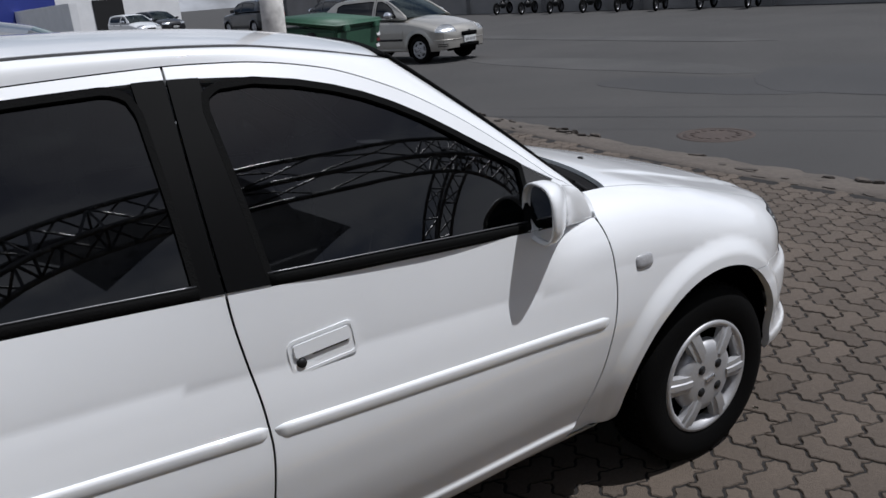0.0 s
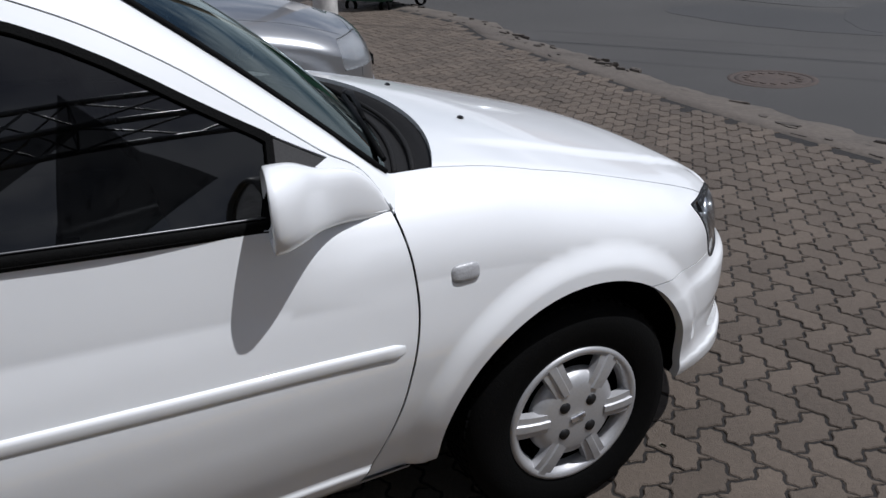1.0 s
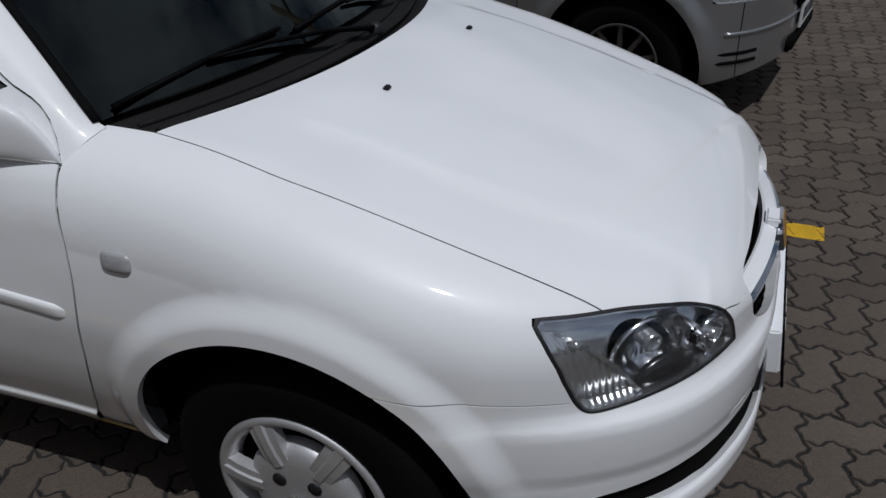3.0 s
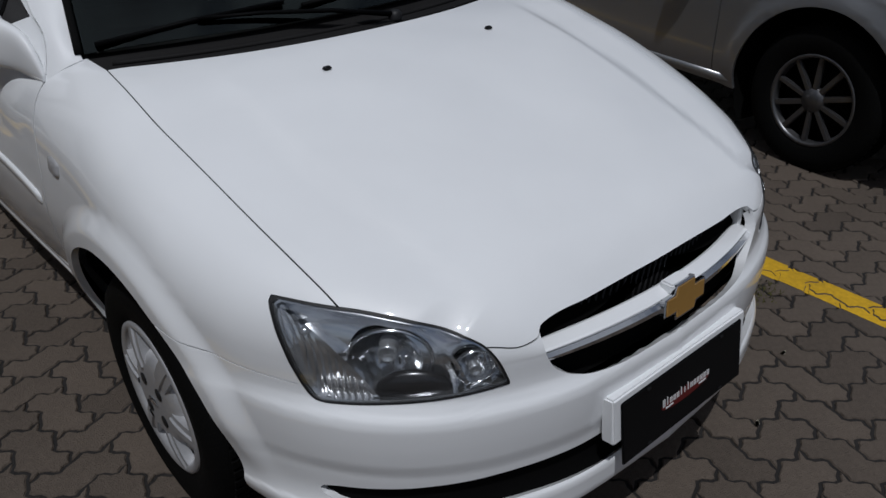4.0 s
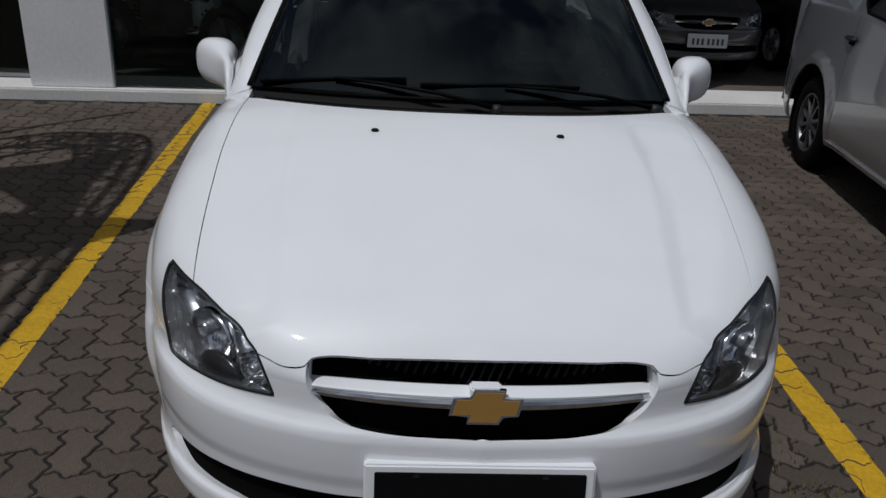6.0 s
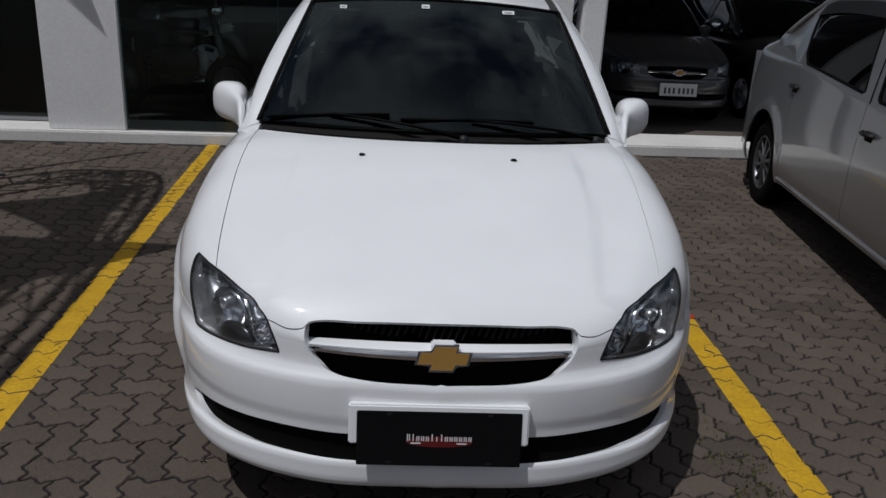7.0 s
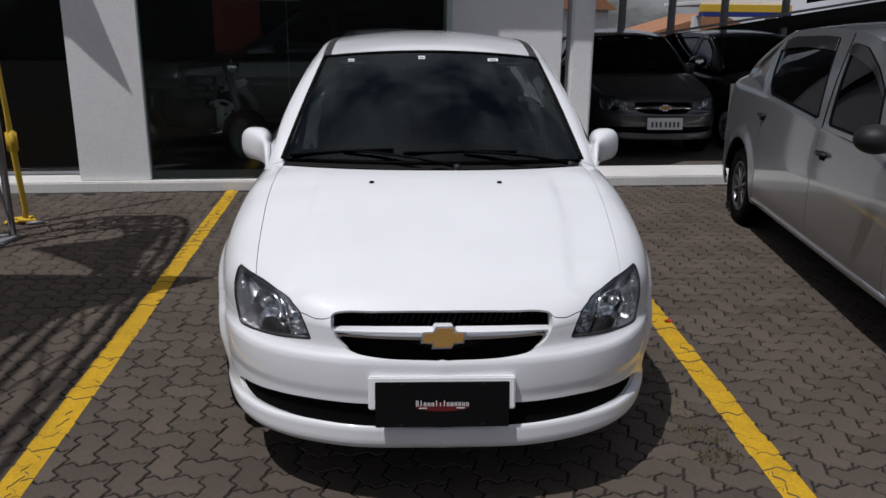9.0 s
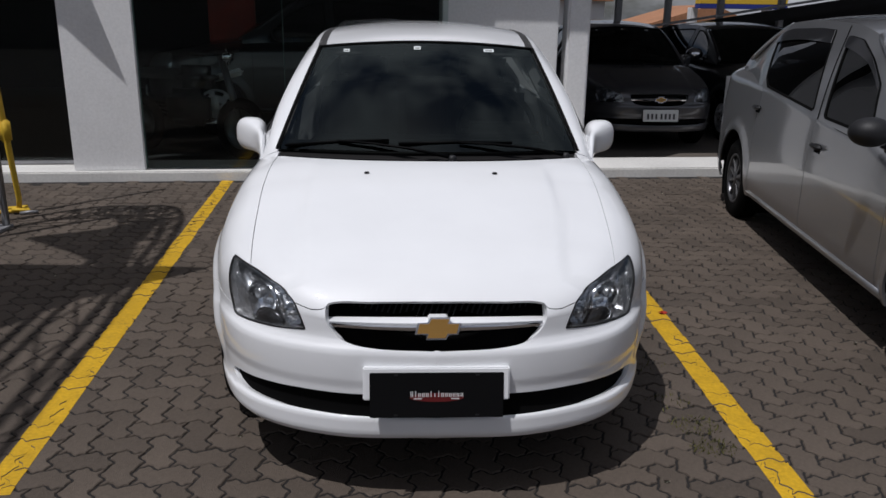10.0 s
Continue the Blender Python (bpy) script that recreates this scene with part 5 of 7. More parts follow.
for i in range(281):
    x = -9 + 20 * i / 280
    bite = 0.10 * noise.noise(Vector((x * 1.3, 3.1, 0))) + 0.06 * noise.noise(Vector((x * 4.0, 7.7, 0))) + 0.03 * noise.noise(Vector((x * 11.0, 1.7, 0)))
    back = 0.03 * noise.noise(Vector((x * 3.0, 9.9, 0)))
    y_a, y_b = kerb_y(x) - 0.20 + bite, kerb_y(x) + 0.24 + back
    z_n = 0.006 * noise.noise(Vector((x * 6, 0, 2)))
    rows_k.append([rib.verts.new(q) for q in ((x, y_a - 0.01, -0.06), (x, y_a, -0.022 + z_n), (x, (y_a * 2 + y_b) / 3, -0.010 + z_n), (x, (y_a + y_b * 2) / 3, -0.004 - z_n), (x, y_b, -0.003), (x, y_b + 0.01, -0.03))])
for r0, r1 in zip(rows_k, rows_k[1:]):
    for a, b, c, d in zip(r0, r1, r1[1:], r0[1:]):
        rib.faces.new((a, b, c, d))
edge = setting("kerb_strip", rib, M["concrete"], "broken concrete edge strip along the road", True)
for k in range(150):
    x = rng.uniform(-6, 10.5)
    y0 = kerb_y(x) + rng.choice((-0.16, -0.1, 0.0, 0.16, 0.24)) + rng.uniform(-0.07, 0.07)
    w, d = rng.uniform(0.03, 0.17), rng.uniform(0.02, 0.08)
    turn = rng.uniform(-0.6, 0.6)
    pts = []
    for q in range(7):
        a = 2 * math.pi * q / 7
        r = rng.uniform(0.65, 1.1)
        u, v = math.cos(a) * w * r * 0.6, math.sin(a) * d * r * 0.6
        pts.append((x + u * math.cos(turn) - v * math.sin(turn), y0 + u * math.sin(turn) + v * math.cos(turn)))
    part("concrete_piece", prism(pts, -0.05, rng.uniform(-0.012, 0.006), 0.006), M["concrete"] if k % 4 else M["rubble"], edge)
# patches in the road
for cx, cy, sx, sy, seed in ((5.0, -7.1, 1.5, 0.8, 1), (8.5, -8.5, 3.5, 0.7, 2), (3.2, -8.6, 1.7, 1.6, 3), (14, -13, 6, 0.6, 4)):
    r2 = random.Random(seed)
    waves = [(n, r2.uniform(0, 6.28), 0.16 / n) for n in (2, 3, 5, 8, 13)]
    pts = [(cx + sx * math.cos(a) * q, cy + sy * math.sin(a) * q) for a in steps(0, 2 * math.pi, 72)[:-1] for q in (1 + sum(h * math.sin(n * a + f) for n, f, h in waves),)]
    patch = bmesh.new()
    rim_v = [patch.verts.new((x, y, -0.0425 + 0.0015 * seed)) for x, y in pts]
    foot_v = [patch.verts.new((cx + (x - cx) * 1.01, cy + (y - cy) * 1.01, -0.06)) for x, y in pts]
    mid_v = patch.verts.new((cx, cy, -0.0425 + 0.0015 * seed))
    for i in range(len(pts)):
        k = (i + 1) % len(pts)
        patch.faces.new((mid_v, rim_v[i], rim_v[k]))
        patch.faces.new((rim_v[i], foot_v[i], foot_v[k], rim_v[k]))
    part("asphalt_patch", patch, M["fresh_asphalt"] if seed in (1, 3) else M["old_asphalt"], road)
# manhole cover with ring and studs
hole = thing("manhole_cover", "rusty round manhole cover set in the asphalt", "manhole cover", Matrix.Translation((2.62, -4.40, -0.055)))
part("ring", lathe([(0.0, 0.36), (0.014, 0.355), (0.016, 0.31), (0.010, 0.305)], 48, "Z"), M["rusty"], hole)
part("lid", lathe([(0.0, 0.30), (0.012, 0.298), (0.014, 0.26), (0.014, 0.0)], 48, "Z"), M["rusty"], hole)
for k in range(16):
    a = k * math.pi / 8
    part("stud", box(0.05, 0.028, 0.006, (0.21 * math.cos(a), 0.21 * math.sin(a), 0.017), 0.002, 1), M["rusty"], hole)

# ---------------------------------------------------------------- showroom front
def at_front(x, y=0.0, z=0.0):
    """A place given along and behind the step's foot."""
    c, s = math.cos(TILT), math.sin(TILT)
    return Matrix.Translation((x * c - y * s, 4.365 + x * s + y * c, z)) @ Matrix.Rotation(TILT, 4, "Z")


def front_box(name, x0, x1, y0, y1, z0, z1, material, label="", bevel=0.004):
    ob = setting(name, box(x1 - x0, y1 - y0, z1 - z0, (0, 0, 0), bevel, 2), material, label)
    ob.matrix_basis = at_front((x0 + x1) / 2, (y0 + y1) / 2, (z0 + z1) / 2)
    return ob


front_box("step", -9.0, 9.0, 0.0, 0.60, -0.05, 0.095, M["white_step"], "white painted step along the showroom", 0.012)
# showroom shell in near-black, with the room's shade in its colour
front_box("floor_inside", -9.0, 1.5, 0.60, 9.0, -0.05, 0.092, M["shade_black"], "showroom floor, near-black for the unlit room")
front_box("floor_yard", 1.5, 9.0, 0.60, 13.0, -0.05, 0.025, M["yard_floor"], "floor of the covered yard, darkened by shade put into its colour")
front_box("wall_pier", -3.08, -2.46, 0.06, 0.15, 0.095, 4.6, M["white_wall"], "white rendered pier", 0.008)
front_box("wall_centre", 0.28, 1.42, 0.55, 0.85, 0.095, 4.6, M["white_wall"], "white rendered wall", 0.008)
front_box("column", 1.52, 1.75, 0.58, 0.80, 0.095, 4.6, M["white_wall"], "slim white column", 0.02)
front_box("wall_back", -9.0, 1.4, 8.6, 8.8, 0.0, 4.6, M["shade_black"], "showroom back wall, near-black for the unlit room")
front_box("wall_left", -9.2, -9.0, 0.3, 8.8, 0.0, 4.6, M["shade_black"], "showroom side wall, near-black for the unlit room")
front_box("wall_right", 1.30, 1.42, 0.85, 8.6, 0.0, 4.6, M["shade_black"], "showroom inner wall, near-black for the unlit room")
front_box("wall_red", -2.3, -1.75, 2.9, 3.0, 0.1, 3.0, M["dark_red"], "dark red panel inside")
front_box("ceiling", -9.2, 1.42, 0.3, 8.8, 3.4, 3.6, M["shade_black"], "showroom ceiling, near-black for the unlit room")
front_box("fascia", -9.2, 1.75, 0.05, 0.45, 3.05, 4.6, M["white_wall"], "white fascia over the shop windows")
# unseen roof added to keep the sun off the yard
front_box("yard_roof", 1.75, 9.0, 0.25, 8.2, 3.25, 3.37, M["galvanised"], "sheet roof out of view, added to keep the yard in shade")
win = front_box("window_1", -2.46, 0.28, 0.090, 0.102, 0.105, 3.05, M["shop_glass"], "large frameless shop window pane", 0)
part("window_sill", box(2.76, 0.03, 0.012, (0, 0.02, -1.472), 0.003), M["galvanised"], win)
part("window_frame", box(0.012, 0.016, 2.94, (-1.363, 0, 0), 0.002), M["glass_edge"], win, "greenish glass edge")
part("window_frame", box(0.006, 0.016, 2.94, (-0.10, 0.004, 0), 0.002), M["glass_edge"], win)
win2 = front_box("window_2", -9.0, -3.14, 0.395, 0.407, 0.105, 3.05, M["shop_glass"], "dark shop window beside the pier", 0)
part("window_sill", box(5.86, 0.05, 0.03, (0, 0, -1.46), 0.004), M["galvanised"], win2)
# unseen wall added so that the car windows mirror something dark
reflected_wall = setting("wall_neighbour", box(0.4, 11.0, 6.2, (-8.9, 3.2, 3.05), 0.02), M["grey_wall"], "tall grey wall out of view, added to darken the window reflections")
for k in range(4):
    for z in (1.6, 4.4):
        wo = part("window", box(0.10, 1.5, 1.3, (-8.68, -1.0 + 2.7 * k, z), 0.01), M["galvanised"], reflected_wall)
        part("pane", box(0.04, 1.36, 1.16, (-8.63, -1.0 + 2.7 * k, z)), M["dark_glass"], wo)
# a strip lamp hanging inside
lamp_in_shop = thing("strip_lamp", "unlit narrow strip lamp hanging in the showroom", "lamp", at_front(-1.3, 4.5, 1.95))
part("tube", box(0.34, 0.03, 0.02, (0, 0, 0), 0.006), M["print_white"], lamp_in_shop)
for dx in (-0.12, 0.12):
    part("hanger", tube([(dx, 0, 0), (dx, 0, 1.45)], 0.003, 6), M["galvanised"], lamp_in_shop)

# ---------------------------------------------------------------- other cars


def plain_car(name, label, sp, paint_m, m, group=""):
    """A parked car from a few sizes: bonnet, waist, cabin and boot lines."""
    car = thing(name, label, "car", m, group)
    fo, wb, ro, w = sp["front"], sp["base"], sp["rear"], sp["half"]
    y0, y1 = -fo, wb + ro
    top = spline(sp["top_y"], sp["top_z"])
    belt = spline(sp["belt_y"], sp["belt_z"])
    rim = spline(sp["roof_y"], sp["roof_z"])
    lean = sp.get("lean", 0.46)
    R, tuck, msize = sp.get("arch", 0.34), sp.get("tuck", 0.05), sp.get("mirror_size", 1.0)
    rear_tuck = sp.get("rear_tuck", 0.0)

    def half_at(y):
        u, b = min(max((y0 + 0.46 - y) / 0.46, 0.0), 1.0), smooth(0, 1, 1 - (y1 - y) / 0.45)
        return w * (1 - 0.998 * u ** 2.6) ** (1 / 2.6) * (1 - sp.get("rear_taper", 0.20) * b ** 2)

    def low(y, v):
        zt, zb = top(y), 0.25 + 0.05 * smooth(0, 1, 1 - (y - y0) / 0.3)
        W = half_at(y)
        zs = zt - 0.13
        if v <= 1:
            z = zb + (zs - zb) * v
            x = W - 0.05 * max(0, (0.40 - z) / 0.2) ** 2 - 0.035 * max(0.0, (z - 0.62) / 0.4) ** 1.5
            for yc in (0.0, wb):
                r = math.hypot(y - yc, z - 0.30)
                x += 0.016 * (1 - smooth(R + 0.02, R + 0.09, r))
            return (-x, y, z)
        t = v - 1
        xs = W - 0.035 * max(0.0, (zs - 0.62) / 0.4) ** 1.5
        a, b, c = (xs, zs), (xs - 0.02, zt - 0.01), (0, zt + sp.get("crown", 0.02))
        k = t
        x = (1 - k) ** 2 * a[0] + 2 * k * (1 - k) * b[0] * 0.93 + k * k * c[0]
        z = (1 - k) ** 2 * a[1] + 2 * k * (1 - k) * (b[1] + 0.015) + k * k * c[1]
        return (-x, y, z)

    cut = lambda yc: (lambda x, y, z: R - math.hypot(y - yc, z - 0.30) if abs(x) > 0.45 else -1)
    skin = woven(low, [y0 + 0.46 * (1 - math.cos(math.pi / 2 * q / 44)) for q in range(44)] + steps(y0 + 0.46, y1, 100), steps(0, 1, 22) + steps(1, 2, 14)[1:], -1).cut(cut(0.0)).cut(cut(wb))
    seams = sp["seams"]
    lid0, lid1 = sp["lids"]
    flat = lambda x, y, z: z - top(y) + 0.045

    def panel(nm, y_a, y_b, lab="", upper=None):
        p = skin
        if y_a is not None:
            p = p.cut(lambda x, y, z: y_a + 0.003 - y)
        if y_b is not None:
            p = p.cut(lambda x, y, z: y - y_b + 0.003)
        return p

    # near-black inner skin gives the panel gaps their shade
    part("backing", both(skin.pushed(-0.014)).mesh("backing", 0), M["gap"], car)
    whole_front = panel("front", None, seams[0])
    lamp_z = top(y0) + sp.get("lamp_low", 0.005)
    is_lamp = lambda x, y, z: max(y - y0 - sp.get("lamp_back", 0.32) + 0.5 * (lamp_z + 0.15 - z) * 0.3, lamp_z - z, z - lamp_z - 0.150, w * 0.46 - abs(x))
    first = whole_front.cut(lambda x, y, z: 0.003 - is_lamp(x, y, z))
    lamp_skin = whole_front.cut(is_lamp)
    part("bonnet", both(first.cut(lambda x, y, z: abs(x) - half_at(y) * 0.80 + 0.002).cut(lambda x, y, z: y0 + 0.16 - y)).mesh("bonnet", 0.012), paint_m, car)
    nose_p = first.cut(lambda x, y, z: y - y0 - 0.156)
    part("front_bumper", both(nose_p).mesh("front_bumper", 0.012), paint_m, car)
    last = panel("rear", seams[2], None)
    part("boot_lid", both(last.cut(lambda x, y, z: abs(x) - half_at(y) * 0.78 + 0.002)).mesh("boot_lid", 0.012), paint_m, car)

    def cab(y, v):
        zb, zt = belt(y), rim(y)
        z = zb + (zt - zb) * v
        return (-(half_at(y) - tuck - rear_tuck * smooth(2.7, 3.4, y) - lean * (z - zb) + 0.012 * math.sin(math.pi * v)), y, z)

    ya, yb = sp["cab"]
    side_sheet = woven(cab, steps(ya, yb, 80), steps(0, 1, 26), -1)
    holes = [inside(p) for p in sp["windows"]]
    for side in (-1, 1):
        t = (lambda q: q) if side < 0 else (lambda q: q.mirrored())
        out = lambda x, y, z: half_at(y) * 0.80 + 0.002 - abs(x)
        part("front_fender", t(first.cut(out).cut(lambda x, y, z: y0 + 0.16 - y)).mesh("front_fender", 0.012), paint_m, car)
        doors = []
        for nm, a, b in (("front_door", seams[0], seams[1]), ("rear_door", seams[1], seams[2])):
            d = part(nm, t(panel(nm, a, b).cut(lambda x, y, z: z - belt(y) - 0.005)).mesh(nm, 0.012), paint_m, car)
            doors.append(d)
            hy, hz = sp["handles"][len(doors) - 1]
            hx = half_at(hy) - 0.035 * max(0.0, (hz - 0.62) / 0.4) ** 1.5
            h = part("door_handle", soft(box(0.028, 0.15, 0.028, (side * (hx + 0.014), hy, hz), 0.010, 3)), sp.get("handle_m", M["black_plastic"]), d)
            # near-black plate for the shade in the handle recess
            part("handle_cup", box(0.008, 0.09, 0.05, (side * (hx + 0.001), hy, hz - 0.012), 0.003), M["gap"], h)
            if sp.get("strip"):
                zz = sp["strip"]
                part("rub_strip", soft(box(0.024, b - a - 0.03, 0.045, (side * (w + 0.004), (a + b) / 2, zz), 0.008, 3)), sp.get("strip_m", paint_m), d)
        part("rear_quarter", t(last.cut(lambda x, y, z: half_at(y) * 0.78 + 0.002 - abs(x))).mesh("rear_quarter", 0.012), paint_m, car)
        frame_p = side_sheet
        for hsd in holes:
            frame_p = frame_p.cut(lambda x, y, z, q=hsd: 0.0 - q(y, z))
        part("cabin_side", t(frame_p).mesh("cabin_side", 0.012), paint_m, car)
        for n_w, hsd in enumerate(holes):
            par = doors[min(n_w, 1)]
            part("window_seal", t(side_sheet.cut(lambda x, y, z, q=hsd: q(y, z) - 0.001).cut(lambda x, y, z, q=hsd: -0.014 - q(y, z)).pushed(0.002)).mesh("window_seal", 0.008), M["rubber"], par)
            part("window_glass", t(side_sheet.cut(lambda x, y, z, q=hsd: q(y, z) + 0.010).pushed(-0.004)).mesh("window_glass", 0), M["dark_glass"], par, "dark tinted window")
            if sp.get("visor"):
                part("rain_visor", t(side_sheet.cut(lambda x, y, z, q=hsd: q(y, z) + 0.004).cut(lambda x, y, z: rim(y) - 0.125 - z).pushed(0.012)).mesh("rain_visor", 0.004), M["black_paint"], par, "smoked rain visor")
        for s_y in (seams[1],):
            lean_y = lambda v: s_y + sp.get("seam_lean", 0.0) * (cab(s_y, v)[2] - belt(s_y))
            part("pillar_gap", tube([(side * -(cab(lean_y(v), v)[0] - 0.001), lean_y(v), cab(lean_y(v), v)[2]) for v in steps(0, 0.97, 8)], 0.004, 6), M["gap"], car)
        part("sill_moulding", tube([(side * (w - 0.022), y, 0.285) for y in steps(R + 0.02, wb - R - 0.02, 6)], 0.020, 8), paint_m, car)
        for yc in (0.0, wb):
            bm = bmesh.new()
            rows = []
            for i in range(25):
                a = radians(-30 + 240 * i / 24)
                rows.append([bm.verts.new((side * x, yc + r * math.cos(a), 0.30 + r * math.sin(a))) for x, r in ((w - 0.03, R + 0.01), (w - 0.30, R + 0.01), (w - 0.30, 0.05))])
            for r0, r1 in zip(rows, rows[1:]):
                for p, q, r, s in zip(r0, r0[1:], r1[1:], r1):
                    bm.faces.new((p, q, r, s))
            part("wheel_well", soft(bm), M["gap"], car)
            wh = wheel(side * (w - 0.10), yc, side, car, cap=sp.get("cap", False))
            k = sp.get("tyre", 0.285) / 0.285
            wh.matrix_basis = Matrix.Translation((side * (w - 0.10), yc, sp.get("tyre", 0.285))) @ Matrix.Rotation(0 if side > 0 else math.pi, 4, "Z") @ Matrix.Diagonal((1, k, k, 1))
        # lamps
        hl = part("headlamp", t(lamp_skin.pushed(-0.001)).mesh("headlamp", 0.01), M["lens"], car, "clear headlamp")
        hl.visible_shadow = False
        part("lamp_bowl", t(lamp_skin.pushed(-0.011)).mesh("lamp_bowl", 0), M["bulb_chrome"], hl)
        ridge = [(side * (half_at(y) - 0.003), y, 0.47) for y in [y0 + (fo - R - 0.07) * (1 - math.cos(math.pi / 2 * q / 14)) for q in range(15)]]
        part("bumper_ridge", tube(ridge, 0.010, 8), paint_m, car)
        for zz in (0.385, 0.345):
            part("bumper_slot", tube([(side * (half_at(y) - 0.006), y, zz) for y in steps(y0 + 0.26, y0 + 0.10, 6)], 0.009, 6), M["gap"], car)
        part("tail_lamp", soft(box(0.18, 0.08, 0.24, (side * (half_at(y1) - 0.15), y1 + 0.005, top(y1 - 0.1) - 0.22), 0.03, 3)), M["red_lamp"], car)
        my = sp.get("mirror_y", ya + 0.42)
        shell = bmesh.new()
        bmesh.ops.create_uvsphere(shell, u_segments=24, v_segments=14, radius=1)
        for v in shell.verts:
            v.co = Vector((v.co.x * 0.115, min(v.co.y, 0.35) * 0.10, v.co.z * 0.082)) * msize + Vector((side * (half_at(my) + 0.075), my, belt(my) + 0.095))
        mm = part("door_mirror", soft(shell), sp.get("mirror_m", M["black_plastic"]), doors[0])
        part("mirror_foot", soft(box(0.10, 0.07, 0.05, (side * (half_at(my) - 0.03), my - 0.01, belt(my) + 0.03), 0.02, 3)), sp.get("mirror_m", M["black_plastic"]), mm)
    # roof and screens
    r0, r1 = sp["roof_span"]
    def roof_s(a, k):
        y = r0 + (r1 - r0) * k + 0.03 * a * a * (1 if k < 0.5 else -1)
        yq = min(max(y, ya), yb)
        hw = half_at(yq) - tuck - lean * (rim(yq) - belt(yq))
        return (hw * a, y, rim(yq) + 0.045 * (1 - abs(a) ** 2.4))
    part("roof", woven(roof_s, steps(-1, 1, 24), steps(0, 1, 26), 1).mesh("roof", 0.01), paint_m, car)
    def screen_s(base_y, at_k):
        def f(a, b):
            p1 = np.array(roof_s(a * 0.99, at_k))
            p0 = np.array((a * (half_at(base_y) - 0.10), base_y + (0.07 * a * a if at_k == 0 else -0.07 * a * a), top(base_y) + 0.012))
            return tuple(p0 + (p1 - p0) * b + np.array((0, 0, 0.02)) * math.sin(math.pi * b))
        return f
    fs, rs = woven(screen_s(sp["screen_base"][0], 0), steps(-1, 1, 20), steps(0, 1, 14), 1), woven(screen_s(sp["screen_base"][1], 1), steps(-1, 1, 20), steps(0, 1, 14), -1)
    part("windscreen", fs.mesh("windscreen", 0), M["windscreen"], car)
    part("rear_window", rs.mesh("rear_window", 0), M["dark_glass"], car)
    for s2 in (-1, 1):
        part("screen_pillar", tube([fs_p for fs_p in [screen_s(sp["screen_base"][0], 0)(s2, b) for b in steps(0, 1, 10)]], 0.026, 8), paint_m, car)
        part("screen_pillar", tube([screen_s(sp["screen_base"][1], 1)(s2 * 0.985, b) for b in steps(0.02, 0.96, 10)], 0.014, 8), paint_m, car)
    # nose: panel, grille, plate
    zt = top(y0)
    part("tail_panel", woven(lambda a, k: (half_at(y1) * a, y1 + 0.03 * (1 - a * a), 0.30 + (top(y1) - 0.30) * k), steps(-1, 1, 12), steps(0, 1, 8), -1).mesh("tail_panel", 0), paint_m, car)
    gr = part("grille", soft(box(w * 0.62, 0.05, 0.085, (0, y0 + 0.004, zt - 0.055), 0.012, 2)), M["gap"], car)
    part("grille_bar", soft(box(w * 0.60, 0.02, 0.016, (0, y0 - 0.010, zt - 0.055), 0.006, 2)), M["chrome"], gr)
    part("lower_intake", soft(box(w * 0.8, 0.05, 0.07, (0, y0 + 0.012, 0.335), 0.012, 2)), M["gap"], car)
    pl = part("number_plate", box(0.40, 0.012, 0.13, (0, y0 - 0.012, 0.45), 0.003), M["plate_white"], car, "pale number plate with dark bars")
    for k in range(7):
        part("plate_bar", box(0.022, 0.004, 0.060, (-0.145 + 0.047 * k + (0.012 if k > 2 else 0), y0 - 0.019, 0.442)), M["print_dark"], pl)
    # inside
    part("cabin_floor", box(w * 1.7, y1 - y0 - 0.5, 0.03, (0, (y0 + y1) / 2, 0.27), 0.004), M["gap"], car)
    for x in (-0.36, 0.36):
        s = part("seat", soft(box(0.46, 0.14, 0.62, (x, wb * 0.60, 0.84), 0.05, 3)), M["seat_cloth"], car)
        part("headrest", soft(box(0.26, 0.09, 0.17, (x, wb * 0.62, 1.23), 0.035, 3)), M["seat_cloth"], s)
    part("dashboard", soft(box(w * 1.5, 0.4, 0.14, (0, sp["screen_base"][0] + 0.35, top(sp["screen_base"][0]) - 0.09), 0.05, 3)), M["grey_plastic"], car)
    return car


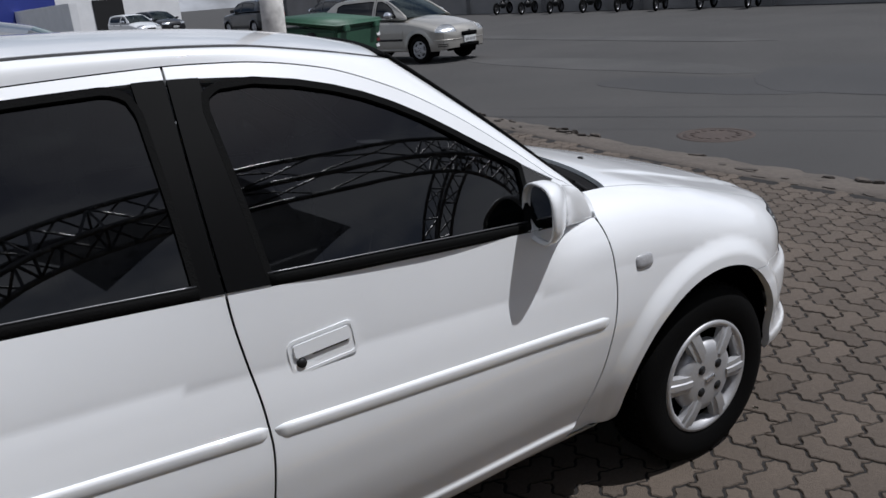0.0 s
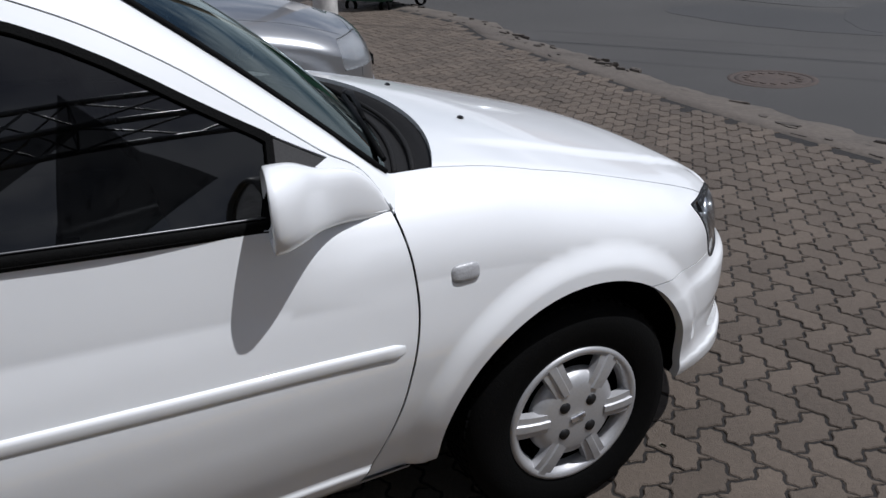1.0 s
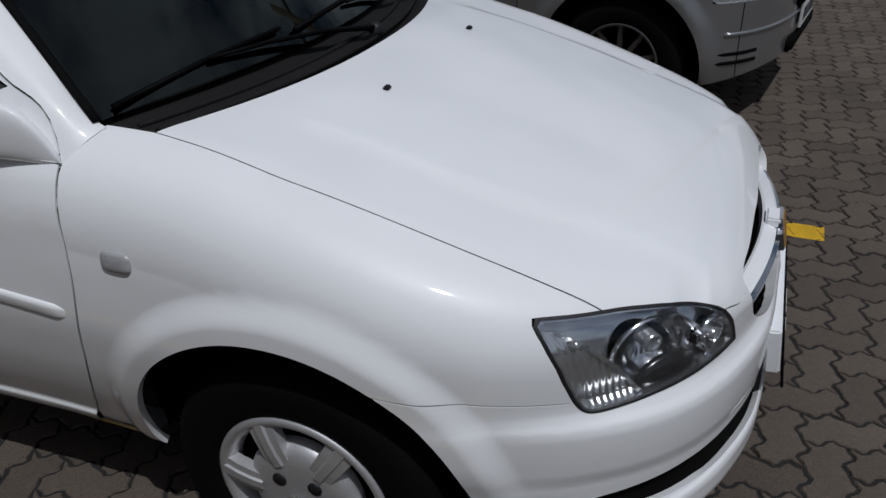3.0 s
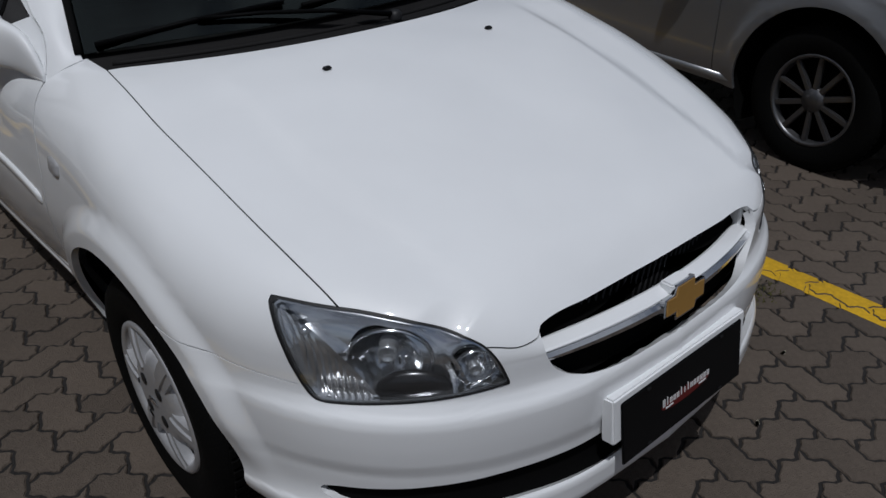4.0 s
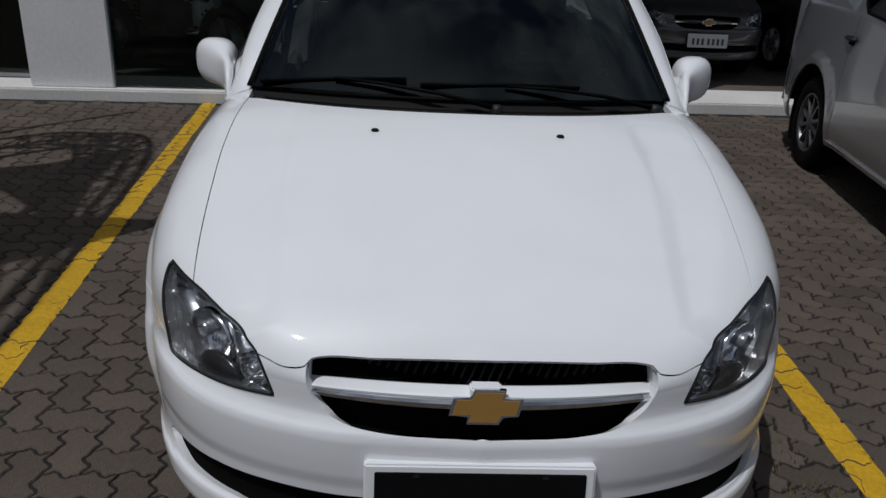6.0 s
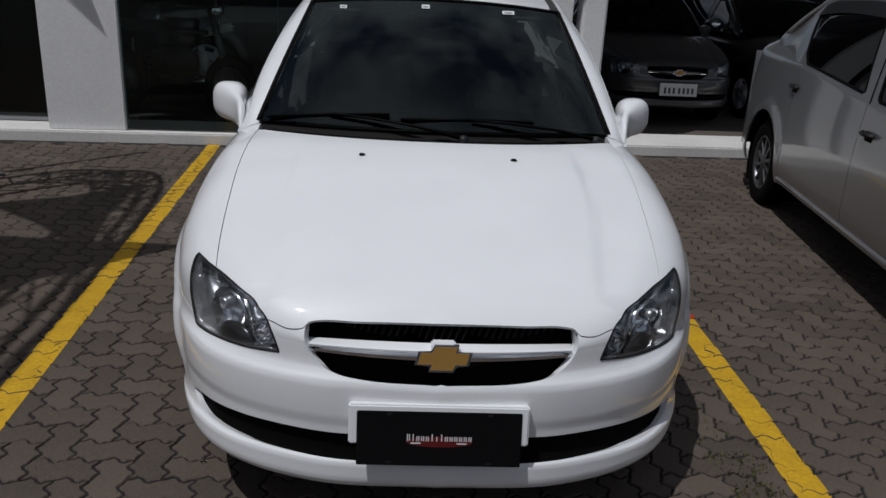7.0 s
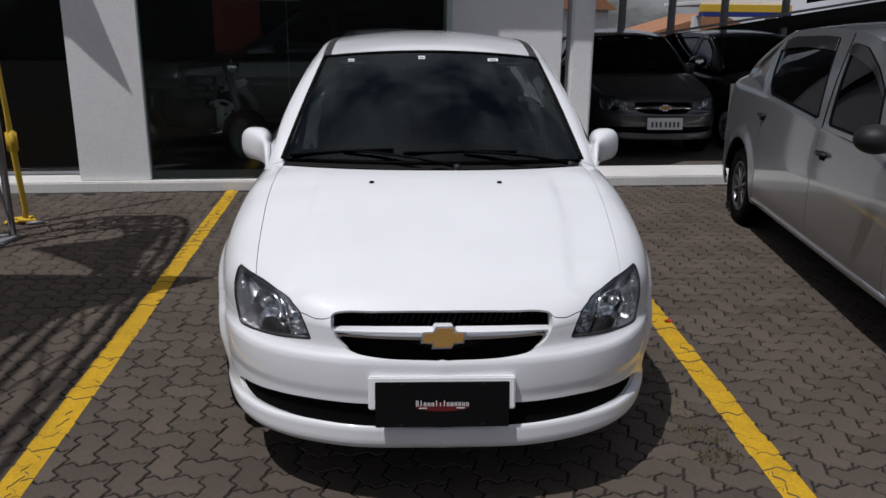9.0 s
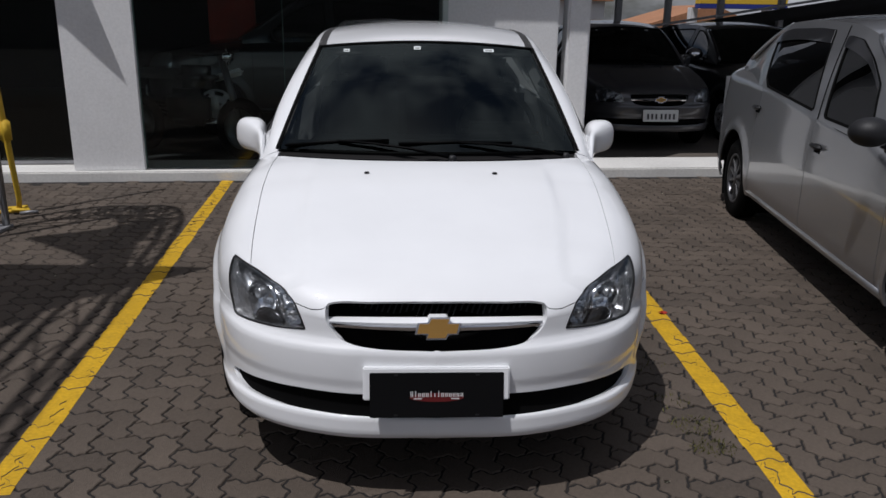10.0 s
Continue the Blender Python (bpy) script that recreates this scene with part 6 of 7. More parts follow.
SEDAN = dict(front=0.66, base=3.09, rear=0.80, half=0.865, arch=0.375, tyre=0.30, lean=0.40, crown=0.025, rear_taper=0.09, lamp_back=0.29,
    top_y=[-0.66, -0.61, -0.43, 0.12, 0.50, 0.82, 1.12, 1.70, 2.72, 3.05, 3.32, 3.78, 3.86, 3.89], top_z=[0.60, 0.70, 0.80, 0.93, 0.965, 1.03, 1.045, 1.085, 1.155, 1.165, 1.168, 1.170, 1.14, 1.02],
    belt_y=[0.32, 1.12, 1.70, 2.72, 3.32], belt_z=[0.895, 0.905, 0.945, 1.018, 1.07],
    roof_y=[0.42, 0.72, 1.02, 1.37, 1.82, 2.36, 2.74, 2.95, 3.26, 3.48], roof_z=[0.94, 1.09, 1.26, 1.40, 1.462, 1.475, 1.455, 1.42, 1.285, 1.18], cab=(0.46, 3.46),
    windows=[[(0.84, 0.930), (1.50, 0.950), (1.73, 1.395), (1.52, 1.375), (1.27, 1.28), (1.05, 1.17)], [(1.66, 0.965), (2.60, 1.030), (2.70, 1.09), (2.86, 1.315), (2.80, 1.39), (2.66, 1.418), (2.20, 1.428), (1.95, 1.42)]],
    seams=[0.50, 1.56, 2.66], lids=(0.3, 2.9), handles=[(1.43, 0.80), (2.66, 0.885)], roof_span=(1.32, 2.78), screen_base=(0.48, 3.40), visor=True, mirror_y=0.60, mirror_size=0.82, tuck=0.034, rear_tuck=0.07, seam_lean=0.47)
SMALL = dict(front=0.76, base=2.42, rear=0.62, half=0.80, arch=0.33, lean=0.42,
    top_y=[-0.76, -0.66, -0.40, 0.0, 0.36, 1.0, 2.4, 2.8, 3.04], top_z=[0.62, 0.72, 0.80, 0.90, 0.95, 0.97, 1.0, 1.0, 0.95],
    belt_y=[0.2, 0.6, 1.5, 2.5, 3.1], belt_z=[0.90, 0.92, 0.95, 0.97, 0.98],
    roof_y=[0.3, 0.6, 0.85, 1.15, 1.6, 2.2, 2.6, 2.85, 3.05], roof_z=[0.93, 1.10, 1.24, 1.35, 1.39, 1.385, 1.35, 1.22, 1.02], cab=(0.34, 3.02),
    windows=[[(0.62, 0.955), (1.28, 0.98), (1.30, 1.32), (1.16, 1.32), (0.98, 1.25), (0.82, 1.16)], [(1.40, 0.985), (2.55, 1.01), (2.56, 1.25), (2.40, 1.31), (1.55, 1.335), (1.40, 1.33)]],
    seams=[0.44, 1.34, 2.15], lids=(0.3, 2.6), handles=[(1.22, 0.84), (2.02, 0.86)], roof_span=(1.0, 2.68), screen_base=(0.32, 2.96), strip=0.52, strip_m=M["black_plastic"], cap=True, mirror_m=None)
SMALL["mirror_m"] = M["chrome"]
TALL = dict(SMALL, half=0.86, base=2.60, rear=0.72, tyre=0.33, arch=0.38, strip=None,
    top_y=[-0.76, -0.66, -0.40, 0.0, 0.36, 1.0, 2.4, 3.0, 3.32], top_z=[0.78, 0.90, 0.99, 1.05, 1.09, 1.10, 1.12, 1.12, 1.05],
    belt_y=[0.2, 0.6, 1.5, 2.5, 3.3], belt_z=[1.04, 1.06, 1.08, 1.10, 1.10],
    roof_y=[0.3, 0.6, 0.85, 1.15, 1.6, 2.2, 2.8, 3.1, 3.3], roof_z=[1.10, 1.28, 1.44, 1.56, 1.62, 1.61, 1.56, 1.40, 1.15], cab=(0.34, 3.28),
    windows=[[(0.62, 1.10), (1.32, 1.12), (1.34, 1.52), (1.16, 1.50), (0.98, 1.42), (0.82, 1.32)], [(1.44, 1.12), (2.7, 1.14), (2.72, 1.42), (2.5, 1.50), (1.55, 1.545), (1.44, 1.53)]],
    seams=[0.44, 1.38, 2.30], handles=[(1.26, 0.98), (2.16, 1.0)], roof_span=(1.0, 2.86), screen_base=(0.32, 3.2), mirror_m=M["black_plastic"])

plain_car("parked_car", "silver four-door sedan with smoked rain visors in the next bay", SEDAN, M["silver_paint"], Matrix.Translation((2.855, 0.02, 0)) @ Matrix.Rotation(radians(-8.2), 4, "Z") @ Matrix.Translation((0, -0.20, 0)))

# the same model again, in grey, under the yard roof
grey_car = copy_thing(white_car, at_front(2.84, 2.05, 0.025) @ Matrix.Rotation(radians(-2), 4, "Z"))
tagged(grey_car, "dark grey four-door sedan in the covered yard")
for o in grey_car.children_recursive:
    for slot in o.material_slots:
        if slot.material is M["white_paint"]:
            slot.link = "OBJECT"
            slot.material = M["grey_paint"]
for top_o in [o for o in grey_car.children if o.name.startswith(("plate_holder", "dealer_plate"))]:
    for o in [*top_o.children_recursive, top_o]:
        bpy.data.objects.remove(o)
gp = part("number_plate", box(0.40, 0.01, 0.13, (0, 0, 0), 0.003), M["plate_white"], grey_car, "pale number plate with dark bars")
gp.matrix_basis = pose(0, -0.80, 0.42, -6, 0, 0)
for k in range(7):
    part("plate_bar", box(0.022, 0.004, 0.060, (-0.145 + 0.047 * k + (0.012 if k > 2 else 0), -0.006, -0.01)), M["print_dark"], gp)
plain_car("parked_car", "black hatchback in the covered yard", SMALL, M["black_paint"], at_front(4.75, 2.2, 0.025))
plain_car("parked_car", "black tall car shown inside the showroom", TALL, M["black_paint"], at_front(-2.35, 3.1, 0.092) @ Matrix.Rotation(radians(-78), 4, "Z"))

# ---------------------------------------------------------------- arched truss with a shade sail, beside the bays
def lattice(name, label, curve, n, size=0.29):
    ob = thing(name, label, "truss")
    rows = []
    for i in range(n + 1):
        p = Vector(curve(i / n))
        d = (Vector(curve(min(1, i / n + 0.01))) - Vector(curve(max(0, i / n - 0.01)))).normalized()
        a = Vector((0, 0, 1)).cross(d)
        a = Vector((1, 0, 0)) if a.length < 0.05 else a.normalized()
        b = d.cross(a).normalized()
        rows.append([p + (a * u + b * v) * size / 2 for u, v in ((-1, -1), (1, -1), (1, 1), (-1, 1))])
    for c in range(4):
        part("chord", tube([r[c] for r in rows], 0.025, 8), M["steel"], ob)
    for i in range(n):
        for c in range(4):
            q = (c + 1) % 4
            part("brace", tube([rows[i][c], rows[i + 1][q]] if i % 2 else [rows[i][q], rows[i + 1][c]], 0.010, 6, False), M["steel"], ob)
            if i % 3 == 0:
                part("brace", tube([rows[i][c], rows[i][q]], 0.010, 6, False), M["steel"], ob)
    for end in (rows[0], rows[-1]):
        c = sum(end, Vector()) / 4
        if c.z < 0.3:
            part("foot", box(0.36, 0.36, 0.02, (c.x, c.y, 0.02), 0.004), M["galvanised"], ob)
    return ob


def arch(k):
    """A portal with upright legs and round corners."""
    a = math.pi * k
    c, q = math.cos(a), math.sin(a)
    y = -0.50 + 2.90 * math.copysign(abs(c) ** 0.42, c)
    return (-3.03 + 0.066 * (2.40 - y), y, 0.02 + 3.42 * q ** 0.42)


lattice("arched_truss", "silver lattice truss bent to a portal over the bays", arch, 44)
arch_b = lambda k: (-2.80 - 4.2 * k, -2.40 + 0.6 * k, 3.40 * (1 - k ** 2.2) + 0.02)
lattice("arched_truss", "silver lattice truss leg curving down from the portal", arch_b, 20)


# the sail cloth is knitted and lets some light through
_n, _l = M["sail"].node_tree.nodes, M["sail"].node_tree.links
_out = _n["Material Output"].inputs["Surface"]
_mix, _tr = _n.new("ShaderNodeMixShader"), _n.new("ShaderNodeBsdfTransparent")
_mix.inputs["Fac"].default_value = 0.22
_cloth = _out.links[0].from_socket
_l.new(_cloth, _mix.inputs[1])
_l.new(_tr.outputs["BSDF"], _mix.inputs[2])
_l.new(_mix.outputs["Shader"], _out)


def sail(name, label, corners, sag):
    ob_bm = bmesh.new()
    A, B, C = (Vector(c) for c in corners)
    n = 18
    grid = {}
    for i in range(n + 1):
        for j in range(n + 1 - i):
            u, v = i / n, j / n
            w = 1 - u - v
            p = A * w + B * u + C * v
            mid = (A + B + C) / 3
            pull = 4 * (u * v + v * w + w * u) / (4 / 3)
            edge_pull = 1 - 27 * u * v * w
            p = p.lerp(mid, 0.30 * edge_pull * max(0.0, 1 - (max(u, v, w) - 0.5) * 2 if max(u, v, w) > 0.5 else 1) * 0.6)
            p.z -= sag * 27 * u * v * w
            grid[i, j] = ob_bm.verts.new(p)
    for i in range(n):
        for j in range(n - i):
            ob_bm.faces.new((grid[i, j], grid[i + 1, j], grid[i, j + 1]))
            if i + j < n - 1:
                ob_bm.faces.new((grid[i + 1, j], grid[i + 1, j + 1], grid[i, j + 1]))
    bmesh.ops.solidify(ob_bm, geom=ob_bm.faces[:], thickness=0.004)
    return tagged(part(name, soft(ob_bm), M["sail"], None), label, "shade sail")


sail("shade_sail", "dark triangular shade sail stretched from the truss", ((-3.70, 1.20, 3.3), (-2.98, 1.75, 3.4), (-2.80, 0.30, 3.4)), 0.06)
sail("shade_sail", "dark triangular shade sail hung below the truss", ((-2.25, 0.62, 3.1), (-4.90, 0.95, 3.0), (-3.10, -0.60, 2.9)), 0.10)
# unseen sail, its corners set to throw a shadow on the pier
sail("shade_sail", "dark triangular sail at the fascia, added out of view to shade the pier", ((-3.12, 3.665, 2.63), (-3.30, 4.175, 3.50), (-4.04, 3.575, 3.40)), 0.03)

# yellow ratchet strap from the truss to the ground
strap = thing("ratchet_strap", "yellow ratchet strap tying the truss to the ground", "strap")
part("webbing", tube([(-3.10, 2.90, 2.9), (-3.02, 2.96, 0.86), (-3.01, 2.96, 0.60), (-2.99, 2.98, 0.12), (-3.0, 2.98, 0.02)], [0.030, 0.032, 0.040, 0.034, 0.034], 8, flat=0.4), M["strap"], strap)
part("ratchet", soft(box(0.075, 0.05, 0.16, (-3.005, 2.95, 0.63), 0.012, 2)), M["strap"], strap)
part("loop", tube([(-3.0, 2.98, 0.03), (-3.12, 2.93, 0.025), (-3.14, 3.02, 0.03), (-2.98, 3.05, 0.04), (-2.93, 2.97, 0.03), (-3.03, 2.93, 0.05)], 0.024, 8, flat=0.6), M["strap"], strap)
part("ground_ring", tube([(-2.97, 2.93, 0.02), (-2.9, 2.93, 0.03), (-2.86, 2.97, 0.02)], 0.012, 8), M["galvanised"], strap)

# ---------------------------------------------------------------- yard behind: posts, rail, sign, house
for k, (x, y) in enumerate(((3.35, 4.6), (4.15, 4.7), (5.0, 4.75), (6.0, 4.8))):
    post = thing("steel_post", "grey square steel post of the yard fence", "post", at_front(x, y, 0.02), group="yard posts")
    part("shaft", box(0.09, 0.09, 2.95, (0, 0, 1.475), 0.006), M["galvanised"], post)
    part("base_plate", box(0.18, 0.18, 0.015, (0, 0, 0.008), 0.003), M["galvanised"], post)
rail = thing("sloping_beam", "dark sloping beam of the yard roof", "beam", at_front(0, 0, 0))
part("beam", box(6.0, 0.10, 0.16, (0, 0, 0), 0.006), M["shade_black"], rail).matrix_basis = pose(5.6, 4.55, 1.53, 0, -9, 0)
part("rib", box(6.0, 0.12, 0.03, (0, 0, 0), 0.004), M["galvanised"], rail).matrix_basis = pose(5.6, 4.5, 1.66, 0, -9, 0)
# near-black boards stand for the shaded roof structure
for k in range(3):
    part("panel", box(3.4, 0.04, 0.20, (0, 0, 0), 0.004), M["shade_black"], rail).matrix_basis = pose(7.9, 4.62, 2.22 + 0.27 * k, 0, -9, 0)
front_box("wall_yard", 1.5, 9.0, 7.6, 7.75, 0.09, 1.15, M["shade_black"], "dark low wall of the yard")
# sheet painted near-black in place of the shaded shed interior
shed = setting("wall_shed", prism([(3.3, 0.09), (9.0, 0.09), (9.0, 2.05), (3.3, 1.13)], -0.06, 0.06, 0, "XZ"), M["shade_black"], "near-black sheet under the sloping beam, standing for the shed's shade")
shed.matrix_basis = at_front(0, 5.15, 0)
sign = thing("fuel_canopy", "blue and yellow canopy fascia of a building beyond the yard", "canopy", at_front(9.15, 12.5, 0))
part("yellow_band", box(2.3, 0.3, 0.18, (0, 0, 1.97), 0.01), M["yellow_board"], sign)
part("blue_band", box(2.3, 0.32, 0.11, (0, 0, 1.825), 0.01), M["blue_board"], sign)
part("soffit", box(2.3, 2.5, 0.1, (0, 1.3, 2.11), 0.01), M["white_wall"], sign)
for dx in (-1.0, 1.0):
    part("leg", box(0.2, 0.2, 1.8, (dx, 0.6, 0.9), 0.01), M["white_wall"], sign)
for x, y, w, h, nm in ((5.15, 16.0, 2.2, 1.95, "white house with an orange tiled gable beyond the yard"), (9.8, 18.0, 4.0, 1.2, "pale low house with a tiled roof far behind")):
    hs = thing("house", nm, "house", at_front(x, y, 0))
    part("wall", box(w, 3.0, h, (0, 0, h / 2), 0.01), M["white_wall"], hs)
    part("roof", prism([(-w / 2 - 0.2, h), (w / 2 + 0.2, h), (w * 0.1, h + 0.75)], -1.7, 1.7, 0, "XZ"), M["roof_tile"], hs)
    wn_o = part("window", box(0.5, 0.05, 0.5, (0.3, -1.52, h * 0.55), 0.005), M["white_step"], hs)
    part("pane", box(0.42, 0.02, 0.42, (0.3, -1.55, h * 0.55)), M["dark_glass"], wn_o)

# ---------------------------------------------------------------- street side
plain_car("parked_car", "beige-silver estate car waiting on the road", dict(SMALL, rear=0.95, strip=0.50), M["beige_paint"], Matrix.Translation((12.75, -8.15, -0.04)) @ Matrix.Rotation(radians(-74), 4, "Z"))
plain_car("parked_car", "black off-road wagon parked along the far street", TALL, M["black_paint"], Matrix.Translation((41.0, -14.0, -0.04)) @ Matrix.Rotation(radians(100), 4, "Z"))
plain_car("parked_car", "white compact car parked by the far wall", SMALL, M["pale_paint"], Matrix.Translation((46.5, -10.2, -0.04)) @ Matrix.Rotation(radians(-75), 4, "Z"))
plain_car("parked_car", "dark sedan parked by the far wall", SEDAN, M["black_paint"], Matrix.Translation((52.0, -13.2, -0.04)) @ Matrix.Rotation(radians(-75), 4, "Z"))
plain_car("parked_car", "dark car parked across the street", SMALL, M["black_paint"], Matrix.Translation((30.0, -13.5, -0.04)) @ Matrix.Rotation(radians(95), 4, "Z"))

bin_o = thing("waste_container", "green plastic waste container with a sloping lid", "waste container", Matrix.Translation((9.15, -3.70, -0.04)) @ Matrix.Rotation(radians(-58), 4, "Z"))
body_b = bmesh.new()
lo = [body_b.verts.new(p) for p in ((-0.56, -0.38, 0.16), (0.56, -0.38, 0.16), (0.56, 0.38, 0.16), (-0.56, 0.38, 0.16))]
hi = [body_b.verts.new(p) for p in ((-0.68, -0.52, 1.05), (0.68, -0.52, 1.05), (0.68, 0.52, 1.12), (-0.68, 0.52, 1.12))]
body_b.faces.new(list(reversed(lo)))
body_b.faces.new(hi)
for k in range(4):
    body_b.faces.new((lo[k], lo[(k + 1) % 4], hi[(k + 1) % 4], hi[k]))
bmesh.ops.bevel(body_b, geom=body_b.edges[:], offset=0.04, segments=3, affect="EDGES")
part("tub", body_b, M["green_bin"], bin_o)
part("lid", soft(box(1.44, 1.12, 0.09, (0, 0, 1.17), 0.04, 3, Matrix.Rotation(radians(7), 3, "X"))), M["green_bin"], bin_o, "green lid")
for sx in (-1, 1):
    part("lid_handle", box(0.16, 0.05, 0.09, (sx * 0.45, -0.56, 1.06), 0.012), M["green_bin"], bin_o)
    part("trunnion", lathe([(0.0, 0.09), (0.10, 0.085), (0.12, 0.05), (0.12, 0.0)], 20, "X"), M["black_plastic"], bin_o).matrix_basis = Matrix.Translation((sx * 0.62, -0.1, 0.95)) @ Matrix.Rotation(0 if sx > 0 else math.pi, 4, "Z")
    for sy in (-1, 1):
        part("castor", lathe([(-0.025, 0.07), (-0.03, 0.09), (0.03, 0.09), (0.025, 0.07)], 20, "X"), M["rubber"], bin_o).matrix_basis = Matrix.Translation((sx * 0.46, sy * 0.30, 0.09))
for k in range(3):
    part("reflective_stripe", box(0.10, 0.004, 0.06, (0.60, -0.475 - 0.012 * k, 0.74 + 0.085 * k), 0, 1, Matrix.Rotation(radians(-9), 3, "X")), M["print_red"] if k % 2 else M["print_white"], bin_o)

pole = thing("street_pole", "timber street pole with a limewashed foot", "pole", Matrix.Translation((8.75, -2.62, -0.04)) @ Matrix.Rotation(radians(-3), 4, "Y"))
part("foot", lathe([(0.0, 0.17), (0.4, 0.168), (1.2, 0.164), (2.2, 0.158), (2.205, 0.0)], 24, "Z"), M["limewash"], pole, "limewashed foot")
part("shaft", lathe([(2.205, 0.152), (4.0, 0.14), (8.0, 0.12), (8.0, 0.0)], 24, "Z"), M["bark"], pole)
part("cross_arm", box(0.1, 2.0, 0.12, (0, 0, 7.3), 0.01), M["bark"], pole)
for k, (dy, z, sag) in enumerate(((-0.8, 7.4, 0.5), (0.0, 7.4, 0.6), (0.8, 7.4, 0.45), (0.1, 6.2, 0.8), (0.2, 5.9, 0.9))):
    wire = part("wire", tube([(9.0 - 46 * u, -2.78 + dy - 9.0 * min(1, u * 3), z - sag * 4 * u * (1 - u)) for u in steps(0, 1, 20)], 0.006, 6), M["gap"], None)
    tagged(wire, "black overhead wire sagging along the street", "wire", "street wires")

# far side of the street and the far end
far = setting("wall_street", box(90, 0.4, 2.6, (20, -25.5, 1.2), 0.02), M["grey_wall"], "grey wall across the street")
for k in range(14):
    part("wall_post", box(0.4, 0.5, 2.9, (-22 + 6.4 * k, -25.3, 1.35), 0.02), M["grey_wall"], far)
for x, w, h, mt, lb in ((-14, 16, 3.2, "white_wall", "pale house across the street"), (8, 18, 3.4, "grey_wall", "grey house across the street"), (32, 20, 3.1, "white_wall", "pale low building across the street")):
    hs = thing("house", lb, "house", Matrix.Translation((x, -33, 0)))
    part("wall", box(w, 8, h, (0, 0, h / 2), 0.02), M[mt], hs)
    part("roof", prism([(-w / 2 - 0.4, h), (w / 2 + 0.4, h), (0, h + 1.1)], -4.4, 4.4, 0, "XZ"), M["roof_tile"], hs)
    for i in range(int(w // 3)):
        for j in range(1):
            wo = part("window", box(1.2, 0.1, 1.2, (-w / 2 + 2 + 3 * i, 4.03, 1.6 + 2.4 * j), 0.01), M["white_step"], hs)
            part("pane", box(1.05, 0.06, 1.05, (-w / 2 + 2 + 3 * i, 4.07, 1.6 + 2.4 * j)), M["dark_glass"], wo)
setting("wall_far", box(30, 0.4, 2.3, (58, -6.0, 1.0), 0.02), M["white_wall"], "white wall at the far end of the street")
bh = thing("house", "building with a blue front at the far end of the street", "house", Matrix.Translation((70, -9.0, 0)) @ Matrix.Rotation(radians(-80), 4, "Z"))
part("wall", box(18, 8, 6, (0, 0, 3), 0.02), M["white_wall"], bh)
part("blue_front", box(6, 0.2, 4, (-4, -4.1, 2.6), 0.02), M["blue_board"], bh)
part("door", box(2.4, 0.1, 2.6, (3, -4.05, 1.3), 0.02), M["shade_black"], bh)

# motorbikes parked along the far wall
def motorbike(m):
    b = thing("motorcycle", "dark motorcycle parked by the far wall", "motorcycle", m, group="motorcycles")
    for y in (-0.62, 0.62):
        w = part("wheel", lathe([(-0.03, 0.20), (-0.045, 0.27), (0, 0.30), (0.045, 0.27), (0.03, 0.20)], 24, "X"), M["rubber"], b)
        w.matrix_basis = Matrix.Translation((0, y, 0.30))
        part("rim", lathe([(-0.02, 0.20), (0.02, 0.20), (0.03, 0.03), (-0.03, 0.03)], 16, "X"), M["alloy"], w)
    part("frame", soft(box(0.22, 0.5, 0.36, (0, 0.0, 0.48), 0.08, 3)), M["black_plastic"], b)
    part("tank", soft(box(0.28, 0.46, 0.22, (0, -0.12, 0.78), 0.09, 4)), M["black_paint"], b)
    part("seat", soft(box(0.26, 0.62, 0.09, (0, 0.38, 0.80), 0.035, 3)), M["seat_cloth"], b)
    part("fork", tube([(0, -0.62, 0.30), (0, -0.42, 1.0)], 0.035, 8), M["alloy"], b)
    part("handlebar", tube([(-0.36, -0.36, 1.02), (0, -0.42, 1.0), (0.36, -0.36, 1.02)], 0.014, 8), M["black_plastic"], b)
    return b


bike = motorbike(Matrix.Translation((31.0, -24.2, -0.04)) @ Matrix.Rotation(radians(20), 4, "Z"))
for k in range(1, 8):
    copy_thing(bike, Matrix.Translation((31.0 - 2.1 * k, -24.2 + 0.1 * (k % 3), -0.04)) @ Matrix.Rotation(radians(14 + 5 * (k % 3)), 4, "Z"))

# one more motorcycle stands in the showroom behind the glass
shown = copy_thing(bike, at_front(-2.21, 0.905, 0.092) @ Matrix.Rotation(radians(62), 4, "Z"))
tagged(shown, "dark motorcycle with pale fairing standing in the showroom behind the glass", "motorcycle")
part("side_panel", soft(box(0.03, 0.13, 0.17, (0.15, -0.18, 0.50), 0.012, 3)), M["print_white"], shown, "pale side panel")
part("fairing", soft(box(0.10, 0.36, 0.07, (0.12, -0.40, 0.80), 0.03, 3, Matrix.Rotation(radians(-14), 3, "X"))), M["print_white"], shown, "pale fairing")
part("headlamp", soft(box(0.15, 0.10, 0.15, (0, -0.50, 0.98), 0.04, 3)), M["chrome"], shown, "chrome headlamp")
part("exhaust", tube([(0.14, -0.30, 0.34), (0.15, 0.0, 0.30), (0.17, 0.60, 0.42)], 0.032, 10), M["chrome"], shown)

# ---------------------------------------------------------------- small things on the pavers
BAY_LINES = ((-1.38, -0.70, -1.725, front_y(-1.7) - 0.02, 0.105), (1.150, -0.975, 1.262, front_y(1.3) - 0.02, 0.108))
straw = tagged(part("drinking_straw", tube([(2.31, -1.45, 0.014), (2.25, -1.63, 0.014)], 0.006, 8), M["print_white"], None), "white paper straw lying on the pavers", "straw")
leafb = bmesh.new()
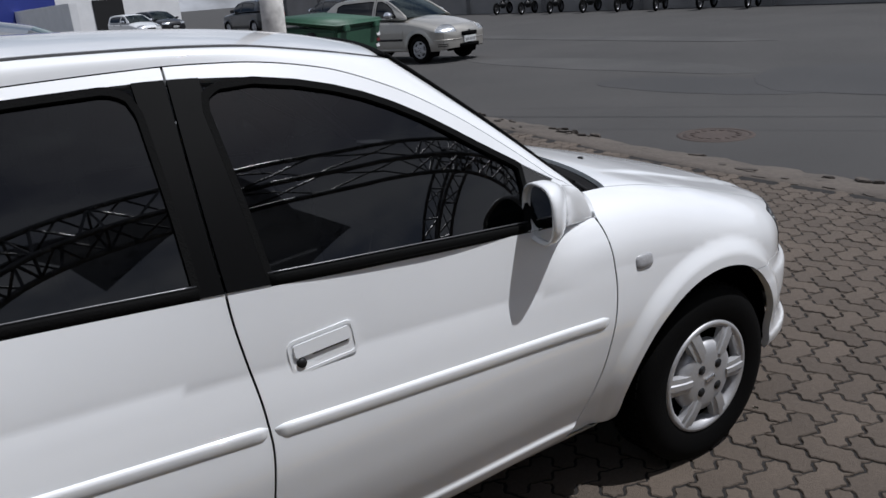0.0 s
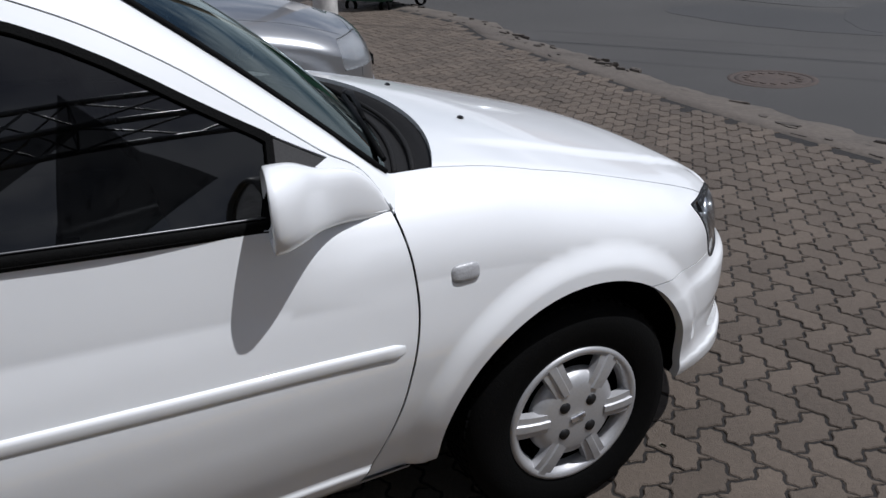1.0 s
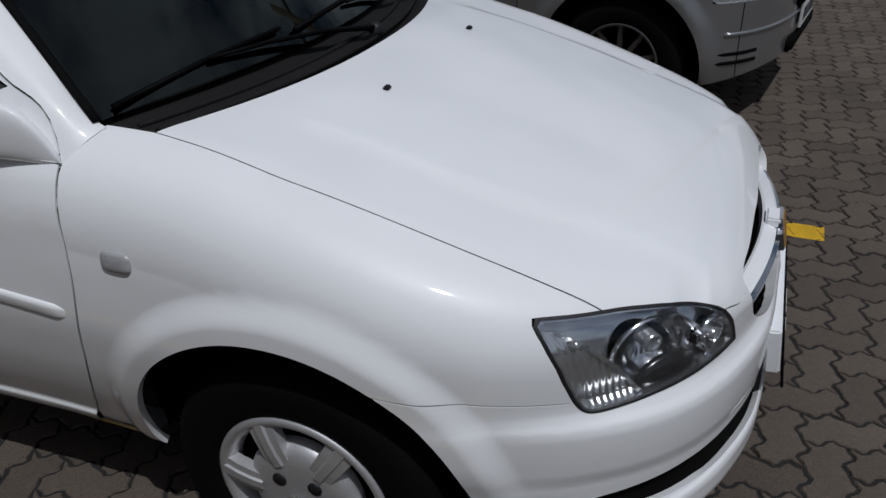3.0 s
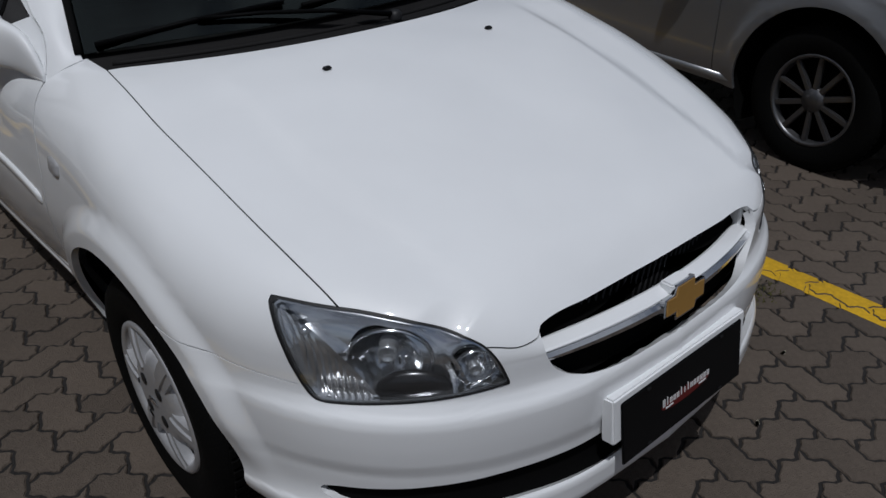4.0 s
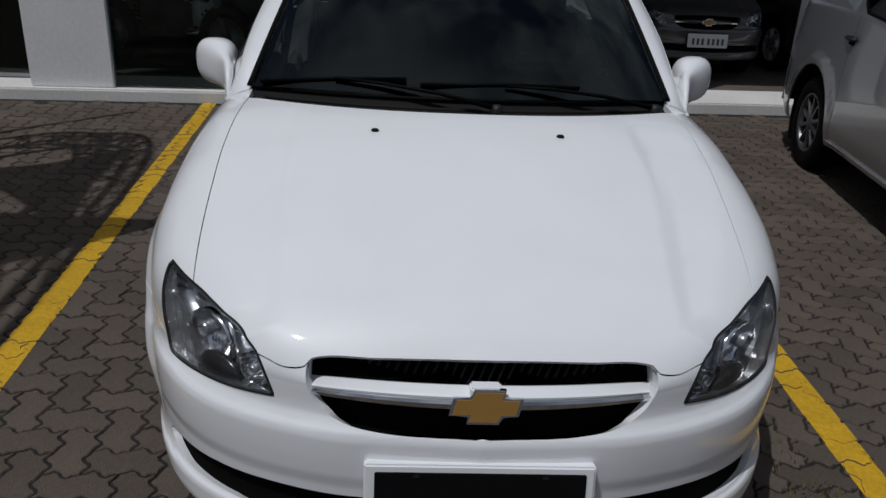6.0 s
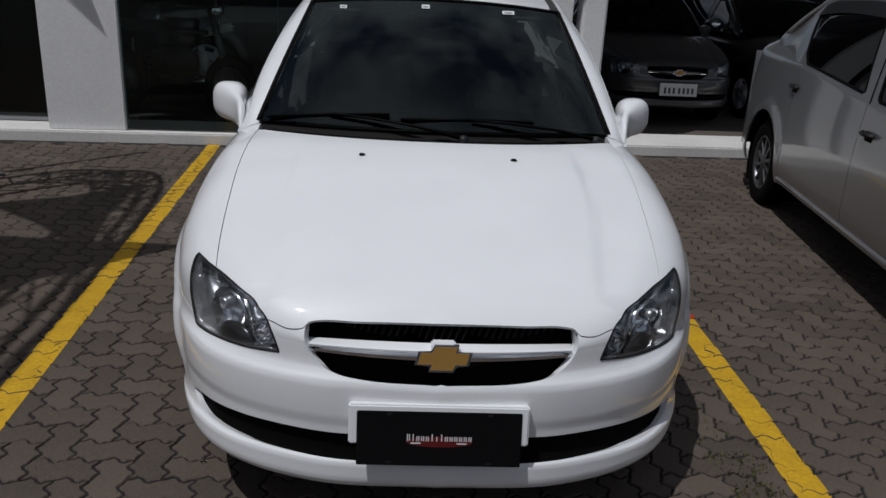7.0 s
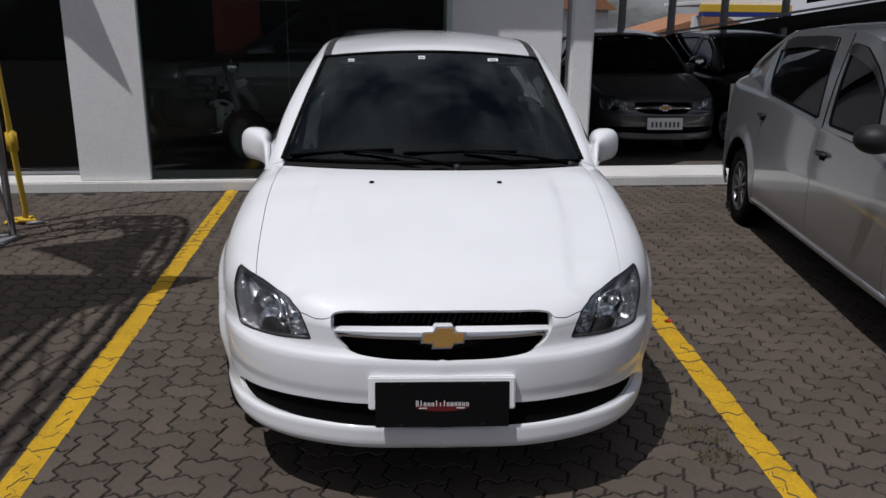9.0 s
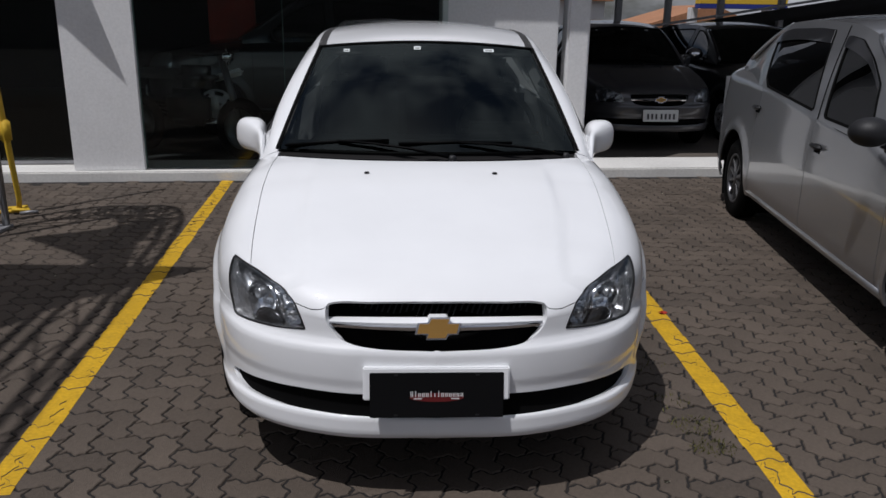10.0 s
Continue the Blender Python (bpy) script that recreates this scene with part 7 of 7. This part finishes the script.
leafb.faces.new([leafb.verts.new((0.022 * math.cos(a) * (1 + 0.3 * math.cos(3 * a)), 0.018 * math.sin(a), 0.004 * math.sin(2 * a))) for a in steps(0, 2 * math.pi, 14)[:-1]])
bmesh.ops.solidify(leafb, geom=leafb.faces[:], thickness=0.0015)
lf = tagged(part("leaf", leafb, M["red_leaf"], None), "small red leaf lying on the yellow line", "leaf")
lf.matrix_basis = Matrix.Translation((1.222, 0.85, 0.018))
r5 = random.Random(3)
for k in range(26):
    lb2 = bmesh.new()
    lb2.faces.new([lb2.verts.new((0.011 * math.cos(a), 0.006 * math.sin(a), 0.003 * math.cos(2 * a))) for a in steps(0, 2 * math.pi, 8)[:-1]])
    bmesh.ops.solidify(lb2, geom=lb2.faces[:], thickness=0.001)
    o = tagged(part("litter_scrap", lb2, M["dry_leaf"], None), "pale scrap of dry leaf on the pavers", "scrap", "scraps")
    o.matrix_basis = Matrix.Translation((r5.uniform(-3, 3), r5.uniform(-2.6, 3.8), 0.015)) @ Matrix.Rotation(r5.uniform(0, 6), 4, "Z")
moss = bmesh.new()
for cx, cy, n, sp in ((0.985, -0.30, 160, 0.10), (1.00, -0.46, 160, 0.09), (0.95, -0.12, 60, 0.10), (0.93, 0.25, 50, 0.12)):
    for _ in range(n):
        a, r = r5.uniform(0, 6.28), sp * math.sqrt(r5.random())
        px, py, h = cx + r * math.cos(a), cy + r * math.sin(a) * 0.7, r5.uniform(0.006, 0.022)
        d = r5.uniform(0, 6.28)
        t1 = (px + 0.004 * math.cos(d), py + 0.004 * math.sin(d), 0.004)
        t2 = (px - 0.004 * math.cos(d), py - 0.004 * math.sin(d), 0.004)
        moss.faces.new([moss.verts.new(q) for q in (t1, t2, (px + r5.uniform(-0.012, 0.012), py + r5.uniform(-0.012, 0.012), 0.004 + h))])
tagged(part("moss_tufts", moss, M["moss"], None), "low moss and grass growing in the joints", "moss", kind="stuff")

# ---------------------------------------------------------------- the pavers, last
A = 0.1005
TURN = radians(2.5)
ct, st_ = math.cos(TURN), math.sin(TURN)


def wavy(p, q, flip):
    """A joint from node to node with the double bend of the paver's edge."""
    d = (q[0] - p[0], q[1] - p[1])
    n = (-d[1], d[0])
    out = []
    for t, h in ((0.0, 0.0), (0.18, 0.05), (0.31, 0.14), (0.44, 0.08), (0.56, -0.08), (0.69, -0.14), (0.82, -0.05)):
        out.append((p[0] + d[0] * t + n[0] * h * flip, p[1] + d[1] * t + n[1] * h * flip))
    return out


def outline(nodes):
    pts = []
    for p, q in zip(nodes, nodes[1:] + nodes[:1]):
        hor = abs(q[1] - p[1]) < 0.5
        if (hor and q[0] > p[0]) or (not hor and q[1] > p[1]):
            pts += wavy(p, q, 1 if hor else -1)
        else:
            seg = wavy(q, p, 1 if hor else -1)
            pts += [p] + list(reversed(seg[1:]))
    return pts


def paver_mesh(nodes):
    pts = outline(nodes)
    cx, cy = sum(p[0] for p in pts) / len(pts), sum(p[1] for p in pts) / len(pts)
    me = bpy.data.meshes.new("paver")
    v, f = [], []
    n = len(pts)
    area = sum(a[0] * b[1] - b[0] * a[1] for a, b in zip(pts, pts[1:] + pts[:1]))
    turn_in = 1 if area > 0 else -1
    inward = []
    for k in range(n):
        a, b = pts[k - 1], pts[(k + 1) % n]
        dx, dy = b[0] - a[0], b[1] - a[1]
        r = math.hypot(dx, dy)
        inward.append((-dy / r * turn_in, dx / r * turn_in))
    for inset, z in ((0.046, -0.012), (0.046, 0.0055), (0.076, 0.009)):
        for (x, y), (nx, ny) in zip(pts, inward):
            v.append((A * (x - cx + nx * inset), A * (y - cy + ny * inset), z))
    for r in range(2):
        for k in range(n):
            f.append((r * n + k, r * n + (k + 1) % n, (r + 1) * n + (k + 1) % n, (r + 1) * n + k))
    f.append(tuple(range(2 * n, 3 * n)))
    me.from_pydata(v, [], f)
    me.materials.append(M["paver"])
    return me, (cx, cy)


def trimmed(poly, side):
    """The part of a flat outline where side(p) is below zero."""
    out = []
    for p, q in zip(poly, poly[1:] + poly[:1]):
        a, b = side(p), side(q)
        if a < 0:
            out.append(p)
        if (a < 0) != (b < 0):
            out.append(p.lerp(q, a / (a - b)))
    return out


mesh_h, off_h = paver_mesh([(0, 0), (1, 0), (2, 0), (2, 1), (1, 1), (0, 1)])
mesh_v, off_v = paver_mesh([(0, 0), (1, 0), (1, 1), (1, 2), (0, 2), (0, 1)])
rest_v, rest_f = [], []
lines = [([], []) for _ in BAY_LINES]
near_n = 0
r6 = random.Random(21)
for i in range(-92, 112):
    for j in range(-42, 56):
        k = (i - j) % 4
        if k not in (0, 3):
            continue
        me, off = (mesh_h, off_h) if k == 0 else (mesh_v, off_v)
        u, w = (i + off[0]) * A, (j + off[1]) * A
        x, y = u * ct - w * st_, u * st_ + w * ct
        if y < kerb_y(x) + 0.30 or y > front_y(x) - 0.07 or x > 10.5 or x < -8.5:
            continue
        tip = Matrix.Rotation(TURN + r6.uniform(-0.012, 0.012), 4, "Z") @ Matrix.Rotation(r6.uniform(-0.010, 0.010), 4, "X") @ Matrix.Rotation(r6.uniform(-0.010, 0.010), 4, "Y")
        m = Matrix.Translation((x, y, r6.uniform(-0.002, 0.002))) @ tip
        for (ax, ay, bx, by, wd), (lv, lf_) in zip(BAY_LINES, lines):
            d = Vector((bx - ax, by - ay, 0))
            far_ = d.length
            d = d / far_
            nrm = Vector((-d.y, d.x, 0))
            o0 = Vector((ax, ay, 0))
            if abs((Vector((x, y, 0)) - o0).dot(nrm)) > wd / 2 + 0.13:
                continue
            n_o = len(me.vertices) // 3
            ring = [m @ (q.co + Vector((0, 0, 0.0011))) for q in me.vertices[2 * n_o:]]
            e1, e2 = r6.uniform(-0.003, 0.003), r6.uniform(-0.003, 0.003)
            for sd in (lambda p: (p - o0).dot(nrm) - wd / 2 - e1, lambda p: -(p - o0).dot(nrm) - wd / 2 - e2, lambda p: -(p - o0).dot(d), lambda p: (p - o0).dot(d) - far_):
                ring = trimmed(ring, sd) if ring else ring
            if len(ring) > 2:
                b0 = len(lv)
                lv += [tuple(p) for p in ring]
                lf_.append(tuple(range(b0, b0 + len(ring))))
        front_strip = -1.45 < x < 1.55 and -1.62 < y < -0.62 or 0.85 < x < 1.6 and -0.62 <= y < 1.2 or -1.6 < x < -0.85 and -0.62 <= y < 0.9
        if front_strip and near_n < 300:
            o = new("paver", me)
            o.parent = pavement
            o.matrix_basis = m
            near_n += 1
        else:
            base = len(rest_v)
            rest_v += [tuple(m @ q.co) for q in me.vertices]
            rest_f += [tuple(base + q for q in p.vertices) for p in me.polygons]
rest = bpy.data.meshes.new("pavers")
rest.from_pydata(rest_v, [], rest_f)
rest.materials.append(M["paver"])
tagged(part("paver_field", rest, None, pavement), "brown-grey interlocking concrete pavers", kind="stuff")
for (ax, ay, bx, by, wd), (lv, lf_) in zip(BAY_LINES, lines):
    # paint that ran down into the joints
    d = Vector((bx - ax, by - ay, 0)).normalized()
    nrm = Vector((-d.y, d.x, 0)) * wd * 0.47
    b0 = len(lv)
    for e in (Vector((ax, ay, 0.0080)) - nrm, Vector((bx, by, 0.0080)) - nrm, Vector((bx, by, 0.0080)) + nrm, Vector((ax, ay, 0.0080)) + nrm):
        lv.append(tuple(e))
    lf_.append((b0, b0 + 1, b0 + 2, b0 + 3))
for lv, lf_ in lines:
    lm = bpy.data.meshes.new("bay_line")
    lm.from_pydata(lv, [], lf_)
    tagged(part("bay_line", lm, M["yellow_line"], None), "worn yellow bay line painted over the pavers", "road marking", "bay lines", "structure")
